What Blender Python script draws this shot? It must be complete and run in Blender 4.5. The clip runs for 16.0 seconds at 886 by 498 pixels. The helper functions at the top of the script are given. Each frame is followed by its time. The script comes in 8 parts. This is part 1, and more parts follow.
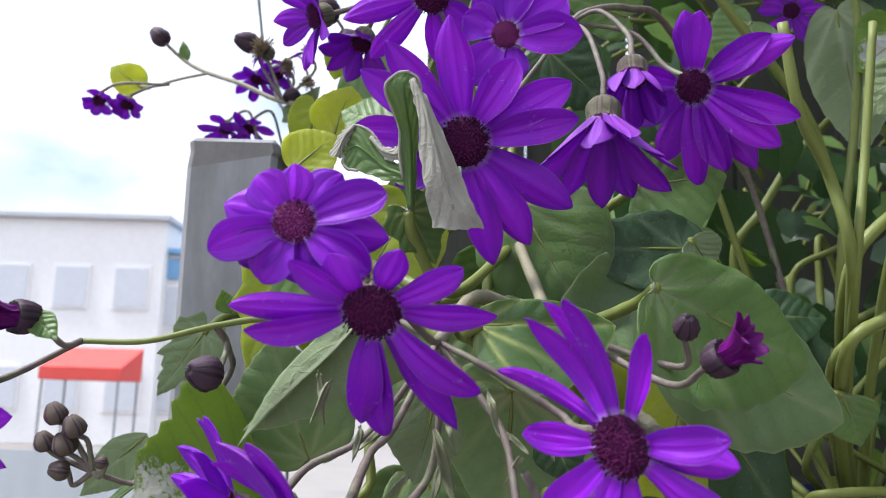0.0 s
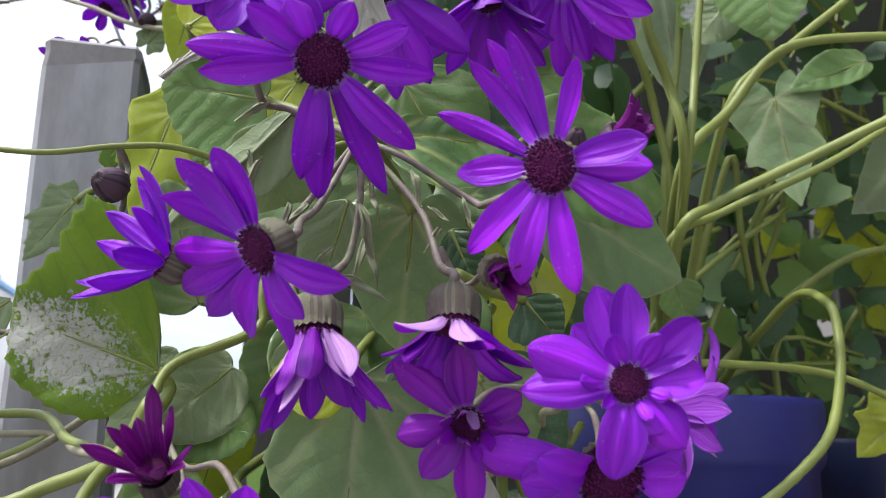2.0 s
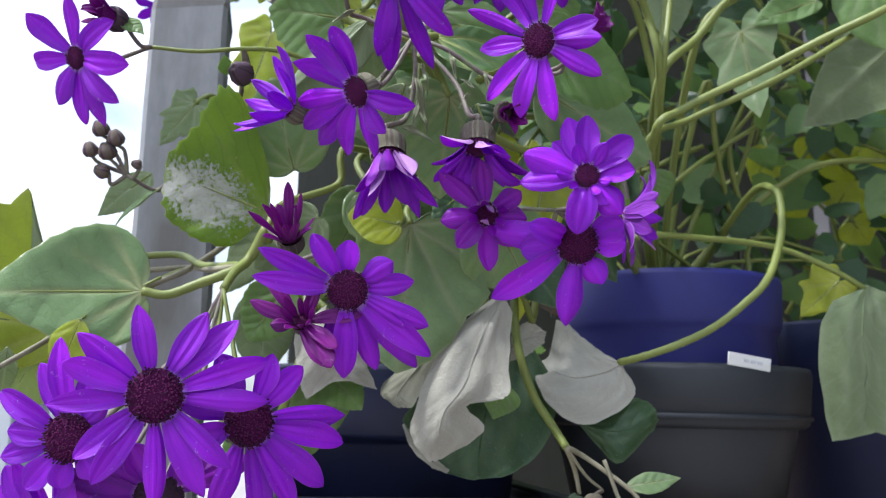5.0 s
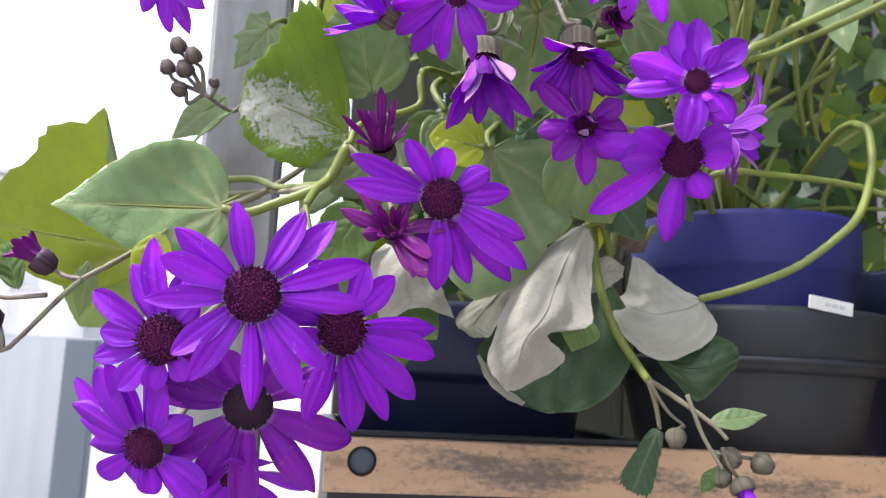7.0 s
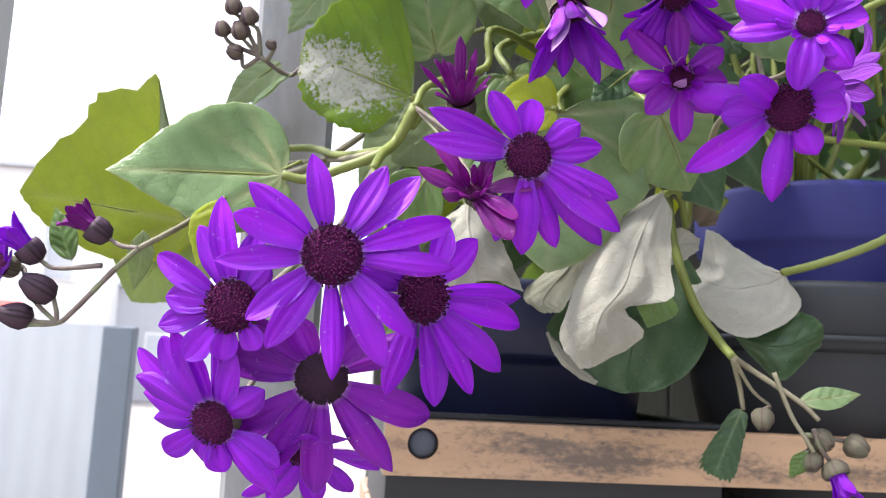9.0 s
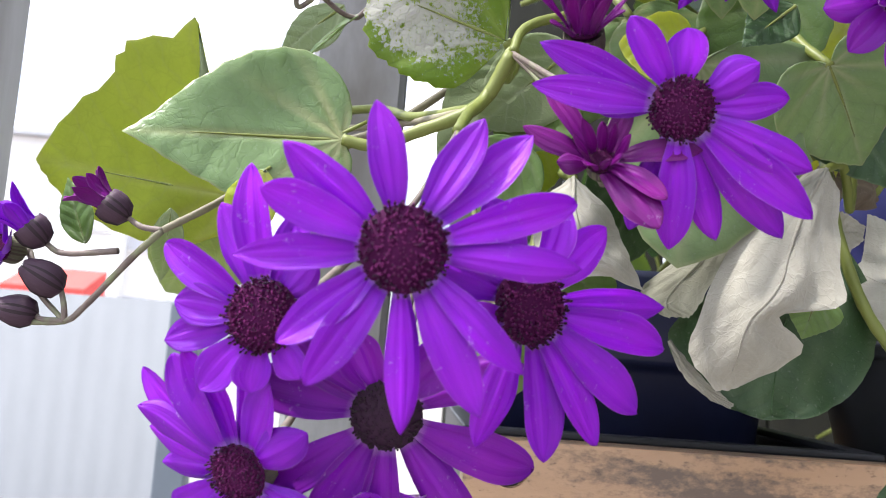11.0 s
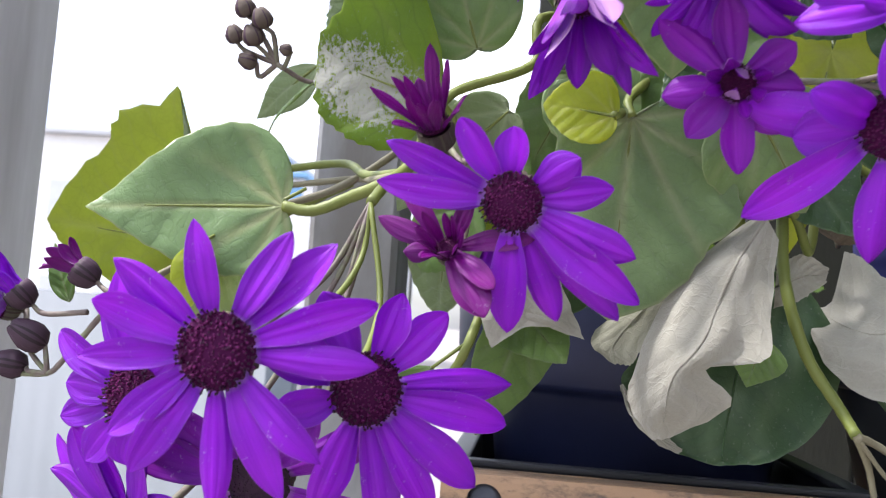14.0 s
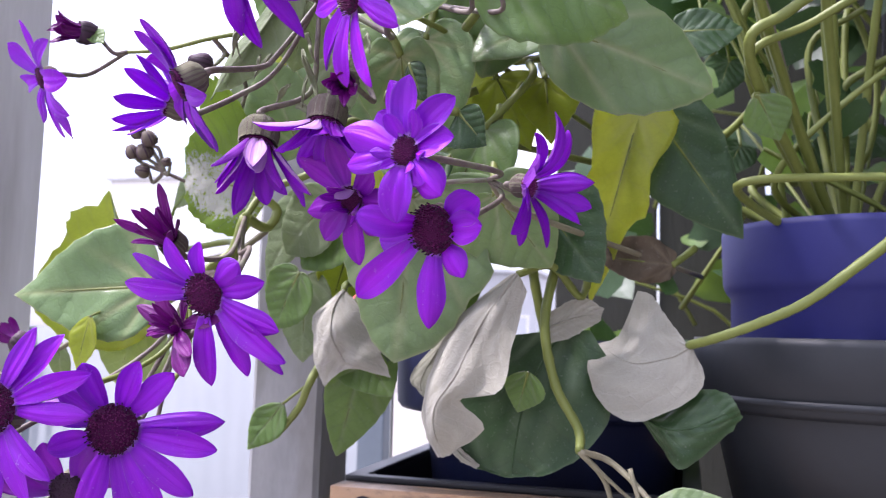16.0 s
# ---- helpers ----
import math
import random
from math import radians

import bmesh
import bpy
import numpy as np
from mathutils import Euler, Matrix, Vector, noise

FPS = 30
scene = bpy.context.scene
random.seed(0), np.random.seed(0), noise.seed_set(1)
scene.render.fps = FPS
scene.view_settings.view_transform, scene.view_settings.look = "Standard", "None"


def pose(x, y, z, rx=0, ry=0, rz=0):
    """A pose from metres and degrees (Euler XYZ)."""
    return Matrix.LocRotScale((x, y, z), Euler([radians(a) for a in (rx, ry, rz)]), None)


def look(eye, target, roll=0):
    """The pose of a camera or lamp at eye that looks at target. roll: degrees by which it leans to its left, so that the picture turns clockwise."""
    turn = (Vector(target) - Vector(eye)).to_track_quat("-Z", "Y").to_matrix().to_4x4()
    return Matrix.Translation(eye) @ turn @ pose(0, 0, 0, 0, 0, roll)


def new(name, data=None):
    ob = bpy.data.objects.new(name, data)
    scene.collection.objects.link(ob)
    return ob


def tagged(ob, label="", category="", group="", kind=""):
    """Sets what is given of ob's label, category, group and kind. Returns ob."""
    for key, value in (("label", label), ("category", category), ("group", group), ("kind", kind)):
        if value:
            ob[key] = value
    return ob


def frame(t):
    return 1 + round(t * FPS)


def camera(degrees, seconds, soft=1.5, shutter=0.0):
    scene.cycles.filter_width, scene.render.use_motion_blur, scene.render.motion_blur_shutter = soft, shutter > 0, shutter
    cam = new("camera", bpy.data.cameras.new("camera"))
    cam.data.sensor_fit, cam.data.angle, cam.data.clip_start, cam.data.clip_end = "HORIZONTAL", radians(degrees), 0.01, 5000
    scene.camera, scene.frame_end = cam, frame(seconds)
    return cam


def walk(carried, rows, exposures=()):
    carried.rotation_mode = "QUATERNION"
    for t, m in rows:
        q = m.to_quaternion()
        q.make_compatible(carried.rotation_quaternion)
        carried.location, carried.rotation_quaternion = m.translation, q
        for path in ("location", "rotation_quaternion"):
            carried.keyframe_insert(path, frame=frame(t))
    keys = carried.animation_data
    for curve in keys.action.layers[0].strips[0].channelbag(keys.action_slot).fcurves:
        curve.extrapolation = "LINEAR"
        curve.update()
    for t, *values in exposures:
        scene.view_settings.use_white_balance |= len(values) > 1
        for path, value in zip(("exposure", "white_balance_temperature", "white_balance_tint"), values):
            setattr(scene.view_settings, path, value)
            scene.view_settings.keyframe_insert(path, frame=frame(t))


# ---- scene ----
cam = camera(54.3, 16.0, soft=0.65, shutter=0.15)
METRES, EYE, TILT, LEAN, TURN = 0.62, 1.5, 10.0, -1.6, 0.0
ROWS = [
    (0.0, -0.0000, 0.0000, 0.0000, -0.00, -0.00, -0.00),
    (0.5, -0.0282, -0.0126, -0.0256, -0.18, 0.22, -0.61),
    (1.0, -0.0638, 0.0110, -0.0495, -6.21, 1.17, -1.36),
    (1.5, -0.0542, 0.0205, -0.0717, -11.15, 2.07, -1.81),
    (2.0, -0.0475, -0.0240, -0.0995, -12.91, 2.43, -1.54),
    (2.5, -0.0535, -0.0877, -0.1059, -13.68, 2.28, -1.41),
    (3.0, -0.0595, -0.1259, -0.1107, -13.41, 1.55, -1.18),
    (3.5, -0.0627, -0.1459, -0.1195, -12.75, 1.42, -1.07),
    (4.0, -0.0702, -0.1771, -0.1414, -12.21, 1.45, -1.05),
    (4.5, -0.0735, -0.1846, -0.1649, -11.95, 1.35, -1.32),
    (5.0, -0.0840, -0.1927, -0.1778, -11.07, 0.78, -1.66),
    (7.5, -0.1156, -0.1658, -0.2166, -8.15, -1.54, -2.65),
    (8.0, -0.1210, -0.1604, -0.2219, -7.58, -1.67, -2.49),
    (8.5, -0.1295, -0.1446, -0.2268, -7.43, -1.79, -2.45),
    (9.0, -0.1345, -0.1349, -0.2279, -6.93, -1.92, -2.44),
    (9.5, -0.1377, -0.1078, -0.2284, -5.51, -2.49, -2.66),
    (12.0, -0.1270, 0.0084, -0.2257, -1.42, -3.80, -3.16),
    (12.5, -0.1199, -0.0020, -0.2218, -1.43, -3.81, -3.28),
    (13.0, -0.1195, 0.0010, -0.2199, -1.22, -3.88, -3.33),
    (13.5, -0.1002, -0.0004, -0.2212, -0.31, -4.14, -3.17),
    (14.0, -0.0373, -0.0373, -0.1877, 5.93, -4.59, -1.48),
    (14.5, 0.0386, -0.0758, -0.1684, 9.59, -4.21, 0.39),
    (15.0, 0.0885, -0.0718, -0.1717, 11.34, -3.24, 1.35),
    (15.5, 0.1268, -0.1077, -0.1569, 12.80, -3.24, 2.19),
    (16.0, 0.1938, -0.1159, -0.1515, 15.51, -3.40, 2.70),
]
EXPOSURES = [(0.0, 0.68, 6050, 14), (1.0, 0.42, 6150, 15), (2.0, 0.78, 6150, 15), (3.0, 0.82, 6150, 13), (4.0, 0.68, 5950, 13), (5.2, 0.90, 5850, 14),
             (7.3, 1.22, 6250, 16), (9.7, 1.34, 6300, 16), (12.0, 1.26, 6300, 16), (13.5, 1.22, 6250, 16), (14.5, 1.06, 6100, 19), (15.3, 1.32, 5950, 24), (16.0, 1.30, 6000, 28)]
walk(cam, [(t, pose(0, 0, EYE, TILT, LEAN, TURN) @ pose(METRES * x, METRES * y, METRES * z, 90 + pitch, roll, yaw)) for t, x, y, z, yaw, pitch, roll in ROWS], EXPOSURES)

# ---- world, sun and lens ----
cam.data.dof.use_dof = True
cam.data.dof.focus_distance = 0.245
cam.data.dof.aperture_fstop = 30.0

SUN_UP, SUN_TURN = 58.0, -100.0      # degrees above the horizon; from straight ahead, minus: to the left


def make_world():
    world = bpy.data.worlds.new("sky")
    scene.world = world
    world.use_nodes = True
    nt = world.node_tree
    nt.nodes.clear()
    out = nt.nodes.new("ShaderNodeOutputWorld")
    back = nt.nodes.new("ShaderNodeBackground")
    sky = nt.nodes.new("ShaderNodeTexSky")
    sky.sky_type = "NISHITA"
    sky.sun_disc = False
    sky.sun_elevation = radians(SUN_UP)
    sky.sun_rotation = radians(SUN_TURN)
    sky.dust_density = 2.0
    # thin bright cloud over the blue
    tc = nt.nodes.new("ShaderNodeTexCoord")
    mp = nt.nodes.new("ShaderNodeMapping")
    mp.inputs["Scale"].default_value = (1.0, 1.0, 3.2)
    no = nt.nodes.new("ShaderNodeTexNoise")
    no.inputs["Scale"].default_value = 2.3
    no.inputs["Detail"].default_value = 5
    no.inputs["Distortion"].default_value = 0.4
    ramp = nt.nodes.new("ShaderNodeValToRGB")
    ramp.color_ramp.elements[0].position = 0.30
    ramp.color_ramp.elements[1].position = 0.62
    mix = nt.nodes.new("ShaderNodeMix")
    mix.data_type = "RGBA"
    # an overcast sky: the cloud is about three times brighter overhead than at the horizon
    sep = nt.nodes.new("ShaderNodeSeparateXYZ")
    grow = nt.nodes.new("ShaderNodeMapRange")
    grow.inputs["From Min"].default_value, grow.inputs["From Max"].default_value = 0.0, 1.0
    grow.inputs["To Min"].default_value, grow.inputs["To Max"].default_value = 3.9, 19.0
    cloud = nt.nodes.new("ShaderNodeVectorMath")
    cloud.operation = "SCALE"
    cloud.inputs[0].default_value = (0.965, 1.0, 1.05)
    nt.links.new(tc.outputs["Generated"], sep.inputs[0])
    nt.links.new(sep.outputs["Z"], grow.inputs["Value"])
    nt.links.new(grow.outputs["Result"], cloud.inputs["Scale"])
    nt.links.new(cloud.outputs[0], mix.inputs["B"])
    nt.links.new(tc.outputs["Generated"], mp.inputs["Vector"])
    nt.links.new(mp.outputs["Vector"], no.inputs["Vector"])
    nt.links.new(no.outputs["Fac"], ramp.inputs["Fac"])
    nt.links.new(ramp.outputs["Color"], mix.inputs["Factor"])
    nt.links.new(sky.outputs["Color"], mix.inputs["A"])
    nt.links.new(mix.outputs["Result"], back.inputs["Color"])
    back.inputs["Strength"].default_value = SKY
    nt.links.new(back.outputs["Background"], out.inputs["Surface"])
    lamp = bpy.data.lights.new("sun", "SUN")
    lamp.energy, lamp.angle, lamp.color = SUN, radians(5), (1.0, 0.96, 0.90)
    ob = new("sun", lamp)
    e, a = radians(SUN_UP), radians(SUN_TURN)
    way = Vector((math.sin(a) * math.cos(e), math.cos(a) * math.cos(e), math.sin(e)))
    ob.matrix_world = look(way * 20, (0, 0, 0))


SKY, SUN = 0.13, 3.3
make_world()


# ---- materials ----
class Nodes:
    """A small helper round one node material."""

    def __init__(self, name):
        self.mat = bpy.data.materials.new(name)
        self.mat.use_nodes = True
        self.t = self.mat.node_tree
        self.t.nodes.clear()
        self.out = self.n("ShaderNodeOutputMaterial")

    def n(self, kind, **values):
        node = self.t.nodes.new(kind)
        for key, value in values.items():
            node.inputs[key.replace("_", " ")].default_value = value
        return node

    def l(self, a, b):
        self.t.links.new(a, b)

    def coords(self, scale=(1, 1, 1), uv=False):
        tc = self.n("ShaderNodeTexCoord")
        mp = self.n("ShaderNodeMapping")
        mp.inputs["Scale"].default_value = scale
        self.l(tc.outputs["UV" if uv else "Object"], mp.inputs["Vector"])
        return mp.outputs["Vector"]

    def noise(self, scale, detail=4, vector=None, rough=0.55):
        no = self.n("ShaderNodeTexNoise", Scale=scale, Detail=detail, Roughness=rough)
        if vector is not None:
            self.l(vector, no.inputs["Vector"])
        return no.outputs["Fac"]

    def ramp(self, fac, stops):
        r = self.n("ShaderNodeValToRGB")
        els = r.color_ramp.elements
        while len(els) < len(stops):
            els.new(0.5)
        for el, (p, c) in zip(els, stops):
            el.position, el.color = p, (*c, 1) if len(c) == 3 else c
        self.l(fac, r.inputs["Fac"])
        return r.outputs["Color"]

    def mix(self, fac, a, b, kind="MIX"):
        m = self.n("ShaderNodeMix")
        m.data_type, m.blend_type = "RGBA", kind
        for value, key in ((fac, "Factor"), (a, "A"), (b, "B")):
            if isinstance(value, (int, float)):
                m.inputs[key].default_value = value
            elif isinstance(value, tuple):
                m.inputs[key].default_value = (*value, 1)
            else:
                self.l(value, m.inputs[key])
        return m.outputs["Result"]

    def math(self, op, a, b=0.0):
        m = self.n("ShaderNodeMath")
        m.operation = op
        for i, value in enumerate((a, b)):
            if isinstance(value, (int, float)):
                m.inputs[i].default_value = value
            else:
                self.l(value, m.inputs[i])
        return m.outputs[0]

    def bump(self, height, strength, distance):
        b = self.n("ShaderNodeBump", Strength=strength, Distance=distance)
        self.l(height, b.inputs["Height"])
        return b.outputs["Normal"]

    def finish(self, colour, rough=0.5, normal=None, translucent=0.0, glow=None, metal=0.0, spec=0.5, sheen=0.0):
        p = self.n("ShaderNodeBsdfPrincipled", Roughness=rough if isinstance(rough, (int, float)) else 0.5, Metallic=metal)
        p.inputs["Specular IOR Level"].default_value = spec
        p.inputs["Sheen Weight"].default_value = sheen
        p.inputs["Sheen Roughness"].default_value = 0.6
        if not isinstance(rough, (int, float)):
            self.l(rough, p.inputs["Roughness"])
        if isinstance(colour, tuple):
            p.inputs["Base Color"].default_value = (*colour, 1)
        else:
            self.l(colour, p.inputs["Base Color"])
        if normal is not None:
            self.l(normal, p.inputs["Normal"])
        last = p.outputs[0]
        if translucent:
            tr = self.n("ShaderNodeBsdfTranslucent")
            through_colour = glow if glow is not None else colour
            if isinstance(through_colour, tuple):
                tr.inputs["Color"].default_value = (*through_colour, 1)
            else:
                self.l(through_colour, tr.inputs["Color"])
            ms = self.n("ShaderNodeMixShader")
            ms.inputs["Fac"].default_value = translucent
            self.l(last, ms.inputs[1])
            self.l(tr.outputs[0], ms.inputs[2])
            last = ms.outputs[0]
        self.l(last, self.out.inputs["Surface"])
        return self.mat


def petal_material(name, deep, bright, pale):
    """Petals: satin, soft long folds, a pale foot and rim, dusty scuffs. The mesh's UV runs along (x) and across (y) the petal."""
    k = Nodes(name)
    uv = k.coords((1, 1, 1), uv=True)
    sep = k.n("ShaderNodeSeparateXYZ")
    k.l(uv, sep.inputs[0])
    rnd = k.n("ShaderNodeObjectInfo").outputs["Random"]
    fine = k.noise(1.0, 3, k.coords((0.9, 30, 1), uv=True))
    broad_streak = k.ramp(k.noise(1.0, 3, k.coords((1.1, 5.0, 1), uv=True)), [(0.28, (0, 0, 0)), (0.72, (1, 1, 1))])
    edge = k.math("ABSOLUTE", k.math("SUBTRACT", sep.outputs["Y"], 0.5))
    broad = k.ramp(edge, [(0.05, (1, 1, 1)), (0.34, (0.55, 0.55, 0.55)), (0.5, (0.30, 0.30, 0.30))])
    along = k.ramp(sep.outputs["X"], [(0.0, (0.35, 0.35, 0.35)), (0.35, (1, 1, 1)), (0.75, (0.75, 0.75, 0.75)), (1.0, (0.35, 0.35, 0.35))])
    fac = k.math("MULTIPLY", k.math("ADD", k.math("MULTIPLY", broad_streak, 0.34), k.math("MULTIPLY", broad, 0.52)), k.math("ADD", k.math("MULTIPLY", along, 0.45), 0.62))
    fac = k.math("ADD", fac, k.math("MULTIPLY", k.math("SUBTRACT", fine, 0.5), 0.28))
    colour = k.mix(fac, deep, bright)
    patch = k.ramp(k.noise(60, 3, k.coords()), [(0.40, (0, 0, 0)), (0.68, (1, 1, 1))])
    colour = k.mix(k.math("MULTIPLY", patch, 0.40), colour, (bright[0] * 1.15, bright[1] * 1.2, bright[2] * 0.88))
    colour = k.mix(k.math("MULTIPLY", rnd, 0.42), colour, tuple(c * 0.8 for c in deep))
    foot = k.ramp(k.math("ADD", sep.outputs["X"], k.math("MULTIPLY", k.math("SUBTRACT", fine, 0.5), 0.07)), [(0.01, (1, 1, 1)), (0.05, (0.55,) * 3), (0.11, (0, 0, 0))])
    colour = k.mix(k.math("MULTIPLY", foot, 0.62), colour, pale)
    # a thin pale rim, broken here and there, and dusty scuffs in loose patches
    rim = k.math("MULTIPLY", k.ramp(edge, [(0.478, (0, 0, 0)), (0.497, (1, 1, 1))]), k.ramp(k.noise(110, 2, k.coords()), [(0.40, (0.15,) * 3), (0.60, (1, 1, 1))]))
    colour = k.mix(k.math("MULTIPLY", rim, 0.17), colour, pale)
    fleck = k.ramp(k.noise(620, 4, k.coords(), 0.75), [(0.60, (0, 0, 0)), (0.70, (1, 1, 1))])
    where = k.ramp(k.noise(75, 2, k.coords()), [(0.56, (0, 0, 0)), (0.68, (1, 1, 1))])
    colour = k.mix(k.math("MULTIPLY", k.math("MULTIPLY", fleck, where), 0.40), colour, (0.76, 0.60, 0.86))
    height = k.math("ADD", k.math("MULTIPLY", k.noise(1.0, 2, k.coords((0.8, 6, 1), uv=True)), 1.0), k.math("ADD", k.math("MULTIPLY", fine, 0.22), k.math("MULTIPLY", k.noise(420, 2, k.coords()), 0.10)))
    rough = k.math("ADD", 0.33, k.math("MULTIPLY", k.noise(90, 2, k.coords()), 0.22))
    return k.finish(colour, rough, k.bump(height, 0.55, 0.0011), 0.33, k.mix(0.6, colour, bright), spec=0.34)


def leaf_material(name, dark, light, vein, gloss, translucent, glow, mildew=False, pale=False):
    """Leaf faces: veins come from the mesh's 'vein' values, mildew from its 'mildew' values."""
    k = Nodes(name)
    obj = k.coords()
    big, fine = k.noise(38, 4, obj), k.noise(420, 3, obj)
    rnd = k.n("ShaderNodeObjectInfo").outputs["Random"]
    colour = k.mix(big, dark, light)
    colour = k.mix(k.math("MULTIPLY", fine, 0.3), colour, tuple(c * 1.35 for c in light))
    colour = k.mix(k.math("MULTIPLY", rnd, 0.4), colour, tuple(c * 0.72 for c in dark))
    at = k.n("ShaderNodeAttribute")
    at.attribute_name = "vein"
    # a wandering net of small veins, at two sizes
    wander = k.n("ShaderNodeTexNoise", Scale=130.0, Detail=2.0)
    k.l(obj, wander.inputs["Vector"])
    shift = k.n("ShaderNodeVectorMath")
    shift.operation = "MULTIPLY_ADD"
    k.l(wander.outputs["Color"], shift.inputs[0])
    shift.inputs[1].default_value = (0.008, 0.008, 0.008)
    k.l(obj, shift.inputs[2])
    nets = []
    for size, wide in ((120.0, 0.07), (330.0, 0.10)):
        vo = k.n("ShaderNodeTexVoronoi", Scale=size)
        vo.feature = "DISTANCE_TO_EDGE"
        k.l(shift.outputs[0], vo.inputs["Vector"])
        nets.append(k.ramp(vo.outputs["Distance"], [(0.0, (1, 1, 1)), (wide * 0.4, (0.6, 0.6, 0.6)), (wide, (0, 0, 0))]))
    net = k.math("ADD", k.math("MULTIPLY", nets[0], 0.6), k.math("MULTIPLY", nets[1], 0.4))
    colour = k.mix(k.math("MULTIPLY", net, 0.16 if pale else 0.14), colour, vein if pale else tuple(c * 0.62 for c in dark))
    dirt = k.ramp(k.noise(700, 3, obj), [(0.62, (0, 0, 0)), (0.72, (1, 1, 1))])
    colour = k.mix(k.math("MULTIPLY", dirt, 0.18), colour, (0.45, 0.46, 0.40))
    colour = k.mix(k.math("MULTIPLY", at.outputs["Fac"], 0.8), colour, vein)
    rough = gloss
    # side veins run out from the midrib towards the tip
    sep = k.n("ShaderNodeSeparateXYZ")
    k.l(k.coords((1, 1, 1), uv=True), sep.inputs[0])
    across = k.math("ABSOLUTE", sep.outputs["Y"])
    run = k.math("ADD", k.math("MULTIPLY", k.math("SUBTRACT", sep.outputs["X"], k.math("MULTIPLY", across, 0.8)), 5.5), k.math("MULTIPLY", k.noise(45, 3, obj), 1.5))
    wave = k.math("ABSOLUTE", k.math("SUBTRACT", k.math("FRACT", run), 0.5))
    side = k.ramp(wave, [(0.0, (1, 1, 1)), (0.05, (0.4, 0.4, 0.4)), (0.12, (0, 0, 0))])
    crest = k.ramp(wave, [(0.10, (0, 0, 0)), (0.45, (1, 1, 1))])
    # bulges between side veins are lightened, so lit relief sits in the colour
    colour = k.mix(k.math("MULTIPLY", crest, 0.07), colour, tuple(c * 1.5 for c in light))
    colour = k.mix(k.math("MULTIPLY", side, 0.24), colour, vein if pale or light[1] > 0.42 else tuple(c * 0.7 for c in dark))
    swell = k.math("MULTIPLY", k.ramp(wave, [(0.0, (0, 0, 0)), (0.40, (1, 1, 1))]), 0.62)
    swell = k.math("ADD", swell, k.math("MULTIPLY", net, 0.42 if pale else -0.24))
    height = k.math("ADD", swell, k.math("ADD", k.math("MULTIPLY", k.noise(150, 3, obj), 0.45), k.math("MULTIPLY", fine, 0.3)))
    if pale:
        crease = k.math("ABSOLUTE", k.math("SUBTRACT", k.noise(85, 3, obj), 0.5))
        height = k.math("ADD", height, k.math("MULTIPLY", crease, 0.8))
        felt = k.noise(1500, 2, obj)
        colour = k.mix(k.math("MULTIPLY", felt, 0.3), colour, tuple(min(1, c * 1.5) for c in light))
    if mildew:
        am = k.n("ShaderNodeAttribute")
        am.attribute_name = "mildew"
        felt = k.math("ADD", k.math("MULTIPLY", k.noise(130, 6, obj, 0.8), 0.42), k.math("MULTIPLY", k.noise(640, 5, obj, 0.8), 0.58))
        grain = k.ramp(k.math("ADD", felt, k.math("MULTIPLY", am.outputs["Fac"], 0.185)), [(0.610, (0, 0, 0)), (0.645, (1, 1, 1))])
        colour = k.mix(k.math("MULTIPLY", grain, 0.90), colour, (0.66, 0.655, 0.60))
        height = k.math("ADD", height, grain)
    lit = k.mix(k.math("MULTIPLY", net, 0.16), k.mix(big, tuple(c * 0.62 for c in glow), tuple(c * 1.12 for c in glow)), tuple(c * 0.5 for c in glow))
    lit = k.mix(k.math("MULTIPLY", side, 0.22), lit, vein)
    lit = k.mix(k.math("MULTIPLY", at.outputs["Fac"], 0.5), lit, vein)
    if mildew:
        lit = k.mix(grain, lit, tuple(c * 0.4 for c in glow))
    return k.finish(colour, rough, k.bump(height, 0.55, 0.0008), translucent, lit, spec=0.36, sheen=0.15 if pale else 0.0)


def plain_material(name, a, b, scale, rough=0.6, bump_by=0.3, depth=0.001, stretch=(1, 1, 1), metal=0.0, translucent=0.0, stain=None, spec=0.4):
    """Two tones at two scales, with fine relief."""
    k = Nodes(name)
    obj = k.coords(stretch)
    colour = k.mix(k.noise(scale, 5, obj), a, b)
    colour = k.mix(k.math("MULTIPLY", k.noise(scale * 9, 3, obj), 0.35), colour, tuple(c * 0.6 for c in a))
    if stain:
        colour = k.mix(k.ramp(k.noise(scale * 0.4, 5, obj), [(0.5, (0, 0, 0)), (0.68, (1, 1, 1))]), colour, stain)
    return k.finish(colour, rough, k.bump(k.noise(scale * 6, 4, obj), bump_by, depth), translucent, metal=metal, spec=spec)


PETAL = petal_material("petal_violet", (0.086, 0.002, 0.30), (0.48, 0.014, 0.95), (0.76, 0.60, 0.84))
PETAL_BACK = petal_material("petal_back", (0.16, 0.015, 0.36), (0.42, 0.09, 0.66), (0.80, 0.70, 0.82))
PETAL_PINK = petal_material("petal_pink_back", (0.52, 0.22, 0.62), (0.70, 0.44, 0.76), (0.85, 0.80, 0.84))
PETAL_WINE = petal_material("petal_wine_violet", (0.090, 0.003, 0.200), (0.40, 0.012, 0.68), (0.68, 0.46, 0.72))
PETAL_YOUNG = petal_material("petal_magenta", (0.095, 0.002, 0.110), (0.275, 0.006, 0.30), (0.38, 0.09, 0.40))
LEAF = leaf_material("leaf_green", (0.072, 0.150, 0.036), (0.180, 0.280, 0.092), (0.25, 0.31, 0.15), 0.40, 0.40, (0.32, 0.50, 0.05))
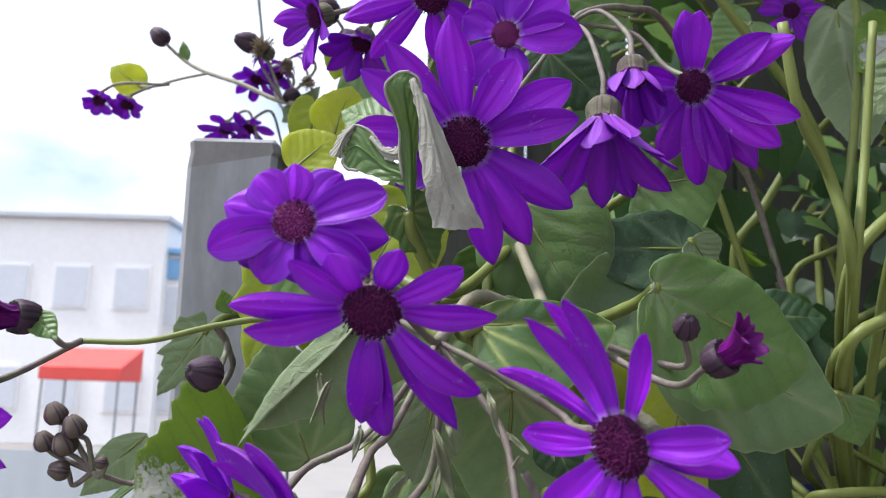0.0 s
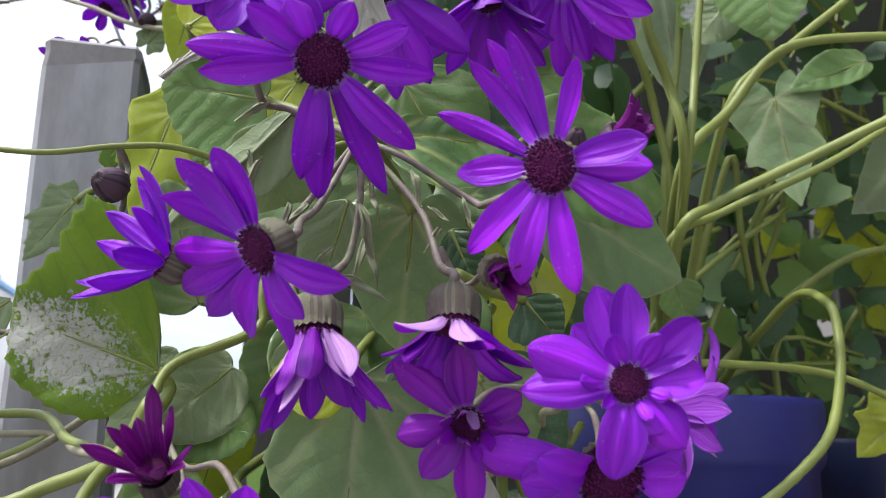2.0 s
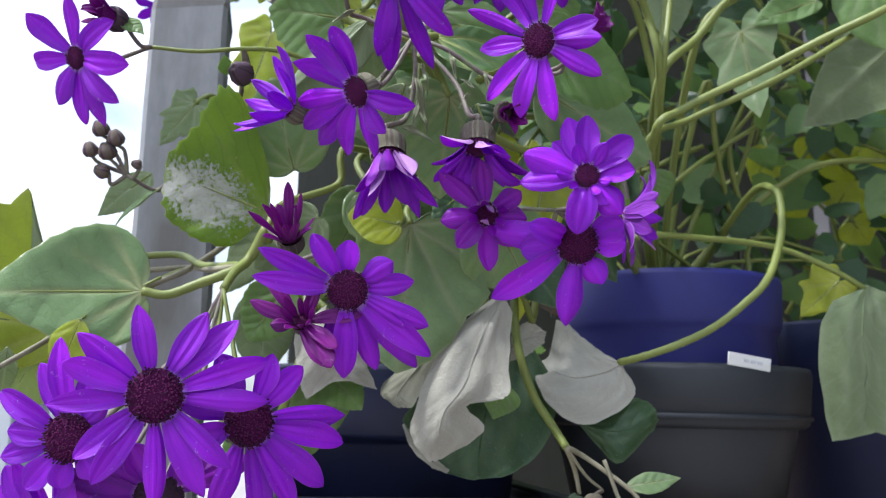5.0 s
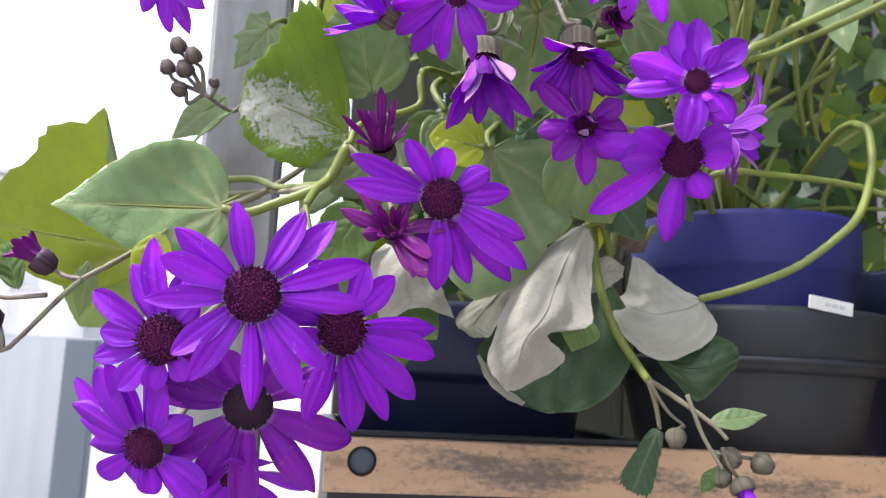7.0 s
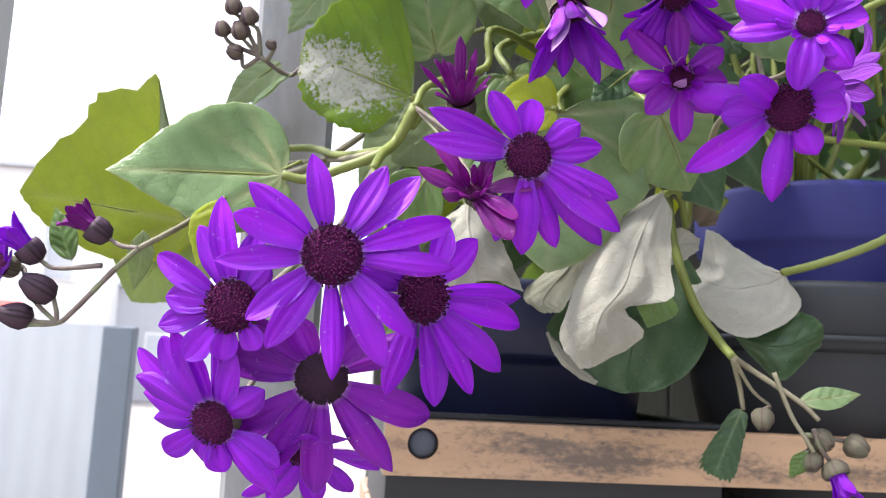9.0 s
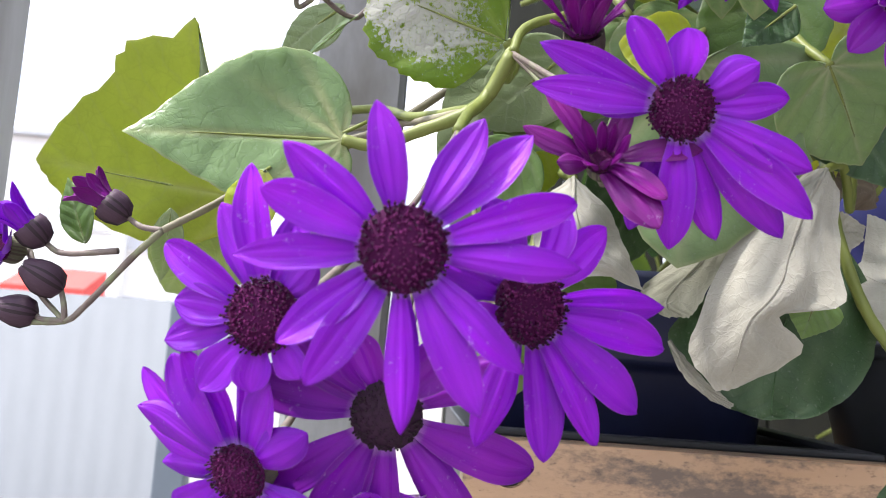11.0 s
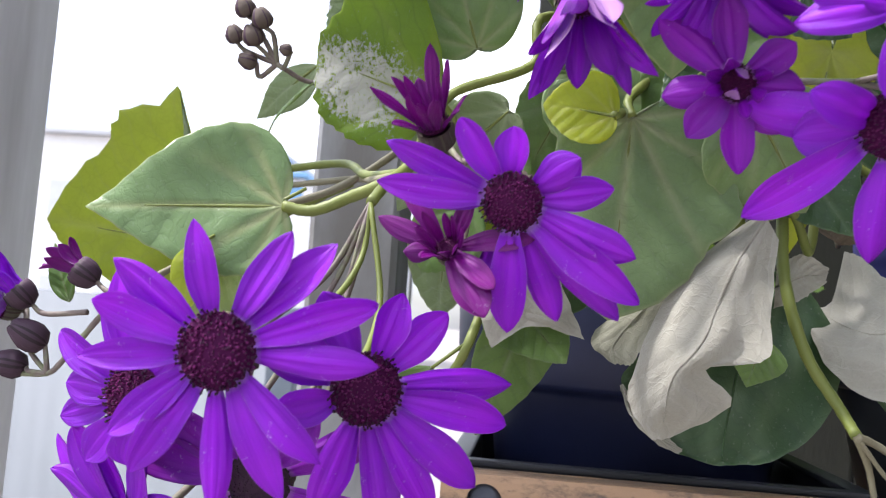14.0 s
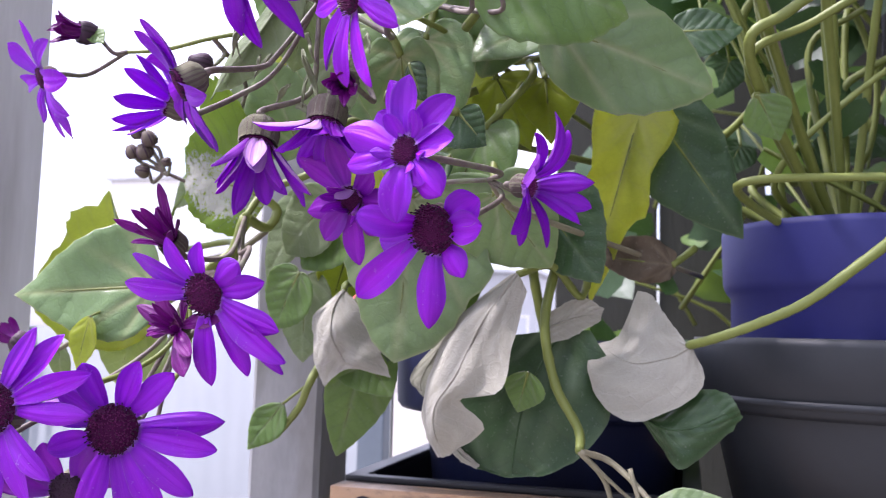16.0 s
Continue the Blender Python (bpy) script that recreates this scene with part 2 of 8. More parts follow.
LEAF_GREY = leaf_material("leaf_grey_green", (0.118, 0.198, 0.080), (0.235, 0.325, 0.152), (0.38, 0.40, 0.22), 0.34, 0.40, (0.30, 0.46, 0.08))
# dark leaf green, which also puts deep shade into the hidden foliage
LEAF_DARK = leaf_material("leaf_dark_green_shaded", (0.018, 0.050, 0.017), (0.046, 0.095, 0.033), (0.13, 0.19, 0.10), 0.42, 0.2, (0.08, 0.17, 0.03))
# yellow-green leaf, its base colour raised to hold light coming through
LEAF_LIME = leaf_material("leaf_yellow_green", (0.20, 0.27, 0.024), (0.42, 0.46, 0.075), (0.60, 0.62, 0.22), 0.5, 0.70, (0.95, 0.98, 0.16))
LEAF_SICK = leaf_material("leaf_mildewed", (0.060, 0.120, 0.016), (0.125, 0.205, 0.028), (0.27, 0.35, 0.07), 0.5, 0.52, (0.66, 0.84, 0.05), mildew=True)
LEAF_PALE = leaf_material("leaf_underside_pale", (0.215, 0.208, 0.162), (0.330, 0.320, 0.262), (0.42, 0.41, 0.345), 0.85, 0.15, (0.42, 0.45, 0.28), pale=True)
# greyed copy of the pale underside, its shade put into the colour
LEAF_PALE_SHADED = leaf_material("leaf_underside_pale_shaded", (0.165, 0.170, 0.120), (0.270, 0.272, 0.206), (0.38, 0.38, 0.28), 0.85, 0.25, (0.34, 0.38, 0.16), pale=True)
# lighter copy of the grey-green leaf, with sky sheen put into its colour
LEAF_GREY_LIT = leaf_material("leaf_grey_green_lit", (0.115, 0.205, 0.072), (0.245, 0.355, 0.155), (0.42, 0.42, 0.20), 0.29, 0.34, (0.32, 0.46, 0.09))
LEAF_VEINED = leaf_material("leaf_green_pale_veins", (0.040, 0.095, 0.024), (0.100, 0.175, 0.055), (0.52, 0.56, 0.19), 0.42, 0.36, (0.34, 0.50, 0.06))
LEAF_BACK = leaf_material("leaf_underside_green", (0.13, 0.185, 0.085), (0.235, 0.30, 0.150), (0.40, 0.45, 0.28), 0.75, 0.42, (0.36, 0.46, 0.16), pale=True)
LEAF_DEAD = leaf_material("leaf_withered_brown", (0.06, 0.045, 0.03), (0.14, 0.11, 0.075), (0.18, 0.15, 0.1), 0.8, 0.1, (0.14, 0.10, 0.05))
STEM = plain_material("stem_yellow_green", (0.11, 0.145, 0.024), (0.22, 0.25, 0.058), 60, 0.5, 0.3, 0.0004, (1, 1, 0.2))
STEM_DULL = plain_material("stem_brown_green", (0.17, 0.145, 0.10), (0.29, 0.28, 0.17), 90, 0.6, 0.4, 0.0004)
STEM_PURPLE = plain_material("stem_purple_brown", (0.062, 0.036, 0.042), (0.26, 0.222, 0.175), 300, 0.6, 0.4, 0.0004, stain=(0.17, 0.19, 0.10))
CALYX = plain_material("calyx_green", (0.17, 0.16, 0.11), (0.33, 0.315, 0.21), 7, 0.7, 0.6, 0.05, (1, 1, 0.3), spec=0.2)
CALYX_DARK = plain_material("calyx_purple_brown", (0.12, 0.092, 0.085), (0.24, 0.20, 0.155), 7, 0.7, 0.6, 0.05, (1, 1, 0.3), spec=0.2)
BUD_DARK = plain_material("bud_dark_seam", (0.020, 0.013, 0.018), (0.050, 0.034, 0.038), 170, 0.7, 0.5, 0.0004, spec=0.2)
BUD = plain_material("bud_brown_purple", (0.028, 0.011, 0.025), (0.078, 0.040, 0.062), 170, 0.65, 0.5, 0.0004, (1, 1, 0.2))
DISC = plain_material("disc_dark_maroon", (0.040, 0.003, 0.032), (0.085, 0.008, 0.065), 3, 0.7, 0.3, 0.0003, spec=0.1)
FLORET = plain_material("floret_maroon", (0.072, 0.006, 0.054), (0.180, 0.020, 0.125), 4, 0.6, 0.2, 0.0002, spec=0.15)
ANTHER = plain_material("anther_black_purple", (0.012, 0.003, 0.013), (0.045, 0.010, 0.040), 5, 0.55, 0.2, 0.0002, spec=0.25)
PINKDISC = plain_material("floret_pink", (0.20, 0.018, 0.17), (0.36, 0.06, 0.28), 400, 0.5, 0.2, 0.0002)
GREEN_BUD = plain_material("bud_grey_green", (0.10, 0.090, 0.066), (0.19, 0.175, 0.115), 170, 0.7, 0.5, 0.0004, spec=0.2)
CALYX_SMALL = plain_material("bud_purple_seam", (0.085, 0.065, 0.058), (0.16, 0.13, 0.095), 170, 0.7, 0.5, 0.0004, spec=0.2)
FLUFF = plain_material("seed_fluff_tan", (0.20, 0.15, 0.10), (0.42, 0.34, 0.24), 200, 0.9, 0.3, 0.0003, translucent=0.2, spec=0.1)
CALYX_PALE = plain_material("bract_pale_green", (0.16, 0.18, 0.09), (0.32, 0.34, 0.20), 300, 0.6, 0.4, 0.0004, translucent=0.2)


# ---- making things ----
def mesh_from(name, verts, faces, mats, slots=None, smooth=True, uvs=None, values=None):
    me = bpy.data.meshes.new(name)
    me.from_pydata([tuple(v) for v in verts], [], faces)
    for m in mats:
        me.materials.append(m)
    if slots is not None:
        me.polygons.foreach_set("material_index", slots)
    me.polygons.foreach_set("use_smooth", [smooth] * len(me.polygons))
    if uvs is not None:
        layer = me.uv_layers.new(name="UVMap")
        flat = []
        for p in me.polygons:
            for v in p.vertices:
                flat.extend(uvs[v])
        layer.data.foreach_set("uv", flat)
    for key, vals in (values or {}).items():
        at = me.attributes.new(key, "FLOAT", "POINT")
        at.data.foreach_set("value", vals)
    me.update()
    return me


def part(name, me, parent, label="", m=None):
    """One mesh object under a thing or under a part."""
    ob = new(name, me)
    ob.parent = parent
    if m is not None:
        ob.matrix_local = m
    if label:
        ob["label"] = label
    return ob


def part_bm(name, bm, mats, parent, label="", m=None, smooth=False):
    me = bpy.data.meshes.new(name)
    bm.normal_update()
    bm.to_mesh(me)
    bm.free()
    for mat in mats:
        me.materials.append(mat)
    me.polygons.foreach_set("use_smooth", [smooth] * len(me.polygons))
    return part(name, me, parent, label, m)


def thing(name, place=(0, 0, 0), label="", category="", group="", kind=""):
    ob = new(name)
    ob.empty_display_size = 0.01
    ob.location = place
    return tagged(ob, label, category, group, kind)


def frame_of(normal, hint=(0, 0, 1)):
    """Axes with z along normal and y as near to hint as can be."""
    z = Vector(normal).normalized()
    y = Vector(hint) - z * Vector(hint).dot(z)
    if y.length < 1e-4:
        y = Vector((0, 1, 0)) - z * z.y
    y.normalize()
    x = y.cross(z)
    return Matrix((x, y, z)).transposed()


def spline(points, steps=7):
    """A smooth line through the points (Catmull-Rom)."""
    p = [Vector(q) for q in points]
    if len(p) == 2:
        return [p[0].lerp(p[1], i / steps) for i in range(steps + 1)]
    p = [p[0] * 2 - p[1], *p, p[-1] * 2 - p[-2]]
    line = []
    for i in range(1, len(p) - 2):
        a, b, c, d = p[i - 1:i + 3]
        for j in range(steps):
            t = j / steps
            line.append(0.5 * ((2 * b) + (c - a) * t + (2 * a - 5 * b + 4 * c - d) * t * t + (3 * b - a - 3 * c + d) * t ** 3))
    line.append(p[-2])
    return line


def tube(points, r0, r1, sides=8, steps=7, wobble=0.05):
    """Vertices and faces of a tapered, slightly uneven tube through the points."""
    line = spline(points, steps)
    verts, faces = [], []
    up = Vector((0.3, 0.2, 1)).normalized()
    n = len(line)
    for i, c in enumerate(line):
        way = (line[min(i + 1, n - 1)] - line[max(i - 1, 0)]).normalized()
        a = up - way * up.dot(way)
        if a.length < 1e-3:
            a = Vector((1, 0, 0)) - way * way.x
        a.normalize()
        up = a
        b = way.cross(a)
        r = (r0 + (r1 - r0) * i / (n - 1)) * (1 + wobble * math.sin(i * 2.3 + r0 * 9000))
        for j in range(sides):
            t = 2 * math.pi * j / sides
            verts.append(c + (a * math.cos(t) + b * math.sin(t)) * r)
    for i in range(n - 1):
        for j in range(sides):
            k = (j + 1) % sides
            faces.append((i * sides + j, i * sides + k, (i + 1) * sides + k, (i + 1) * sides + j))
    faces.append(tuple(range(sides - 1, -1, -1)))
    faces.append(tuple((n - 1) * sides + j for j in range(sides)))
    return verts, faces


def tube_part(name, points, r0, r1, mat, parent, label="", sides=8, steps=7):
    inv = Vector(parent.location) if parent and parent.parent is None else Vector()
    v, f = tube([Vector(q) - inv for q in points], r0, r1, sides, steps)
    return part(name, mesh_from(name, v, f, [mat]), parent, label)


def petal_mesh(rng, start, length, width, arch, cone, mats, curl=0.0):
    """A strap-shaped petal that starts at the disc's edge and runs out along x; z is the flower's front."""
    nu, nv = 14, 13
    verts, uvs = [], []
    lean, twist = rng.uniform(-0.07, 0.07), rng.uniform(-0.38, 0.38) + curl
    groove, tip_skew = rng.uniform(0.05, 0.13), rng.uniform(-0.3, 0.3)
    peak, boat = rng.uniform(0.50, 0.64), rng.choice((0.50, 0.36, 0.22, -0.20, -0.40))
    foot, blunt = rng.uniform(0.34, 0.44), rng.uniform(0.66, 0.92)
    off = rng.uniform(0.26, 0.40)
    nick, nick_at = rng.uniform(0.0, 0.05), rng.uniform(-0.6, 0.6)
    us = [1 - (1 - i / (nu - 1)) ** 1.35 for i in range(nu)]
    x, z = 0.0, 0.0
    spine = [(0.0, 0.0)]
    for i in range(1, nu):
        u, step = (us[i] + us[i - 1]) / 2, us[i] - us[i - 1]
        e = cone + arch * (1 - 2 * u)
        x += math.cos(e) * step
        z += math.sin(e) * step
        spine.append((x, z))
    chord = math.hypot(x, z)
    scale_by = length / chord
    thick = 0.00020
    for side in (1, -1):
        for i in range(nu):
            u = us[i]
            w = foot + (1 - foot) * math.sin(min(1.0, u / peak) * math.pi / 2) ** 1.15
            if u > peak:
                w = max(0.0, 1 - ((u - peak) / (1.002 - peak)) ** 2.1) ** blunt
            w = max(w, 0.02) * width * 0.5
            px, pz = spine[i][0] * scale_by, spine[i][1] * scale_by
            e = cone + arch * (1 - 2 * u)
            for j in range(nv):
                v = -1 + 2 * j / (nv - 1)
                lines = math.exp(-((v - off) / 0.14) ** 2) + math.exp(-((v + off) / 0.14) ** 2)
                cup = (v * v) * (boat - 0.1 * u) * w - groove * w * 1.7 * lines * (1 - u * 0.5)
                y = v * w * (1 + 0.035 * math.sin(u * 11 + v * 2 + tip_skew * 20)) + lean * length * math.sin(u * 1.6)
                h = cup + twist * v * w * u + side * thick * (1 - abs(v) ** 4) * (1.0 if 0 < i < nu - 1 else 0.3)
                wave = 0.016 * length * math.sin(u * 7 + tip_skew * 9 + v) * u
                back = nick * length * max(0.0, 1 - abs(v - nick_at) * 4) if u > 0.9 else 0.0
                verts.append((start + px - math.sin(e) * h - back, y, pz + math.cos(e) * h + wave))
                uvs.append((u, (v + 1) / 2))
    faces, slots = [], []
    half = nu * nv
    for i in range(nu - 1):
        for j in range(nv - 1):
            a, b, c, d = i * nv + j, (i + 1) * nv + j, (i + 1) * nv + j + 1, i * nv + j + 1
            faces.append((a, b, c, d))
            slots.append(0)
            faces.append((half + d, half + c, half + b, half + a))
            slots.append(1)
    rim = [i * nv for i in range(nu)] + [(nu - 1) * nv + j for j in range(1, nv)] + [i * nv + nv - 1 for i in range(nu - 2, -1, -1)]
    for a, b in zip(rim, rim[1:]):
        faces.append((b, a, half + a, half + b))
        slots.append(0)
    return mesh_from("petal", verts, faces, mats, slots, True, uvs)


DISCS = {}


def disc_mesh(kind):
    """The flower's eye, one unit in radius: a low dome with rings of small florets, knobbed towards the rim."""
    if kind in DISCS:
        return DISCS[kind]
    rng = random.Random(kind)
    verts, faces, slots = [], [], []
    rings, sides = 5, 20
    for i in range(rings):
        r = 1.0 - i / rings
        for j in range(sides):
            t = 2 * math.pi * j / sides
            verts.append((r * math.cos(t), r * math.sin(t), 0.10 + 0.30 * (1 - r * r)))
    verts.append((0, 0, 0.40))
    for i in range(rings - 1):
        for j in range(sides):
            k = (j + 1) % sides
            faces.append((i * sides + j, i * sides + k, (i + 1) * sides + k, (i + 1) * sides + j))
            slots.append(0)
    for j in range(sides):
        faces.append(((rings - 1) * sides + j, (rings - 1) * sides + (j + 1) % sides, rings * sides))
        slots.append(0)
    low = len(verts)
    for j in range(sides):
        t = 2 * math.pi * j / sides
        verts.append((0.75 * math.cos(t), 0.75 * math.sin(t), -0.35))
    for j in range(sides):
        k = (j + 1) % sides
        faces.append((j, low + j, low + k, k))
        slots.append(0)
    count = 330
    for i in range(count):
        r = min(1.0, math.sqrt((i + 0.5) / count) + rng.uniform(-0.05, 0.04))
        t = i * 2.399963 + rng.uniform(-0.12, 0.12) / max(r, 0.2)
        base = Vector((r * math.cos(t), r * math.sin(t), 0.09 + 0.30 * (1 - r * r)))
        way = Vector((base.x * 0.30 + rng.uniform(-0.2, 0.2), base.y * 0.30 + rng.uniform(-0.2, 0.2), 0.9)).normalized()
        size = rng.uniform(0.028, 0.040) * (1 if r > 0.3 else 0.72)
        tall = (0.07 + 0.17 * r * r) * rng.uniform(0.7, 1.3) * (0.35 if kind == "black" else 1.0)
        a = way.orthogonal().normalized()
        b = way.cross(a)
        k = len(verts)
        for h, s in ((0, 0.7), (0.62 * tall, 0.62), (0.75 * tall, 1.2), (tall, 0.75)):
            for q in range(5):
                w = 2 * math.pi * q / 5
                verts.append(base + way * h + (a * math.cos(w) + b * math.sin(w)) * size * s)
        for h in range(3):
            for q in range(5):
                p = (q + 1) % 5
                faces.append((k + h * 5 + q, k + h * 5 + p, k + h * 5 + 5 + p, k + h * 5 + 5 + q))
                slots.append(2 if h > 0 and (r > 0.80 or rng.random() < 0.22) or r < 0.10 else 1)
        faces.append(tuple(k + 15 + q for q in range(5)))
        slots.append(2 if rng.random() < (0.72 if r > 0.74 else 0.28) else 1)
    mats = {"dark": [DISC, FLORET, ANTHER], "black": [ANTHER, ANTHER, BUD_DARK], "pink": [FLORET, PINKDISC, FLORET]}[kind]
    DISCS[kind] = mesh_from("disc", verts, faces, mats, slots, False)
    return DISCS[kind]


CUPS = {}


def calyx_mesh(open_by, mats):
    """The ribbed green cup behind a flower, one unit in radius at its mouth (z = 0), closing at z = -1.5."""
    key = (open_by, mats[0].name)
    if key in CUPS:
        return CUPS[key]
    verts, faces, slots = [], [], []
    prof = [(0.98 * open_by, 0.10), (1.0, -0.12), (1.04, -0.5), (0.98, -0.85), (0.72, -1.2), (0.3, -1.42), (0.16, -1.6)]
    sides = 44
    for i, (r, z) in enumerate(prof):
        for j in range(sides):
            t = 2 * math.pi * j / sides
            rib = 1 + (0.055 if j % 2 else -0.05) * (1 if i < 5 else 0.3)
            verts.append((r * rib * math.cos(t), r * rib * math.sin(t), z + (0.16 if j % 2 and i == 0 else 0)))
    for i in range(len(prof) - 1):
        for j in range(sides):
            k = (j + 1) % sides
            faces.append((i * sides + j, (i + 1) * sides + j, (i + 1) * sides + k, i * sides + k))
            slots.append(1 if j % 2 and (j // 2 * 7) % 5 < 3 else 0)
    faces.append(tuple((len(prof) - 1) * sides + j for j in range(sides)))
    faces.append(tuple(reversed(range(sides))))
    slots += [1, 0]
    CUPS[key] = mesh_from("calyx", verts, faces, mats, slots)
    return CUPS[key]


FLOWERS = "violet daisy flower heads"


def flower(seed, place, normal, disc_r, petals, label, stalk=(), eye="dark", mats=None, width=0.0082, stalk_mat=None, stalk_r=0.00082, cup=1.0, pale=()):
    """A daisy. petals: (degrees round the front, length, arch, cone) each; degrees run from the flower's own right, against the clock; a fifth number is a width of its own."""
    rng = random.Random(seed)
    disc_r *= 0.88
    width *= 0.97
    root = thing("daisy_flower", place, label, "flower", FLOWERS)
    turn = frame_of(normal).to_4x4()
    mats = mats or [PETAL, PETAL_BACK]
    n = len(petals)
    for i, (deg, length, arch, cone, *own) in enumerate(petals):
        w = (own[0] if own else width) * rng.uniform(0.9, 1.12)
        me = petal_mesh(rng, disc_r * 0.78, length - disc_r * 0.78, w, radians(arch + rng.uniform(-9, 9)), radians(cone + rng.uniform(-6, 6)), [mats[0], PETAL_PINK] if i in pale else mats)
        lift = (0.00035 if i % 2 else -0.00035) + rng.uniform(-0.0002, 0.0002)
        part("petal", me, root, m=turn @ Matrix.Rotation(radians(deg), 4, "Z") @ Matrix.Translation((0, 0, lift)))
    part("disc", disc_mesh(eye), root, "dark maroon eye of tiny florets", turn @ Matrix.Scale(disc_r, 4) @ Matrix.Rotation(rng.random() * 6, 4, "Z"))
    part("calyx", calyx_mesh(1.0, [CALYX_DARK, CALYX] if seed % 2 else [CALYX, CALYX_DARK]), root, "ribbed green-brown cup", turn @ Matrix.Translation((0, 0, -0.001)) @ Matrix.Scale(disc_r * 0.92 * cup, 4))
    if stalk:
        back = Vector(normal).normalized() * -(0.001 + disc_r * 1.35 * cup)
        pts = [Vector(place) + back, Vector(place) + back * 1.25, *stalk]
        tube_part("stalk", pts, stalk_r * 1.5, stalk_r, stalk_mat or STEM_PURPLE, root, "thin purple-brown stalk")
    return root


SHAPES = {
    "heart": [(0, 0), (-0.12, 0.20), (-0.16, 0.50), (-0.05, 0.82), (0.16, 1.0), (0.38, 0.95), (0.60, 0.72), (0.80, 0.42), (0.93, 0.17), (1, 0)],
    "lobed": [(0, 0), (-0.16, 0.15), (-0.24, 0.46), (-0.10, 0.66), (0.02, 1.0), (0.22, 0.80), (0.34, 0.70), (0.52, 0.84), (0.60, 0.48), (0.80, 0.30), (0.92, 0.12), (1, 0)],
    "ovate": [(0, 0), (0.02, 0.22), (0.14, 0.66), (0.36, 1.0), (0.60, 0.84), (0.80, 0.45), (0.93, 0.16), (1, 0)],
    "spade": [(0, 0), (-0.05, 0.30), (0.0, 0.68), (0.12, 0.95), (0.28, 1.0), (0.50, 0.82), (0.72, 0.50), (0.90, 0.17), (1, 0)],
    "strap": [(0, 0), (0.0, 0.35), (0.18, 0.60), (0.48, 0.80), (0.78, 1.0), (0.95, 0.90), (1.0, 0.45), (1, 0)],
    "mitre": [(0, 0), (0.10, 0.34), (0.30, 0.66), (0.48, 0.89), (0.66, 1.0), (0.77, 0.98), (0.82, 0.78), (0.86, 0.55), (0.94, 0.34), (1.02, 0.16), (1, 0)],
    "oval": [(0, 0), (0.08, 0.46), (0.22, 0.93), (0.46, 1.0), (0.65, 0.95), (0.82, 0.84), (0.94, 0.46), (1, 0)],
    "palm": [(0, 0), (-0.16, 0.40), (-0.14, 0.92), (0.02, 0.98), (0.16, 0.80), (0.30, 0.88), (0.44, 0.95), (0.60, 0.72), (0.74, 0.60), (0.90, 0.34), (1, 0)],
    "crown": [(0, 0), (0.10, 0.10), (0.24, 0.24), (0.27, 0.62), (0.33, 1.06), (0.43, 0.93), (0.62, 0.86), (0.68, 0.75), (0.72, 0.57), (0.855, 0.43), (0.95, 0.18), (1, 0)],
    "broad": [(0, 0), (-0.06, 0.25), (0.0, 0.62), (0.18, 0.94), (0.40, 1.0), (0.63, 0.84), (0.83, 0.50), (0.95, 0.19), (1, 0)],
}


def half_outline(shape, count, teeth, rng):
    pts = [Vector((x, y, 0)) for x, y in SHAPES[shape]]
    line = spline(pts, 12)
    res = []
    for i in range(count):
        f = i / (count - 1) * (len(line) - 1)
        k = min(int(f), len(line) - 2)
        q = line[k].lerp(line[k + 1], f - k)
        bite = 1 + teeth * ((1 if i % 2 else -1) + rng.uniform(-0.8, 0.8)) * math.sin(math.pi * i / (count - 1))
        res.append((q.x * bite, max(0.0, q.y) * bite))
    return res


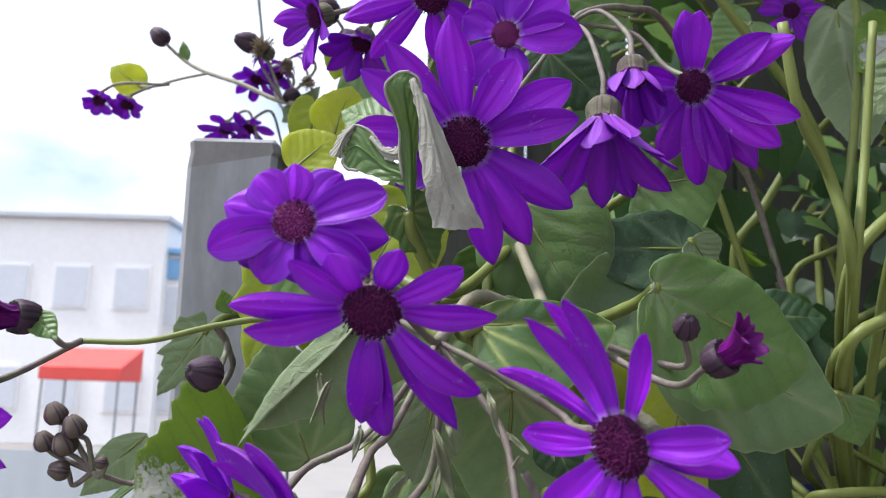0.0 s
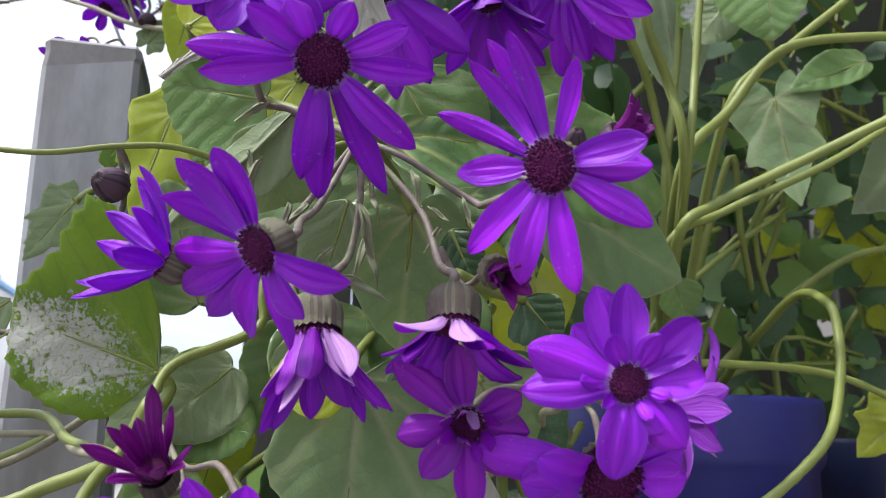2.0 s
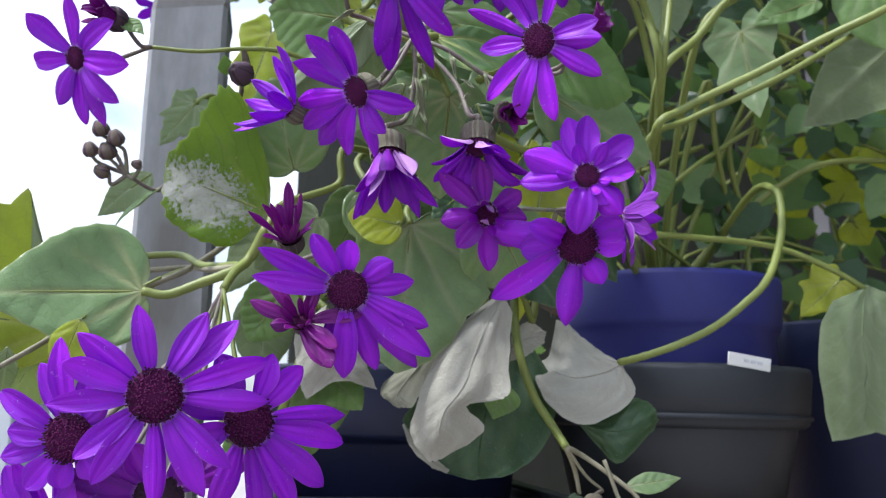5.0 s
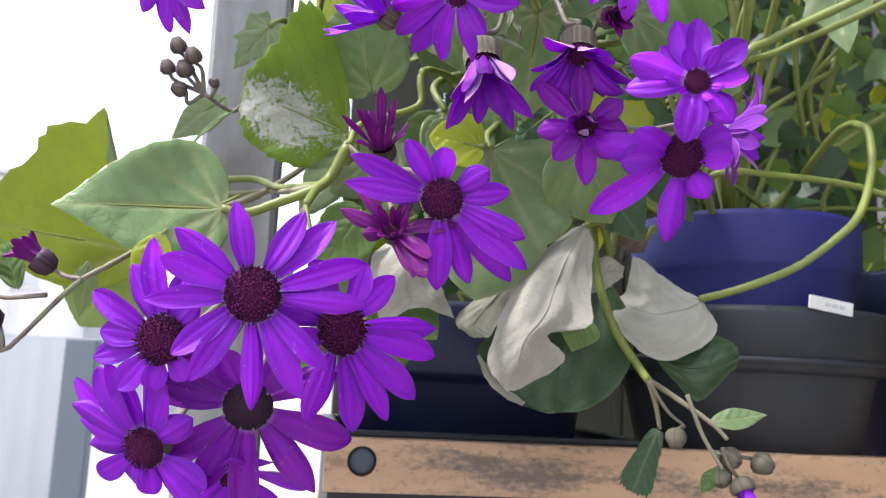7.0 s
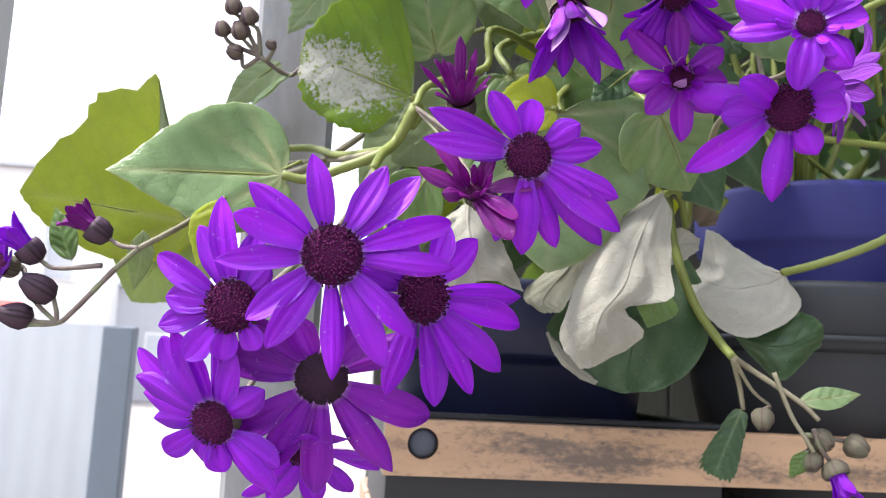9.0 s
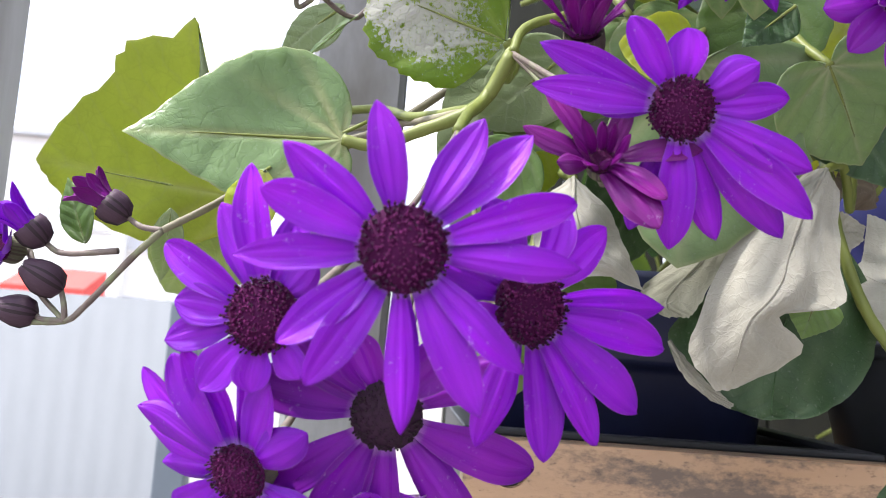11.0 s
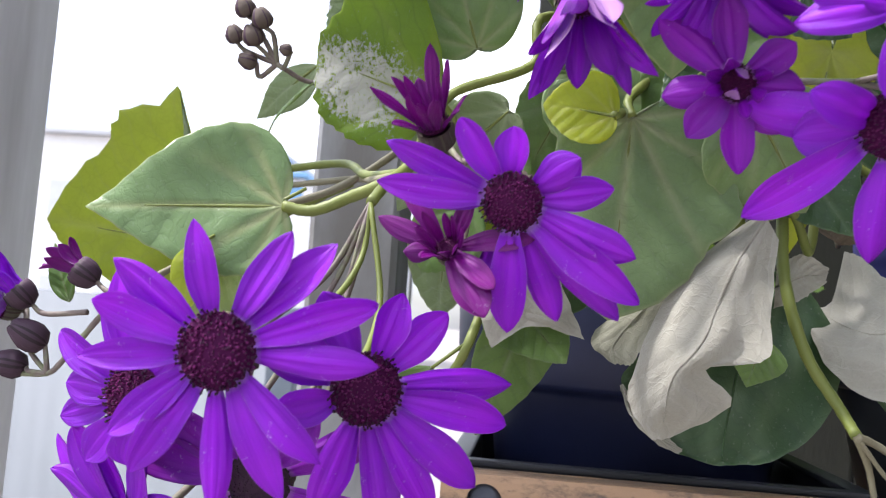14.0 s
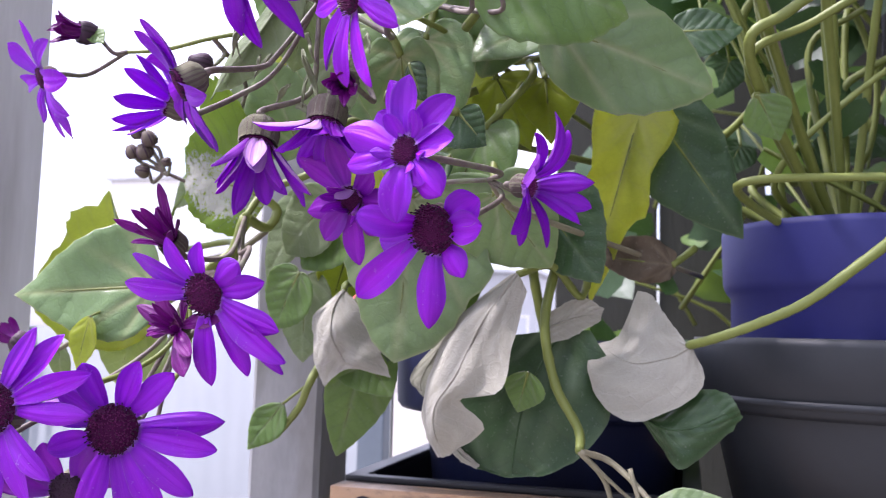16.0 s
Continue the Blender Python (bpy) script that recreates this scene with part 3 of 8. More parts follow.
def leaf(seed, base, tip, normal, half_left, half_right, shape, label, top=None, under=None, bend=0.12, cup=0.15, fold=0.0, teeth=0.010,
         ripple=0.02, petiole=(), petiole_r=0.0016, mildew=None, petiole_mat=None, name="leaf", group="leaves of the plant", twist=0.0):
    """A leaf from its foot to its tip. normal: its upper side. left and right as seen from above with the tip ahead.
    bend: how far the tip half sags; cup: how far the sides lift; fold: degrees by which the two halves close."""
    rng = random.Random(seed)
    top, under = top or LEAF, under or LEAF_BACK
    base, tip = Vector(base), Vector(tip)
    root = thing(name, base, label, "leaf", group)
    ax = tip - base
    size = ax.length
    ax.normalize()
    nz = (Vector(normal) - ax * Vector(normal).dot(ax)).normalized()
    sy = nz.cross(ax)
    count, rings = 27, 9
    both = shape if isinstance(shape, tuple) else (shape, shape)
    left = half_outline(both[0], count, teeth, rng)
    right = half_outline(both[1], count, teeth, rng)
    outline = [(x, -y * half_right / size) for x, y in right] + [(x, y * half_left / size) for x, y in reversed(left[:-1])]
    main = [math.atan2(y, x) for x, y in outline]
    vein_at = [0, 0.55, -0.6, 1.1, -1.15, 1.75, -1.8]
    verts, vein, sick, uvs = [], [], [], []
    total = len(outline)
    for i in range(rings + 1):
        # the last ring is a narrow pale rim
        s = 1.0 if i == rings else 0.978 * (i / (rings - 1)) ** 0.85
        for j, (ox, oy) in enumerate(outline):
            x, y = ox * s, oy * s
            r = math.hypot(x, y)
            near = min(abs(main[j] - a) for a in vein_at) * r
            line = math.exp(-(near / 0.020) ** 2) * (1 - 0.6 * s) if r > 0 else 1.0
            line = max(line, 0.75) if i == rings else line
            wave = ripple * (math.sin(x * 9 + seed) * math.cos(y * 8 + seed * 2) + 0.9 * math.sin(main[j] * 6 + seed) * s * s)
            z = wave * min(1, r * 3) - bend * max(0.0, x) ** 2 + cup * y * y - 0.012 * line * min(1, r * 6)
            yy = y * math.cos(radians(fold))
            zz = z + abs(y) * math.sin(abs(radians(fold))) + twist * x * y
            verts.append((ax * x + sy * yy + nz * zz) * size)
            vein.append(line)
            uvs.append((x, y))
            sick.append(0.0 if mildew is None else min(1.0, max(0.0, 1.8 * (1 - math.hypot((x - mildew[0]) / mildew[2], (y - mildew[1]) / mildew[3])))))
    # the underside, half a millimetre behind along each point's own normal
    normals = [Vector() for _ in verts]
    for i in range(1, rings):
        for j in range(total - 1):
            a, b, c, d = i * total + j, (i + 1) * total + j, (i + 1) * total + j + 1, i * total + j + 1
            fn = (verts[c] - verts[a]).cross(verts[d] - verts[b])
            for q in (a, b, c, d):
                normals[q] += fn
    for i, v in enumerate(list(verts)):
        n = normals[i].normalized() if normals[i].length > 0 else nz
        verts.append(v - n * (0.0001 if i >= rings * total else 0.0005))
    vein, sick, uvs = vein * 2, sick * 2, uvs * 2
    faces, slots = [], []
    half = (rings + 1) * total
    for i in range(rings):
        for j in range(total - 1):
            a, b, c, d = i * total + j, (i + 1) * total + j, (i + 1) * total + j + 1, i * total + j + 1
            if i == 0:
                faces.append((a, b, c))
                faces.append((half + c, half + b, half + a))
            else:
                faces.append((a, b, c, d))
                faces.append((half + d, half + c, half + b, half + a))
            slots.extend((0, 1))
    part("blade", mesh_from("blade", verts, faces, [top, under], slots, True, uvs, {"vein": vein, "mildew": sick}), root)
    rib = [(ax * x + nz * (-bend * x * x - 0.016 * (1 - x))) * size for x in (0.0, 0.15, 0.3, 0.5, 0.7)]
    if abs(twist) < 0.01:
        v, f = tube(rib, petiole_r * 0.5, petiole_r * 0.06, 6, 4)
        part("midrib", mesh_from("midrib", v, f, [petiole_mat or STEM]), root, "pale raised midrib")
    if petiole:
        v, f = tube([Vector((0, 0, 0)), *[Vector(q) - base for q in petiole]], petiole_r, petiole_r * 1.25, 8, 7)
        part("petiole", mesh_from("petiole", v, f, [petiole_mat or STEM]), root, "yellow-green leaf stalk")
    return root


def across(points, f):
    """The place at the share f (0 to 1) of a smooth line through the points."""
    line = spline(points, 8)
    k = min(int(f * (len(line) - 1)), len(line) - 2)
    return line[k].lerp(line[k + 1], f * (len(line) - 1) - k)


def draped_leaf(seed, guides, label, front, back=None, ripple=0.0006, veins=3, thick=0.0004, pleat=0.0, name="leaf", petiole=(), petiole_r=0.0016, rolled=None):
    """A limp or folded leaf, stretched between two to four guide lines that run from its foot to its end."""
    rng = random.Random(seed)
    n, m = 22, 13
    centre = sum((Vector(g[0]) for g in guides), Vector()) / len(guides)
    root = thing(name, centre, label, "leaf", "leaves of the plant")
    grid, vein, uvs = [], [], []
    waves = [(rng.uniform(150, 420), rng.uniform(0, 6.3), rng.uniform(150, 420)) for _ in range(3)]
    for i in range(n):
        u = i / (n - 1)
        row = [across(g, u) for g in guides]
        for j in range(m):
            v = j / (m - 1)
            p = across(row, v)
            bump_by = sum(math.sin(p.x * a + ph) * math.cos(p.z * b + ph * 2) for a, ph, b in waves)
            near = min(abs(v - (q + 1) / (veins + 1) - 0.06 * math.sin(u * 5 + q)) for q in range(veins))
            line = math.exp(-(near / 0.035) ** 2) * (1 - 0.55 * u)
            rim = 0.5 if j in (0, m - 1) or i == n - 1 else 0.0
            wobble = Vector((rng.uniform(-1, 1), 0, rng.uniform(-1, 1))) * (0.00035 if rim else 0.0)
            grid.append(p - centre + wobble + Vector((0, 1, 0)) * (bump_by * ripple - 0.0006 * line + pleat * math.sin(v * 17 + u * 2.5) * math.sin(math.pi * min(1, u * 1.2))))
            vein.append(max(line, rim))
            uvs.append((u, v - 0.5))
    quads = [(i * m + j, (i + 1) * m + j, (i + 1) * m + j + 1, i * m + j + 1) for i in range(n - 1) for j in range(m - 1)]
    if sum((grid[q[2]] - grid[q[0]]).cross(grid[q[3]] - grid[q[1]]).y for q in quads) > 0:
        quads = [tuple(reversed(q)) for q in quads]
    half = len(grid)
    verts = grid + [g + Vector((0, thick if 0 < k % m < m - 1 and 0 < k // m < n - 1 else thick * 0.2, 0)) for k, g in enumerate(grid)]
    faces = quads + [tuple(half + k for k in reversed(q)) for q in quads]
    slots = [0] * len(quads) + [1] * len(quads)
    part("blade", mesh_from("blade", verts, faces, [front, back or front], slots, True, uvs * 2, {"vein": vein * 2, "mildew": [0.0] * (half * 2)}), root)
    rib = [grid[i * m + m // 2] + centre - Vector((0, 0.0001, 0)) for i in range(0, n - 3, 2)]
    if rolled:
        edge = [i * m for i in range(3, n - 1)] + [(n - 1) * m + j for j in range(1, m - 1)] + [i * m + m - 1 for i in range(n - 2, n // 2, -1)]
        tube_part("rolled_rim", [grid[q] + centre for q in edge[::3]], 0.00045, 0.00045, rolled, root, "thin felted white rim", 7, 3)
    tube_part("midrib", rib, 0.0007, 0.0002, front, root, "raised midrib of the blade", 7, 3)
    if petiole:
        tube_part("petiole", petiole, petiole_r, petiole_r * 1.25, STEM, root, "yellow-green leaf stalk")
    return root


def bud(place, way, r, label, tipped=None, stalk=(), stalk_r=0.0008, mat=None, stalk_mat=None, long=1.0):
    """A closed bud: a ribbed egg with a folded crown; tipped: the petal material that shows at its mouth."""
    rng = random.Random(round(place[0] * 9000) + round(place[2] * 7000))
    root = thing("flower_bud", place, label, "bud", "flower buds")
    turn = frame_of(way).to_4x4()
    verts, faces, slots = [], [], []
    prof = [(0.22, -1.0), (0.75, -0.8), (1.0, -0.35), (0.98, 0.1), (0.80, 0.5), (0.52, 0.80), (0.30, 0.95), (0.12, 0.88)]
    if tipped:
        prof = [(0.22, -1.0), (0.75, -0.8), (1.0, -0.35), (1.02, 0.0), (0.96, 0.25), (0.90, 0.20)]
    sides = 28
    for i, (q, z) in enumerate(prof):
        for j in range(sides):
            t = 2 * math.pi * j / sides
            rib = 1 + (0.06 if j % 2 else -0.06) * (1 if i < 6 else 0.4) + rng.uniform(-0.03, 0.03)
            verts.append((q * rib * r * math.cos(t), q * rib * r * math.sin(t), (z * long + (0.14 if j % 2 and i > 4 else 0)) * r))
    for i in range(len(prof) - 1):
        for j in range(sides):
            k = (j + 1) % sides
            faces.append((i * sides + j, i * sides + k, (i + 1) * sides + k, (i + 1) * sides + j))
            slots.append(1 if j % 2 and (j // 2 * 7) % 5 < 2 or i > 5 and not tipped else 0)
    faces.append(tuple(reversed(range(sides))))
    faces.append(tuple((len(prof) - 1) * sides + j for j in range(sides)))
    slots += [0, 1]
    pair = mat if isinstance(mat, list) else [GREEN_BUD, CALYX_SMALL] if mat else [BUD, BUD_DARK]
    part("sepal_cup", mesh_from("sepal_cup", verts, faces, pair, slots), root, m=turn)
    if tipped:
        for i in range(9):
            me = petal_mesh(rng, 0, r * rng.uniform(1.9, 2.5) * min(long, 1.1), r * 1.0, radians(30), radians(74 + rng.uniform(-10, 10)), [tipped, tipped])
            part("petal", me, root, m=turn @ Matrix.Translation((0, 0, r * 0.05 * long)) @ Matrix.Rotation(i * 0.7 + rng.uniform(-0.2, 0.2), 4, "Z") @ Matrix.Translation((r * 0.62, 0, 0)))
    if stalk:
        back = Vector(place) - Vector(way).normalized() * r * 0.9 * long
        tube_part("stalk", [back, *stalk], stalk_r, stalk_r * 1.3, stalk_mat or STEM_PURPLE, root)
    return root


def withered_head(place, way, r, violet, stalk):
    """A spent flower: a dried cup, a loose tuft of tan bristles and a few shrivelled petals."""
    rng = random.Random(round(place[0] * 9000))
    root = thing("withered_flower", place, "withered flower head with tan fluff and shrivelled petals" if violet else "withered flower head with tan fluff", "flower", "withered flower heads")
    turn = frame_of(way).to_4x4()
    part("calyx", calyx_mesh(1.0, [CALYX_DARK, CALYX]), root, "dried brown cup", turn @ Matrix.Scale(r * 0.55, 4))
    verts, faces = [], []
    for i in range(70):
        a, lift = rng.uniform(0, 6.283), rng.uniform(0.15, 1.45)
        tip = Vector((math.cos(a) * math.cos(lift), math.sin(a) * math.cos(lift), math.sin(lift))) * r * rng.uniform(0.8, 1.25)
        foot = tip * 0.12
        v, f = tube([foot, (foot + tip) / 2 + Vector((rng.uniform(-1, 1), rng.uniform(-1, 1), 0)) * r * 0.12, tip], r * 0.035, r * 0.05, 4, 2)
        k = len(verts)
        verts += v
        faces += [tuple(q + k for q in g) for g in f]
    part("fluff", mesh_from("fluff", verts, faces, [FLUFF]), root, "tan bristles", turn)
    if violet:
        for i in range(5):
            me = petal_mesh(rng, r * 0.45, r * rng.uniform(0.9, 1.5), r * 0.42, radians(rng.uniform(-60, 60)), radians(rng.uniform(-50, 20)), [PETAL, PETAL_YOUNG], rng.uniform(-1, 1))
            part("petal", me, root, m=turn @ Matrix.Rotation(rng.uniform(2.6, 5.2), 4, "Z"))
    tube_part("stalk", [place, *stalk], 0.0008, 0.0011, STEM_DULL, root)
    return root


def stem(points, r0, r1, label="yellow-green fleshy stem of the plant", mat=None, name="stem", steps=7):
    root = thing(name, points[0], label, "stem", "stems of the plant")
    tube_part("stalk", points, r0, r1, mat or STEM, root, "", 9, steps)
    return root


# ---- the setting ----
WOOD_GREY = plain_material("weathered_grey_wood", (0.155, 0.16, 0.165), (0.38, 0.385, 0.39), 30, 0.75, 0.3, 0.0006, (1.6, 1.6, 0.5), stain=(0.14, 0.135, 0.125))
WOOD_HEAD = plain_material("weathered_dark_wood", (0.12, 0.112, 0.105), (0.27, 0.262, 0.255), 60, 0.8, 0.4, 0.0008, (1.6, 1.6, 1.0), stain=(0.08, 0.074, 0.068))
WOOD_WHITE = plain_material("pale_grey_painted_wood", (0.56, 0.57, 0.58), (0.70, 0.71, 0.72), 9, 0.6, 0.3, 0.001, (4, 4, 0.6), stain=(0.36, 0.36, 0.36))
def worn_board():
    """A varnished board worn to bare patches, with gritty dark stains along it."""
    k = Nodes("worn_brown_board")
    obj = k.coords((0.35, 1.6, 1.6))
    fine = k.noise(420, 4, k.coords((0.5, 1, 1)), 0.7)
    colour = k.mix(k.noise(30, 4, obj), (0.27, 0.155, 0.08), (0.56, 0.37, 0.22))
    grime = k.ramp(k.math("ADD", k.math("MULTIPLY", k.noise(26, 4, obj), 0.72), k.math("MULTIPLY", fine, 0.28)), [(0.50, (0, 0, 0)), (0.60, (1, 1, 1))])
    colour = k.mix(k.math("MULTIPLY", grime, 0.85), colour, (0.085, 0.065, 0.052))
    speck = k.ramp(fine, [(0.62, (0, 0, 0)), (0.70, (1, 1, 1))])
    colour = k.mix(k.math("MULTIPLY", speck, 0.5), colour, (0.10, 0.06, 0.04))
    return k.finish(colour, 0.36, k.bump(fine, 0.5, 0.0008), spec=0.5)


WOOD_BROWN = worn_board()
# the deep shade behind the plants is put into this board colour
BACKDROP_WOOD = plain_material("dark_backdrop_boards", (0.022, 0.024, 0.020), (0.045, 0.046, 0.036), 14, 0.8, 0.4, 0.002, (4, 4, 0.5))
BLUE = plain_material("blue_plastic", (0.014, 0.016, 0.120), (0.022, 0.024, 0.165), 18, 0.55, 0.15, 0.0005, stain=(0.032, 0.032, 0.13))
NAVY = plain_material("navy_plastic", (0.010, 0.014, 0.046), (0.019, 0.025, 0.070), 18, 0.45, 0.15, 0.0005, stain=(0.012, 0.013, 0.03))
GREY = plain_material("dark_grey_plastic", (0.015, 0.018, 0.022), (0.026, 0.030, 0.035), 20, 0.5, 0.2, 0.0006, stain=(0.036, 0.037, 0.038))
BLACK = plain_material("black_plastic", (0.012, 0.013, 0.016), (0.024, 0.026, 0.030), 20, 0.42, 0.2, 0.0005)
SOIL = plain_material("potting_soil", (0.018, 0.013, 0.009), (0.05, 0.036, 0.024), 120, 0.95, 0.9, 0.004)
TAG = plain_material("white_plastic_tag", (0.60, 0.60, 0.56), (0.74, 0.74, 0.70), 60, 0.5, 0.1, 0.0003)
PANEL = plain_material("galvanised_sheet", (0.190, 0.207, 0.222), (0.235, 0.252, 0.266), 3, 0.8, 0.2, 0.002, (1, 1, 0.3), stain=(0.20, 0.218, 0.234))
SLATE = plain_material("blue_grey_metal", (0.125, 0.155, 0.185), (0.165, 0.195, 0.225), 5, 0.6, 0.2, 0.002)
GROUND = plain_material("pale_concrete", (0.22, 0.202, 0.182), (0.275, 0.254, 0.230), 1.2, 0.9, 0.4, 0.01, stain=(0.19, 0.175, 0.16))
WALL_A = plain_material("white_render", (0.74, 0.73, 0.71), (0.82, 0.81, 0.79), 0.6, 0.85, 0.2, 0.01)
WALL_B = plain_material("grey_render", (0.44, 0.45, 0.47), (0.54, 0.55, 0.57), 0.6, 0.85, 0.2, 0.01)
ROOF = plain_material("blue_painted_metal", (0.16, 0.34, 0.56), (0.22, 0.42, 0.66), 0.8, 0.5, 0.2, 0.01)
RED = plain_material("red_canvas", (0.55, 0.055, 0.045), (0.68, 0.09, 0.07), 2.0, 0.7, 0.2, 0.01)
# far panes are paled, so the haze is put into the glass colour
WINDOW = plain_material("hazed_window_glass", (0.52, 0.54, 0.57), (0.62, 0.64, 0.67), 0.8, 0.25, 0.05, 0.005)
WIRE = plain_material("grey_wire", (0.16, 0.17, 0.17), (0.26, 0.27, 0.27), 90, 0.5, 0.2, 0.0003)


def box_bm(x0, x1, y0, y1, z0, z1, bevel=0.0, cuts=1):
    bm = bmesh.new()
    bmesh.ops.create_cube(bm, size=1)
    bmesh.ops.scale(bm, vec=(x1 - x0, y1 - y0, z1 - z0), verts=bm.verts)
    bmesh.ops.translate(bm, vec=((x0 + x1) / 2, (y0 + y1) / 2, (z0 + z1) / 2), verts=bm.verts)
    if bevel:
        bmesh.ops.bevel(bm, geom=bm.edges[:], offset=bevel, segments=2, affect="EDGES", profile=0.6)
    return bm


def lathe(prof, sides=64):
    """A turned shape from (radius, height) pairs."""
    verts, faces = [], []
    for r, z in prof:
        for j in range(sides):
            t = 2 * math.pi * j / sides
            verts.append((r * math.cos(t), r * math.sin(t), z))
    for i in range(len(prof) - 1):
        for j in range(sides):
            k = (j + 1) % sides
            faces.append((i * sides + j, i * sides + k, (i + 1) * sides + k, (i + 1) * sides + j))
    return verts, faces


def ground():
    bm = bmesh.new()
    bmesh.ops.create_grid(bm, x_segments=12, y_segments=12, size=900)
    return tagged(part_bm("ground", bm, [GROUND], None), "pale grey concrete ground", "ground", "", "structure")


def post(name, x0, x1, y0, y1, top, mat, head, label):
    root = thing(name, (x0, y0, 0), label, "post")
    w, d = x1 - x0, y1 - y0
    bm = bmesh.new()
    rng = random.Random(5)
    levels = [top * i / 26 for i in range(26)] + [top - 0.010, top - 0.005, top]
    rows = []
    for z in levels:
        wob = rng.uniform(-0.0006, 0.0006)
        rows.append([bm.verts.new((px + wob, py, z)) for px, py in
                     ((0.003, 0), (w - 0.003, 0), (w, 0.003), (w, d - 0.003), (w - 0.003, d), (0.003, d), (0, d - 0.003), (0, 0.003))])
    for a, b in zip(rows, rows[1:]):
        for j in range(8):
            bm.faces.new((a[j], a[(j + 1) % 8], b[(j + 1) % 8], b[j])).material_index = 1 if a[0].co.z > top - 0.0165 else 0
    for v in rows[-3]:
        v.co.z += rng.uniform(-0.006, 0.0035)
    cap = [bm.verts.new((w * (0.06 if v.co.x < w / 2 else 0.94), d * (0.06 if v.co.y < d / 2 else 0.94), top + 0.0025)) for v in rows[-1]]
    for j in range(8):
        bm.faces.new((rows[-1][j], rows[-1][(j + 1) % 8], cap[(j + 1) % 8], cap[j]))
    bm.faces.new(cap)
    bm.faces.new(list(reversed(rows[0])))
    part_bm("timber", bm, [mat, head], root)
    return root


def pot(name, place, prof, mat, label, soil_z=None, soil_r=None, ribs=()):
    root = thing(name, place, label, "pot", "plant pots")
    v, f = lathe(prof)
    part("body", mesh_from("body", v, f, [mat]), root)
    for z, r in ribs:
        v, f = lathe([(r - 0.001, z - 0.0022), (r + 0.0016, z - 0.0012), (r + 0.0016, z + 0.0012), (r - 0.001, z + 0.0022)])
        part("rim_band", mesh_from("rim_band", v, f, [mat]), root)
    if soil_z:
        v, f = lathe([(soil_r, soil_z), (soil_r * 0.6, soil_z + 0.006), (soil_r * 0.2, soil_z + 0.004), (0.001, soil_z + 0.005)], 32)
        part("soil", mesh_from("soil", v, f, [SOIL]), root, "dark potting soil")
    return root


ground()
DECK = 1.262
post("wooden_post", -0.135, -0.0885, 0.430, 0.478, 1.629, WOOD_GREY, WOOD_HEAD, "weathered grey square wooden post, free at the top")
post("painted_post", -0.325, -0.243, 0.288, 0.366, 2.6, WOOD_WHITE, WOOD_WHITE, "pale grey painted timber upright")

# the shelf: a worn front board with a bored hole, a deck behind it and legs
shelf = thing("plant_shelf", (0, 0.362, 0), "worn brown wooden shelf with a bored front board", "shelf")
B0, B1, BT = -0.052, 0.92, 1.3215
bm = bmesh.new()
HX, HZ, HR = -0.0335, 1.3105, 0.0075
ring, back_ring = [], []
for y, store in ((0.0, ring), (0.018, back_ring)):
    for j in range(24):
        t = 2 * math.pi * j / 24
        store.append(bm.verts.new((HX + HR * math.cos(t), y, HZ + HR * math.sin(t))))
corner = {}
for y in (0.0, 0.018):
    for x in (B0, 0.004, B1):
        for z in (1.2952, BT):
            corner[x, y, z] = bm.verts.new((x, y + (0.001 if z == BT and y == 0 else 0), z))
for y, store in ((0.0, ring), (0.018, back_ring)):
    c = [corner[0.004, y, BT], corner[B0, y, BT], corner[B0, y, 1.2952], corner[0.004, y, 1.2952]]
    for q in range(4):
        idx = [(3 + q * 6 + i) % 24 for i in range(7)]
        a, b = c[q], c[(q + 1) % 4]
        bm.faces.new([a] + [store[i] for i in idx] + [b] if y else list(reversed([a] + [store[i] for i in idx] + [b])))
    far = [corner[0.004, y, BT], corner[0.004, y, 1.2952], corner[B1, y, 1.2952], corner[B1, y, BT]]
    bm.faces.new(far)
for j in range(24):
    k = (j + 1) % 24
    bm.faces.new((ring[j], ring[k], back_ring[k], back_ring[j]))
for z in (1.2952, BT):
    for x0, x1 in ((B0, 0.004), (0.004, B1)):
        bm.faces.new((corner[x0, 0.0, z], corner[x1, 0.0, z], corner[x1, 0.018, z], corner[x0, 0.018, z]))
for x in (B0, B1):
    bm.faces.new((corner[x, 0.0, 1.2952], corner[x, 0.018, 1.2952], corner[x, 0.018, BT], corner[x, 0.0, BT]))
bmesh.ops.recalc_face_normals(bm, faces=bm.faces[:])
part_bm("front_board", bm, [WOOD_BROWN], shelf, "worn brown board with a round hole")
PLUG = plain_material("slate_plug", (0.05, 0.062, 0.085), (0.085, 0.10, 0.13), 90, 0.35, 0.2, 0.0005)
part("plug", mesh_from("plug", *lathe([(0.0001, 0.0), (0.0055, 0.0006), (0.0074, -0.0012), (0.0074, -0.006)], 24), [PLUG]), shelf, "slate-blue plug sunk in the hole", Matrix.Translation((HX, 0.0035, HZ)) @ Matrix.Rotation(radians(90), 4, "X"))
for i in range(3):
    part_bm("deck_board", box_bm(B0, B1, 0.019 + i * 0.085, 0.100 + i * 0.085, DECK - 0.018, DECK, 0.002), [WOOD_BROWN], shelf)
for x in (B0 + 0.02, 0.86):
    for y in (0.06, 0.22):
        part_bm("leg", box_bm(x, x + 0.045, y, y + 0.045, 0, DECK - 0.019, 0.002), [WOOD_GREY], shelf)

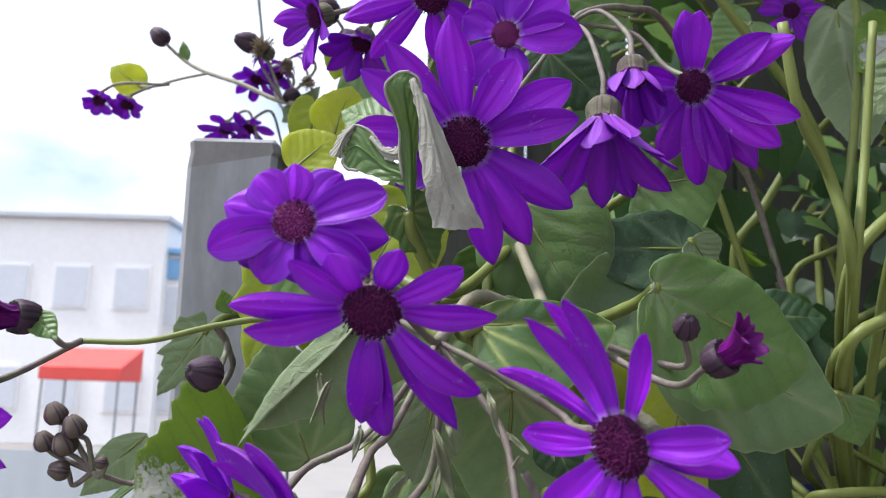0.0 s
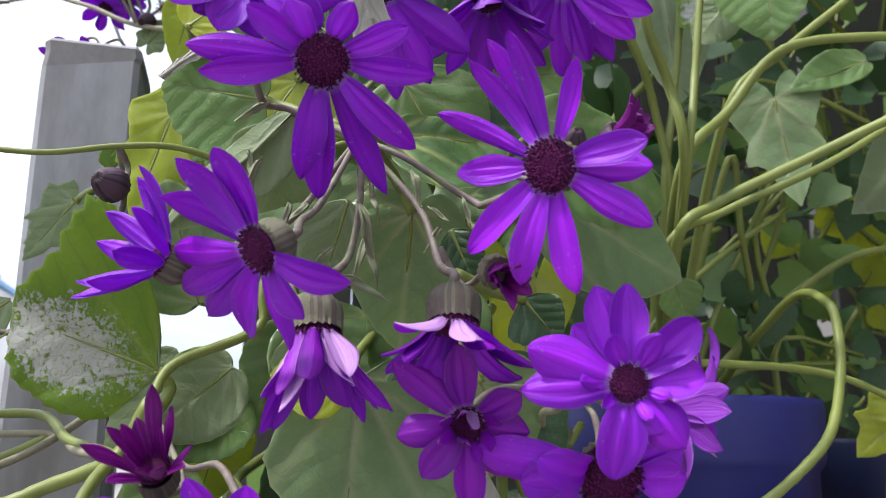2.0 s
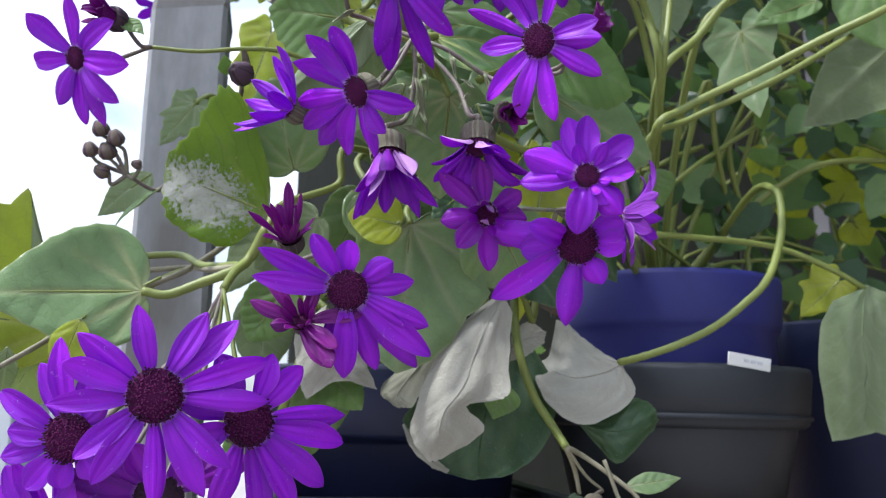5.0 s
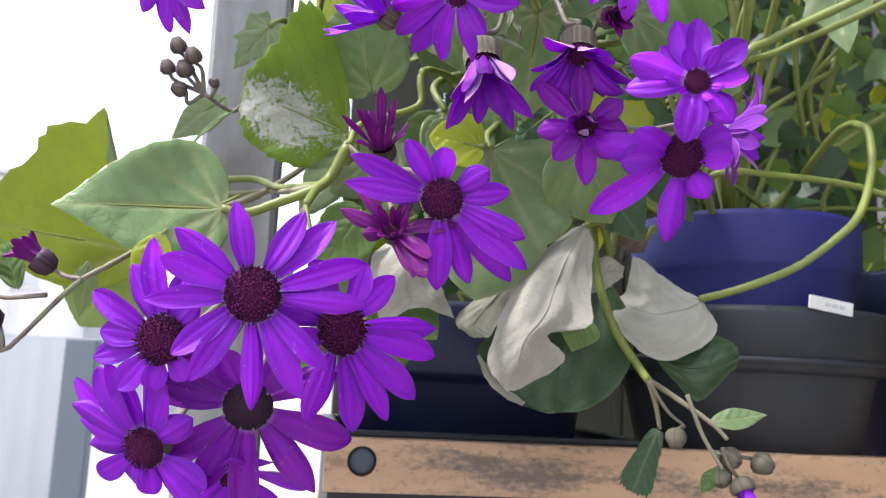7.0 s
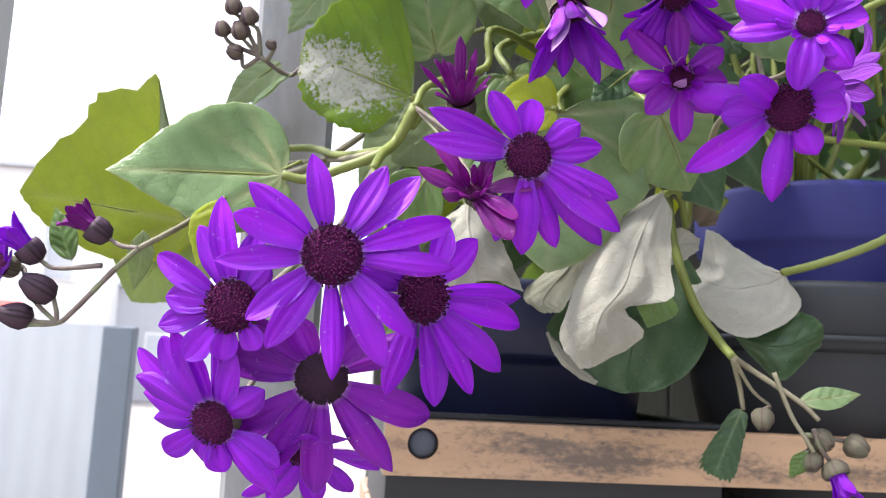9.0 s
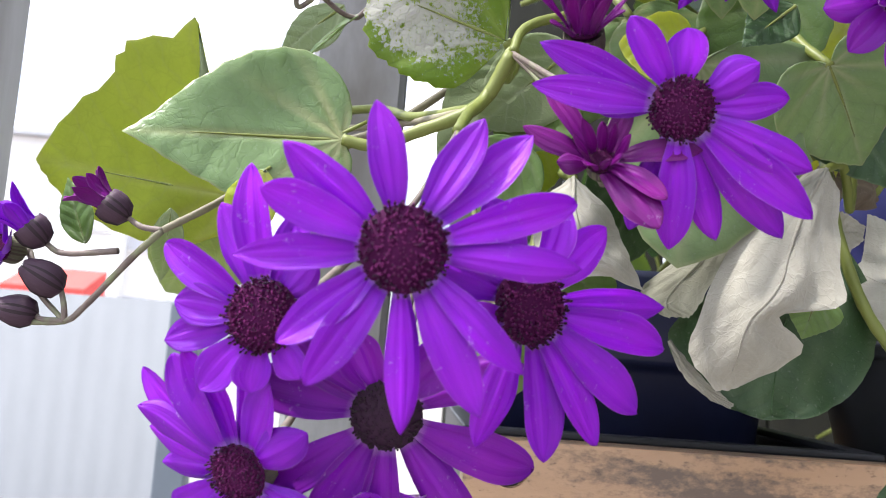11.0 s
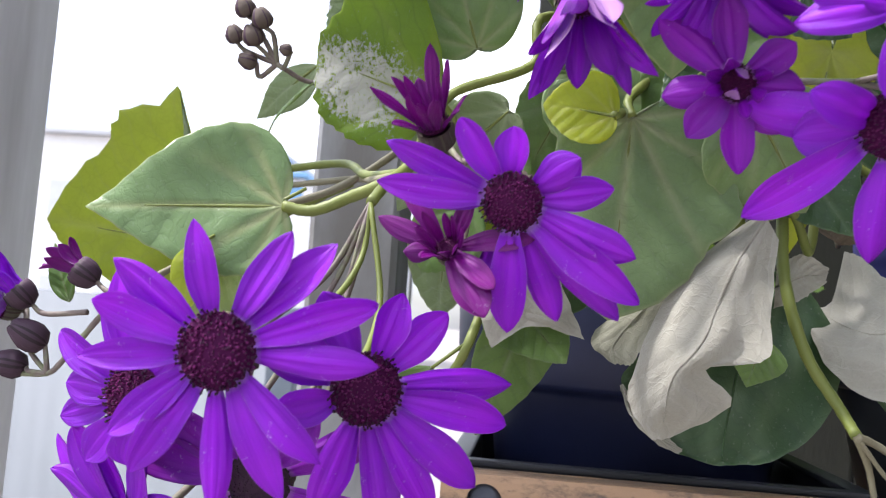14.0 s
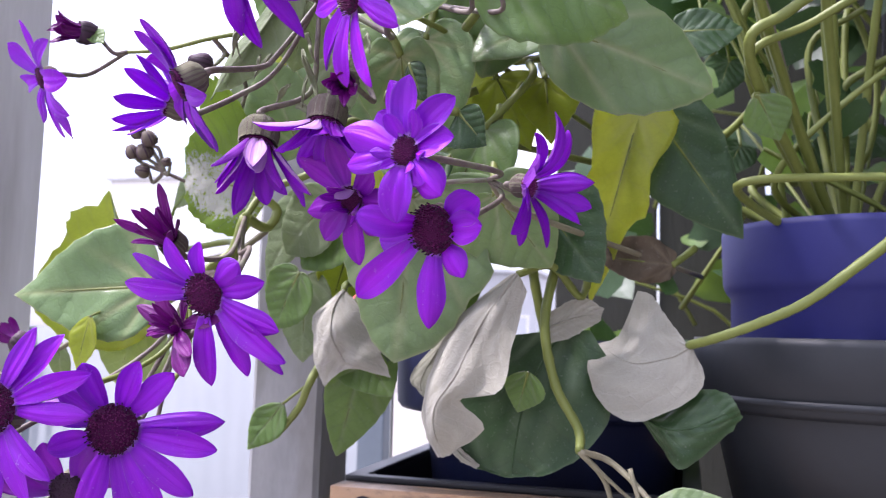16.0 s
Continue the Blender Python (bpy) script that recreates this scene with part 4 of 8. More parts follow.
# pots
GX, GY = 0.212, 0.440
pot("outer_pot", (GX, GY, DECK), [(0.001, 0.0), (0.052, 0.0), (0.056, 0.004), (0.0665, 0.098), (0.0690, 0.102), (0.0800, 0.1035), (0.0835, 0.106), (0.0865, 0.136),
                                  (0.0855, 0.140), (0.0805, 0.140), (0.0780, 0.110), (0.056, 0.008), (0.001, 0.006)], GREY,
    "dark grey plastic outer pot with a broad rim", ribs=((0.110, 0.0840),))
outer = bpy.context.scene.objects["outer_pot"]
for i in range(22):
    a = 2 * math.pi * i / 22 + 0.1
    bm = box_bm(-0.0052, 0.0052, -0.0004, 0.0010, 0.004, 0.098, 0.0003)
    part_bm("rib", bm, [GREY], outer, "", Matrix.Rotation(a, 4, "Z") @ pose(0, -0.0562, 0, 6.1, 0, 0))
pot("flower_pot", (GX, GY, DECK + 0.008), [(0.001, 0.0), (0.050, 0.0), (0.054, 0.004), (0.0655, 0.128), (0.0665, 0.132), (0.0665, 0.153), (0.0690, 0.156), (0.0705, 0.160), (0.0712, 0.186),
                                   (0.0705, 0.1895), (0.0675, 0.1895), (0.0655, 0.160), (0.052, 0.010), (0.001, 0.008)], BLUE,
    "blue plastic flower pot with a stepped rim", 0.174, 0.066)
navy = pot("flower_pot", (0.040, 0.495, DECK + 0.0045), [(0.001, 0.0), (0.056, 0.0), (0.060, 0.004), (0.0690, 0.084), (0.0705, 0.087), (0.0830, 0.088), (0.0850, 0.091), (0.0865, 0.128), (0.0855, 0.132), (0.0815, 0.132), (0.0790, 0.100), (0.0665, 0.086), (0.058, 0.010), (0.001, 0.008)],
           NAVY, "navy blue oval plastic pot with wide rim in a tray", 0.112, 0.077)
navy.scale.x = 1.15
pot("flower_pot", (0.392, 0.490, DECK), [(0.001, 0.0), (0.060, 0.0), (0.064, 0.004), (0.0800, 0.140), (0.0840, 0.144), (0.0855, 0.176), (0.0845, 0.179), (0.0800, 0.179), (0.0770, 0.142), (0.062, 0.010), (0.001, 0.008)],
    NAVY, "dark navy plastic flower pot in the shade", 0.165, 0.078)
# a long black tray under the navy pot, its end open to view beside the board
tray = thing("plant_tray", (-0.049, 0.384, DECK), "shallow black plastic plant tray behind the front board", "tray")
TW, TD, TH = 0.176, 0.190, 0.0625
for px, py, w, d in ((0, 0, TW, 0.004), (0, TD - 0.004, TW, 0.004), (0, 0.0045, 0.004, TD - 0.009), (TW - 0.004, 0.0045, 0.004, TD - 0.009)):
    part_bm("side", box_bm(px, px + w, py, py + d, 0, TH - 0.004, 0.001), [BLACK], tray)
    part_bm("rim", box_bm(px - 0.003, px + w + 0.003, py - 0.002, py + d + 0.002, TH - 0.0035, TH, 0.0012), [BLACK], tray)
part_bm("base", box_bm(0.0045, TW - 0.0045, 0.0045, TD - 0.0045, 0.0, 0.004, 0.0005), [BLACK], tray)
tag = thing("plant_tag", (GX + 0.0065, GY - 0.0850, 1.4025), "white plastic plant tag with unreadable grey print on the pot rim", "label")
bm = box_bm(-0.014, 0.014, -0.0012, 0.0, -0.003, 0.0045, 0.0006)
part_bm("card", bm, [TAG], tag, m=pose(0, 0, 0, 0, 7, 5))
for i in range(3):
    part_bm("print_bar", box_bm(-0.004 + i * 0.0045, -0.001 + i * 0.0045, -0.0018, -0.0013, 0.0000, 0.0016), [WALL_B], tag, "", pose(0, 0, 0, 0, 7, 5))

# sheet-metal panel fence behind, in bays between blue-grey uprights
UP = -0.445
fence = thing("sheet_fence", (0, 1.5, 0), "pale corrugated sheet-metal fence with grey uprights", "fence", "", "structure")
for x0, x1 in ((-3.4, -1.30), (-1.22, UP - 0.025)):
    verts, faces = [], []
    n = int((x1 - x0) / 0.004)
    for i in range(n + 1):
        x = x0 + (x1 - x0) * i / n
        y = 0.00035 * math.sin(x * 2 * math.pi / 0.036)
        verts += [(x, y, 0.06), (x, y, 1.397), (x, y + 0.0015, 1.397), (x, y + 0.0015, 0.06)]
    for i in range(n):
        for j in range(4):
            faces.append((i * 4 + j, (i + 1) * 4 + j, (i + 1) * 4 + (j + 1) % 4, i * 4 + (j + 1) % 4))
    part("sheet", mesh_from("sheet", verts, faces, [PANEL]), fence)
for x in (-1.26, UP):
    part_bm("upright", box_bm(x - 0.026, x + 0.026, -0.02, 0.02, 0, 1.397, 0.003), [SLATE], fence, "blue-grey metal upright")
part_bm("top_rail", box_bm(-3.4, UP + 0.026, 0.003, 0.016, 1.380, 1.3985, 0.002), [PANEL], fence)


def building(place, w, d, h, mat, label, storeys, bays, trim=None):
    root = thing("building", place, label, "building", "far buildings")
    part_bm("wall", box_bm(-w / 2, w / 2, 0, d, 0, h, 0.02), [mat], root)
    part_bm("roof", box_bm(-w / 2 - 0.15, w / 2 + 0.15, -0.2, d + 0.2, h + 0.01, h + 0.16, 0.02), [trim or WALL_B], root)
    if trim:
        part_bm("fascia", box_bm(-w / 2, w / 2, -0.08, -0.004, h - 0.75, h - 0.15, 0.01), [trim], root, "blue painted band")
    step = (h - 0.6) / storeys
    for s in range(storeys):
        for b in range(bays):
            x = -w / 2 + w * (b + 0.5) / bays
            z = 0.9 + s * step
            win = part_bm("window", box_bm(x - 0.55, x + 0.55, -0.05, -0.004, z, z + min(1.3, step - 0.9), 0.01), [WALL_A], root)
            part_bm("pane", box_bm(x - 0.47, x + 0.47, -0.075, -0.052, z + 0.08, z + min(1.3, step - 0.9) - 0.08), [WINDOW], win)
    return root


building((-11.8, 25, 0), 7.0, 6, 6.5, WALL_A, "white rendered town building of two storeys", 2, 4)
building((-8.05, 25.5, 0), 1.9, 6, 5.6, WALL_A, "low white building with a blue roof band", 2, 1, ROOF)
building((-19.5, 31, 0), 8.0, 6, 7.6, WALL_A, "pale town building further off", 2, 5)
building((-6.4, 29, 0), 3.2, 6, 3.6, WALL_B, "low grey rendered town building", 1, 2)
awning = thing("market_stall", (-8.35, 20, 0), "red canvas market stall roof on thin legs", "stall")
bm = box_bm(-0.95, 0.95, 0, 1.4, 1.75, 2.05, 0.02)
for vert in bm.verts:
    if vert.co.z > 1.9 and vert.co.y > 0.7:
        vert.co.z += 0.5
part_bm("canopy", bm, [RED], awning)
for x in (-0.9, 0.86):
    for y in (0.05, 1.3):
        part_bm("leg", box_bm(x, x + 0.04, y, y + 0.04, 0, 1.76), [PANEL], awning)

# boards added behind the plants, near black to stand for deep shade
dark = thing("board_backdrop", (0, 0.98, 0), "dark upright boards added as a backdrop for the shade", "fence", "", "structure")
rng = random.Random(3)
x = -0.03
first_board = None
while x < 1.16:
    w = 0.118
    me = bpy.data.meshes.new("board") if first_board is None else first_board
    if first_board is None:
        bm = box_bm(0, w, 0, 0.018, 0.0, 2.5, 0.002)
        bm.to_mesh(me)
        bm.free()
        me.materials.append(BACKDROP_WOOD)
        first_board = me
    part("board", me, dark, "", pose(x, rng.uniform(-0.002, 0.002), rng.uniform(-0.05, 0.05)))
    if 0.58 < x < 0.66:
        GAP = x + w
    x += w + (0.034 if 0.58 < x < 0.66 else rng.choice((0.002, 0.003, 0.006)))
part_bm("board", box_bm(GAP + 0.001, GAP + 0.031, 0.0, 0.016, 0.0, 1.535, 0.002), [BACKDROP_WOOD], dark, "short narrow board")
for z in (0.5, 1.15, 2.2):
    part_bm("rail", box_bm(-0.03, 1.28, 0.021, 0.06, z, z + 0.08, 0.003), [BACKDROP_WOOD], dark)
stem([(-0.205, 0.62, 2.4), (-0.150, 0.62, 1.80), (-0.112, 0.615, 1.66), (-0.105, 0.61, 1.3), (-0.10, 0.60, 0.02)], 0.0013, 0.0013, "thin grey wire strung behind the post", WIRE, "wire")


# the shaded undergrowth behind the flowers: many small leaves and thin stalks
def undergrowth(name, label, count, box, mats, sizes, seed, keep=None, stalks=0.16):
    rng = random.Random(seed)
    verts, faces, slots = [], [], []
    made = 0
    while made < count:
        c = Vector([rng.uniform(a, b) for a, b in box])
        if keep and not keep(c):
            continue
        made += 1
        size = rng.uniform(*sizes)
        n = Vector((rng.uniform(-0.7, 0.7), rng.uniform(-1.2, -0.1), rng.uniform(-0.2, 1.0))).normalized()
        a = n.orthogonal().normalized()
        a = (Matrix.Rotation(rng.uniform(0, 6.3), 3, n) @ a).normalized()
        b = n.cross(a)
        k = len(verts)
        sag = rng.uniform(0.05, 0.4)
        slot = rng.randrange(len(mats))
        rim = [(0.0, 0.0), (-0.12, 0.32), (0.10, 0.52), (0.42, 0.50), (0.74, 0.28), (1.0, 0.0), (0.74, -0.30), (0.40, -0.52), (0.08, -0.50), (-0.13, -0.30)]
        for x, y in rim + [(0.40, 0.0)]:
            x, y = x * rng.uniform(0.92, 1.08), y * rng.uniform(0.9, 1.1)
            verts.append(c + (a * (x - 0.4) + b * y + n * (0.3 * y * y - sag * x * x)) * size)
        for j in range(10):
            faces.append((k + j, k + (j + 1) % 10, k + 10))
            slots.append(slot)
        if rng.random() < stalks:
            foot = c - a * 0.4 * size
            low = foot + Vector((rng.uniform(-0.16, 0.16), rng.uniform(0, 0.05), -rng.uniform(0.02, 0.15)))
            v, f = tube([foot, (foot + low) / 2 + Vector((rng.uniform(-0.03, 0.03), 0, rng.uniform(0, 0.03))), low], 0.0013, 0.0024, 5, 3)
            k = len(verts)
            verts += v
            faces += [tuple(i + k for i in q) for q in f]
            slots += [len(mats)] * len(f)
    ob = new(name, mesh_from(name, verts, faces, [*mats, STEM], slots))
    return tagged(ob, label, "foliage", "", "stuff")


# mostly dark leaf colours, so the shade among the stalks is painted in
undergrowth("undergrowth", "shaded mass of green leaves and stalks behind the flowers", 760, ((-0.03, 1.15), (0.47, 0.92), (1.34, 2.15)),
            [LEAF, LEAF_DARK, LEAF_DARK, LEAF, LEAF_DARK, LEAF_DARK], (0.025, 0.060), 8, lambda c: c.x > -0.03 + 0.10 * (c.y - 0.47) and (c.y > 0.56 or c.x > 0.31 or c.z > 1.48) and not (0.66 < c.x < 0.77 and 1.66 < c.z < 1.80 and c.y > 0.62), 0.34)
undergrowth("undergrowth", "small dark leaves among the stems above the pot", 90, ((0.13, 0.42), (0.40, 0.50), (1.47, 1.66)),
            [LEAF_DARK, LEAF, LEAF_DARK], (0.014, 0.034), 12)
# unseen canopy, added to keep the sun off the stems below
undergrowth("undergrowth", "leaf canopy added above view to shade the stems", 170, ((0.08, 0.55), (0.40, 0.56), (1.79, 2.0)),
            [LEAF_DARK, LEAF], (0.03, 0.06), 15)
undergrowth("undergrowth", "low bright green leaves growing under the shelf", 160, ((-0.02, 0.85), (0.40, 0.62), (1.02, 1.235)),
            [LEAF_LIME, LEAF, LEAF_LIME], (0.02, 0.04), 9)

undergrowth("undergrowth", "small bright leaves sprouting behind the front board", 60, ((-0.035, 0.40), (0.388, 0.400), (1.268, 1.284)),
            [LEAF_LIME, LEAF, LEAF_LIME], (0.007, 0.013), 21)

# added wall on the right and unseen overhang above, placed to block light
BLOCKER_WALL = plain_material("light_blocker_wall", (0.15, 0.14, 0.13), (0.22, 0.21, 0.195), 5, 0.85, 0.5, 0.004, stain=(0.12, 0.115, 0.11))
BLOCKER_ROOF = plain_material("light_blocker_boards", (0.16, 0.13, 0.10), (0.23, 0.19, 0.15), 6, 0.7, 0.3, 0.002, (0.4, 5, 5))
tagged(part_bm("blocker_wall_east", box_bm(1.30, 1.50, -1.5, 1.9, 0, 3.0), [BLOCKER_WALL], None), "plain wall added on the right to block light", "wall", "", "structure")
tagged(part_bm("eaves", box_bm(0.55, 1.5, -1.5, 1.9, 3.005, 3.10), [BLOCKER_ROOF], None), "brown boarded overhang added out of view to block light", "eaves", "", "structure")


# ---- the plants ----

# upper front cluster
flower(11, (-0.0150, 0.1760, 1.5180), (-0.0358, -0.8262, -0.5622), 0.0068,
       [(178, 0.0293, 14, 0), (-172, 0.0269, 14, 0), (152, 0.0197, 14, 0), (121, 0.0150, 14, 0), (66, 0.0145, 14, 0), (27, 0.0208, 14, 0), (1, 0.0258, 14, 0), (-36, 0.0288, 30, 0), (-61, 0.0360, 14, 0), (-86, 0.0333, 14, 0), (-98, 0.0281, 14, 0)],
       "open violet daisy flower with dark eye, weathered", stalk=[(-0.0041, 0.2002, 1.5146), (-0.0016, 0.2154, 1.5145)], width=0.0072)
flower(12, (0.0330, 0.1610, 1.4930), (-0.6608, -0.7088, -0.2469), 0.0066,
       [(150, 0.0282, -30, 10, 0.0048), (120, 0.0293, -36, 14, 0.0052), (105, 0.0300, -38, 14, 0.0050), (93, 0.0295, -30, 12, 0.0056), (66, 0.0230, -26, 10, 0.0056), (7, 0.0214, 10, 0), (-10, 0.0214, 10, 0), (-39, 0.0249, 10, 0), (-82, 0.0276, 10, 0), (-109, 0.0263, 10, 0), (-145, 0.0270, 10, 0), (175, 0.0223, 10, 0)],
       "open violet daisy flower with dark eye, upper petals curled forward", stalk=[(0.0307, 0.1978, 1.4948), (0.0276, 0.2081, 1.4979), (0.0102, 0.2092, 1.5083), (-0.0016, 0.2154, 1.5145)], width=0.0068)
flower(13, (-0.0320, 0.1770, 1.5360), (0.0205, -0.9984, -0.0532), 0.0052,
       [(-162, 0.0189, 25, 0), (169, 0.0154, 22, 0), (133, 0.0131, 22, 0), (94, 0.0125, 22, 0), (50, 0.0144, 22, 0), (19, 0.0201, 22, 0), (-9, 0.0202, 22, 0), (-34, 0.0195, 22, 0), (-74, 0.0136, 25, 0), (-112, 0.0144, 25, 0), (-139, 0.0144, 22, 0)],
       "younger violet daisy flower with a pink eye", stalk=[(-0.0310, 0.1968, 1.5302), (-0.0274, 0.2135, 1.5221), (-0.0196, 0.2221, 1.5235), (-0.0016, 0.2154, 1.5145)], eye="pink", width=0.0098)
flower(14, (-0.0260, 0.1720, 1.4735), (-0.7300, -0.4600, -0.5050), 0.0056,
       [(138, 0.0275, -30, 8, 0.0092), (110, 0.0250, -34, 12, 0.0096), (84, 0.0225, -28, 10, 0.0090), (175, 0.0330, 12, 0), (-159, 0.0330, 12, 0), (-101, 0.0231, 12, 0), (-68, 0.0171, 12, 0), (-30, 0.0238, 12, 0), (-138, 0.0268, 12, 0), (-172, 0.0330, 12, 0)],
       "open violet daisy flower with dark eye facing aside", stalk=[(-0.0163, 0.2032, 1.4879), (-0.0113, 0.2062, 1.4937), (-0.0016, 0.2154, 1.5145)], width=0.0078, cup=1.1)
flower(15, (-0.0476, 0.1986, 1.4751), (-0.8749, -0.3536, 0.3309), 0.0052,
       [(13, 0.0225, -10, 44), (39, 0.0211, -10, 44), (77, 0.0232, -10, 44), (106, 0.0218, -10, 44), (144, 0.0225, -10, 44), (170, 0.0211, -10, 44), (208, 0.0232, -10, 44), (237, 0.0218, -10, 44), (275, 0.0225, -10, 44), (301, 0.0211, -10, 44), (339, 0.0232, -10, 44)],
       "half-open violet daisy flower facing aside", stalk=[(-0.0331, 0.2180, 1.4829), (-0.0183, 0.2184, 1.4916), (-0.0016, 0.2154, 1.5145)], width=0.0058, mats=[PETAL, PETAL])
flower(16, (-0.0122, 0.1958, 1.4597), (0.0541, -0.3005, -0.9522), 0.0062,
       [(q * 27.7 + 11 * ((q * 7) % 3 - 1), 0.0275 - 0.0022 * ((q * 5) % 4), 6 + 8 * (q % 3), 50 + 7 * ((q * 3) % 4)) for q in range(13)],
       "drooping violet daisy flower showing pink undersides", stalk=[(-0.0033, 0.2146, 1.4814), (-0.0007, 0.2135, 1.4984), (-0.0016, 0.2154, 1.5145)], cup=1.25, width=0.0068, pale=(0, 2, 3, 5, 7, 10), mats=[PETAL, PETAL_WINE])
flower(17, (0.0174, 0.1826, 1.4618), (-0.0450, -0.2326, -0.9715), 0.0060,
       [(q * 30 + 9 * ((q * 5) % 3 - 1), 0.0228 - 0.0018 * ((q * 7) % 4), 12 + 10 * (q % 3), 24 + 8 * ((q * 3) % 4)) for q in range(12)],
       "drooping violet daisy flower under a ribbed cup", stalk=[(0.0168, 0.1959, 1.4778), (0.0137, 0.2065, 1.4941), (-0.0016, 0.2154, 1.5145)], cup=1.2, width=0.0072, pale=(3, 4, 8), mats=[PETAL, PETAL_WINE])
bud((0.0257, 0.1775, 1.4729), (0.1796, -0.9071, -0.3807), 0.0038, "magenta bud about to open beside a flower", tipped=PETAL_YOUNG, mat=CALYX, long=1.2, stalk=[(0.0248, 0.2035, 1.4740), (0.0194, 0.2075, 1.4842)])
bud((0.0600, 0.1870, 1.5110), (0.4948, -0.7693, 0.4042), 0.0040, "magenta bud about to open on a stalk", tipped=PETAL_YOUNG, long=1.25, stalk=[(0.0543, 0.2125, 1.5057), (0.0349, 0.2404, 1.5196)])
bud((0.0601, 0.2151, 1.5200), (-0.0929, -0.8586, 0.5042), 0.0032, "small brown withered bud", long=1.2, stalk=[(0.0610, 0.2269, 1.5105), (0.0349, 0.2404, 1.5196)])

# main stem of that cluster
stem([(-0.0016, 0.2154, 1.5145), (0.0088, 0.2312, 1.5282), (0.0281, 0.2496, 1.5250), (0.0263, 0.2957, 1.5511), (0.0252, 0.3520, 1.5774), (0.0557, 0.4229, 1.5793), (0.1500, 0.4300, 1.4800)], 0.0017, 0.0022, "brown-green stem carrying the flower cluster", STEM_DULL)
leaf(18, (-0.0058, 0.2091, 1.4756), (0.0044, 0.2027, 1.4719), (0.1292, -0.9867, 0.0985), 0.0011, 0.0011, "ovate", "narrow curled green bract on a flower stalk", bend=0.45, cup=0.8, ripple=0.10, teeth=0.0, top=CALYX_PALE, under=CALYX_PALE, petiole_r=0.0003, twist=0.05, name="bract", group="bracts")
leaf(19, (-0.0022, 0.2043, 1.4940), (0.0049, 0.2024, 1.4731), (0.1133, -0.9935, 0.0104), 0.0011, 0.0011, "ovate", "narrow curled green bract on a flower stalk", bend=0.45, cup=0.8, ripple=0.10, teeth=0.0, top=CALYX_PALE, under=CALYX_PALE, petiole_r=0.0003, twist=0.05, name="bract", group="bracts")
leaf(20, (0.0101, 0.2000, 1.5028), (0.0128, 0.1964, 1.4934), (0.0551, -0.9979, -0.0336), 0.0009, 0.0009, "ovate", "narrow curled green bract on a flower stalk", bend=0.45, cup=0.8, ripple=0.10, teeth=0.0, top=CALYX_PALE, under=CALYX_PALE, petiole_r=0.0003, twist=0.05, name="bract", group="bracts")
leaf(21, (0.0233, 0.1990, 1.4958), (0.0249, 0.1950, 1.4887), (-0.0104, -0.9999, 0.0023), 0.0009, 0.0009, "ovate", "narrow curled green bract on a flower stalk", bend=0.45, cup=0.8, ripple=0.10, teeth=0.0, top=CALYX_PALE, under=CALYX_PALE, petiole_r=0.0003, twist=0.05, name="bract", group="bracts")
leaf(22, (-0.0266, 0.2068, 1.5043), (-0.0298, 0.2043, 1.4947), (0.2285, -0.9729, -0.0366), 0.0009, 0.0009, "ovate", "narrow curled green bract on a flower stalk", bend=0.45, cup=0.8, ripple=0.10, teeth=0.0, top=CALYX_PALE, under=CALYX_PALE, petiole_r=0.0003, twist=0.05, name="bract", group="bracts")
leaf(23, (0.0184, 0.2016, 1.4884), (0.0150, 0.1983, 1.4828), (0.0142, -0.9991, 0.0390), 0.0007, 0.0007, "ovate", "narrow curled green bract on a flower stalk", bend=0.45, cup=0.8, ripple=0.10, teeth=0.0, top=CALYX_PALE, under=CALYX_PALE, petiole_r=0.0003, twist=0.05, name="bract", group="bracts")
leaf(24, (-0.0298, 0.2071, 1.5060), (-0.0271, 0.2036, 1.4957), (0.2429, -0.9690, -0.0440), 0.0007, 0.0007, "ovate", "narrow curled green bract on a flower stalk", bend=0.45, cup=0.8, ripple=0.10, teeth=0.0, top=CALYX_PALE, under=CALYX_PALE, petiole_r=0.0003, twist=0.05, name="bract", group="bracts")
leaf(25, (-0.0192, 0.2077, 1.4938), (-0.0201, 0.2043, 1.4864), (0.1929, -0.9811, 0.0122), 0.0007, 0.0007, "ovate", "narrow curled green bract on a flower stalk", bend=0.45, cup=0.8, ripple=0.10, teeth=0.0, top=CALYX_PALE, under=CALYX_PALE, petiole_r=0.0003, twist=0.05, name="bract", group="bracts")
leaf(26, (-0.0004, 0.2059, 1.4855), (-0.0020, 0.2033, 1.4750), (0.1042, -0.9932, 0.0517), 0.0008, 0.0008, "ovate", "narrow curled green bract on a flower stalk", bend=0.45, cup=0.8, ripple=0.10, teeth=0.0, top=CALYX_PALE, under=CALYX_PALE, petiole_r=0.0003, twist=0.05, name="bract", group="bracts")
leaf(27, (0.0147, 0.2012, 1.4934), (0.0184, 0.1960, 1.4900), (0.0318, -0.9994, 0.0136), 0.0007, 0.0007, "ovate", "narrow curled green bract on a flower stalk", bend=0.45, cup=0.8, ripple=0.10, teeth=0.0, top=CALYX_PALE, under=CALYX_PALE, petiole_r=0.0003, twist=0.05, name="bract", group="bracts")
leaf(28, (-0.0257, 0.2037, 1.5177), (-0.0322, 0.2009, 1.5124), (0.2274, -0.9686, -0.1003), 0.0008, 0.0008, "ovate", "narrow curled green bract on a flower stalk", bend=0.45, cup=0.8, ripple=0.10, teeth=0.0, top=CALYX_PALE, under=CALYX_PALE, petiole_r=0.0003, twist=0.05, name="bract", group="bracts")
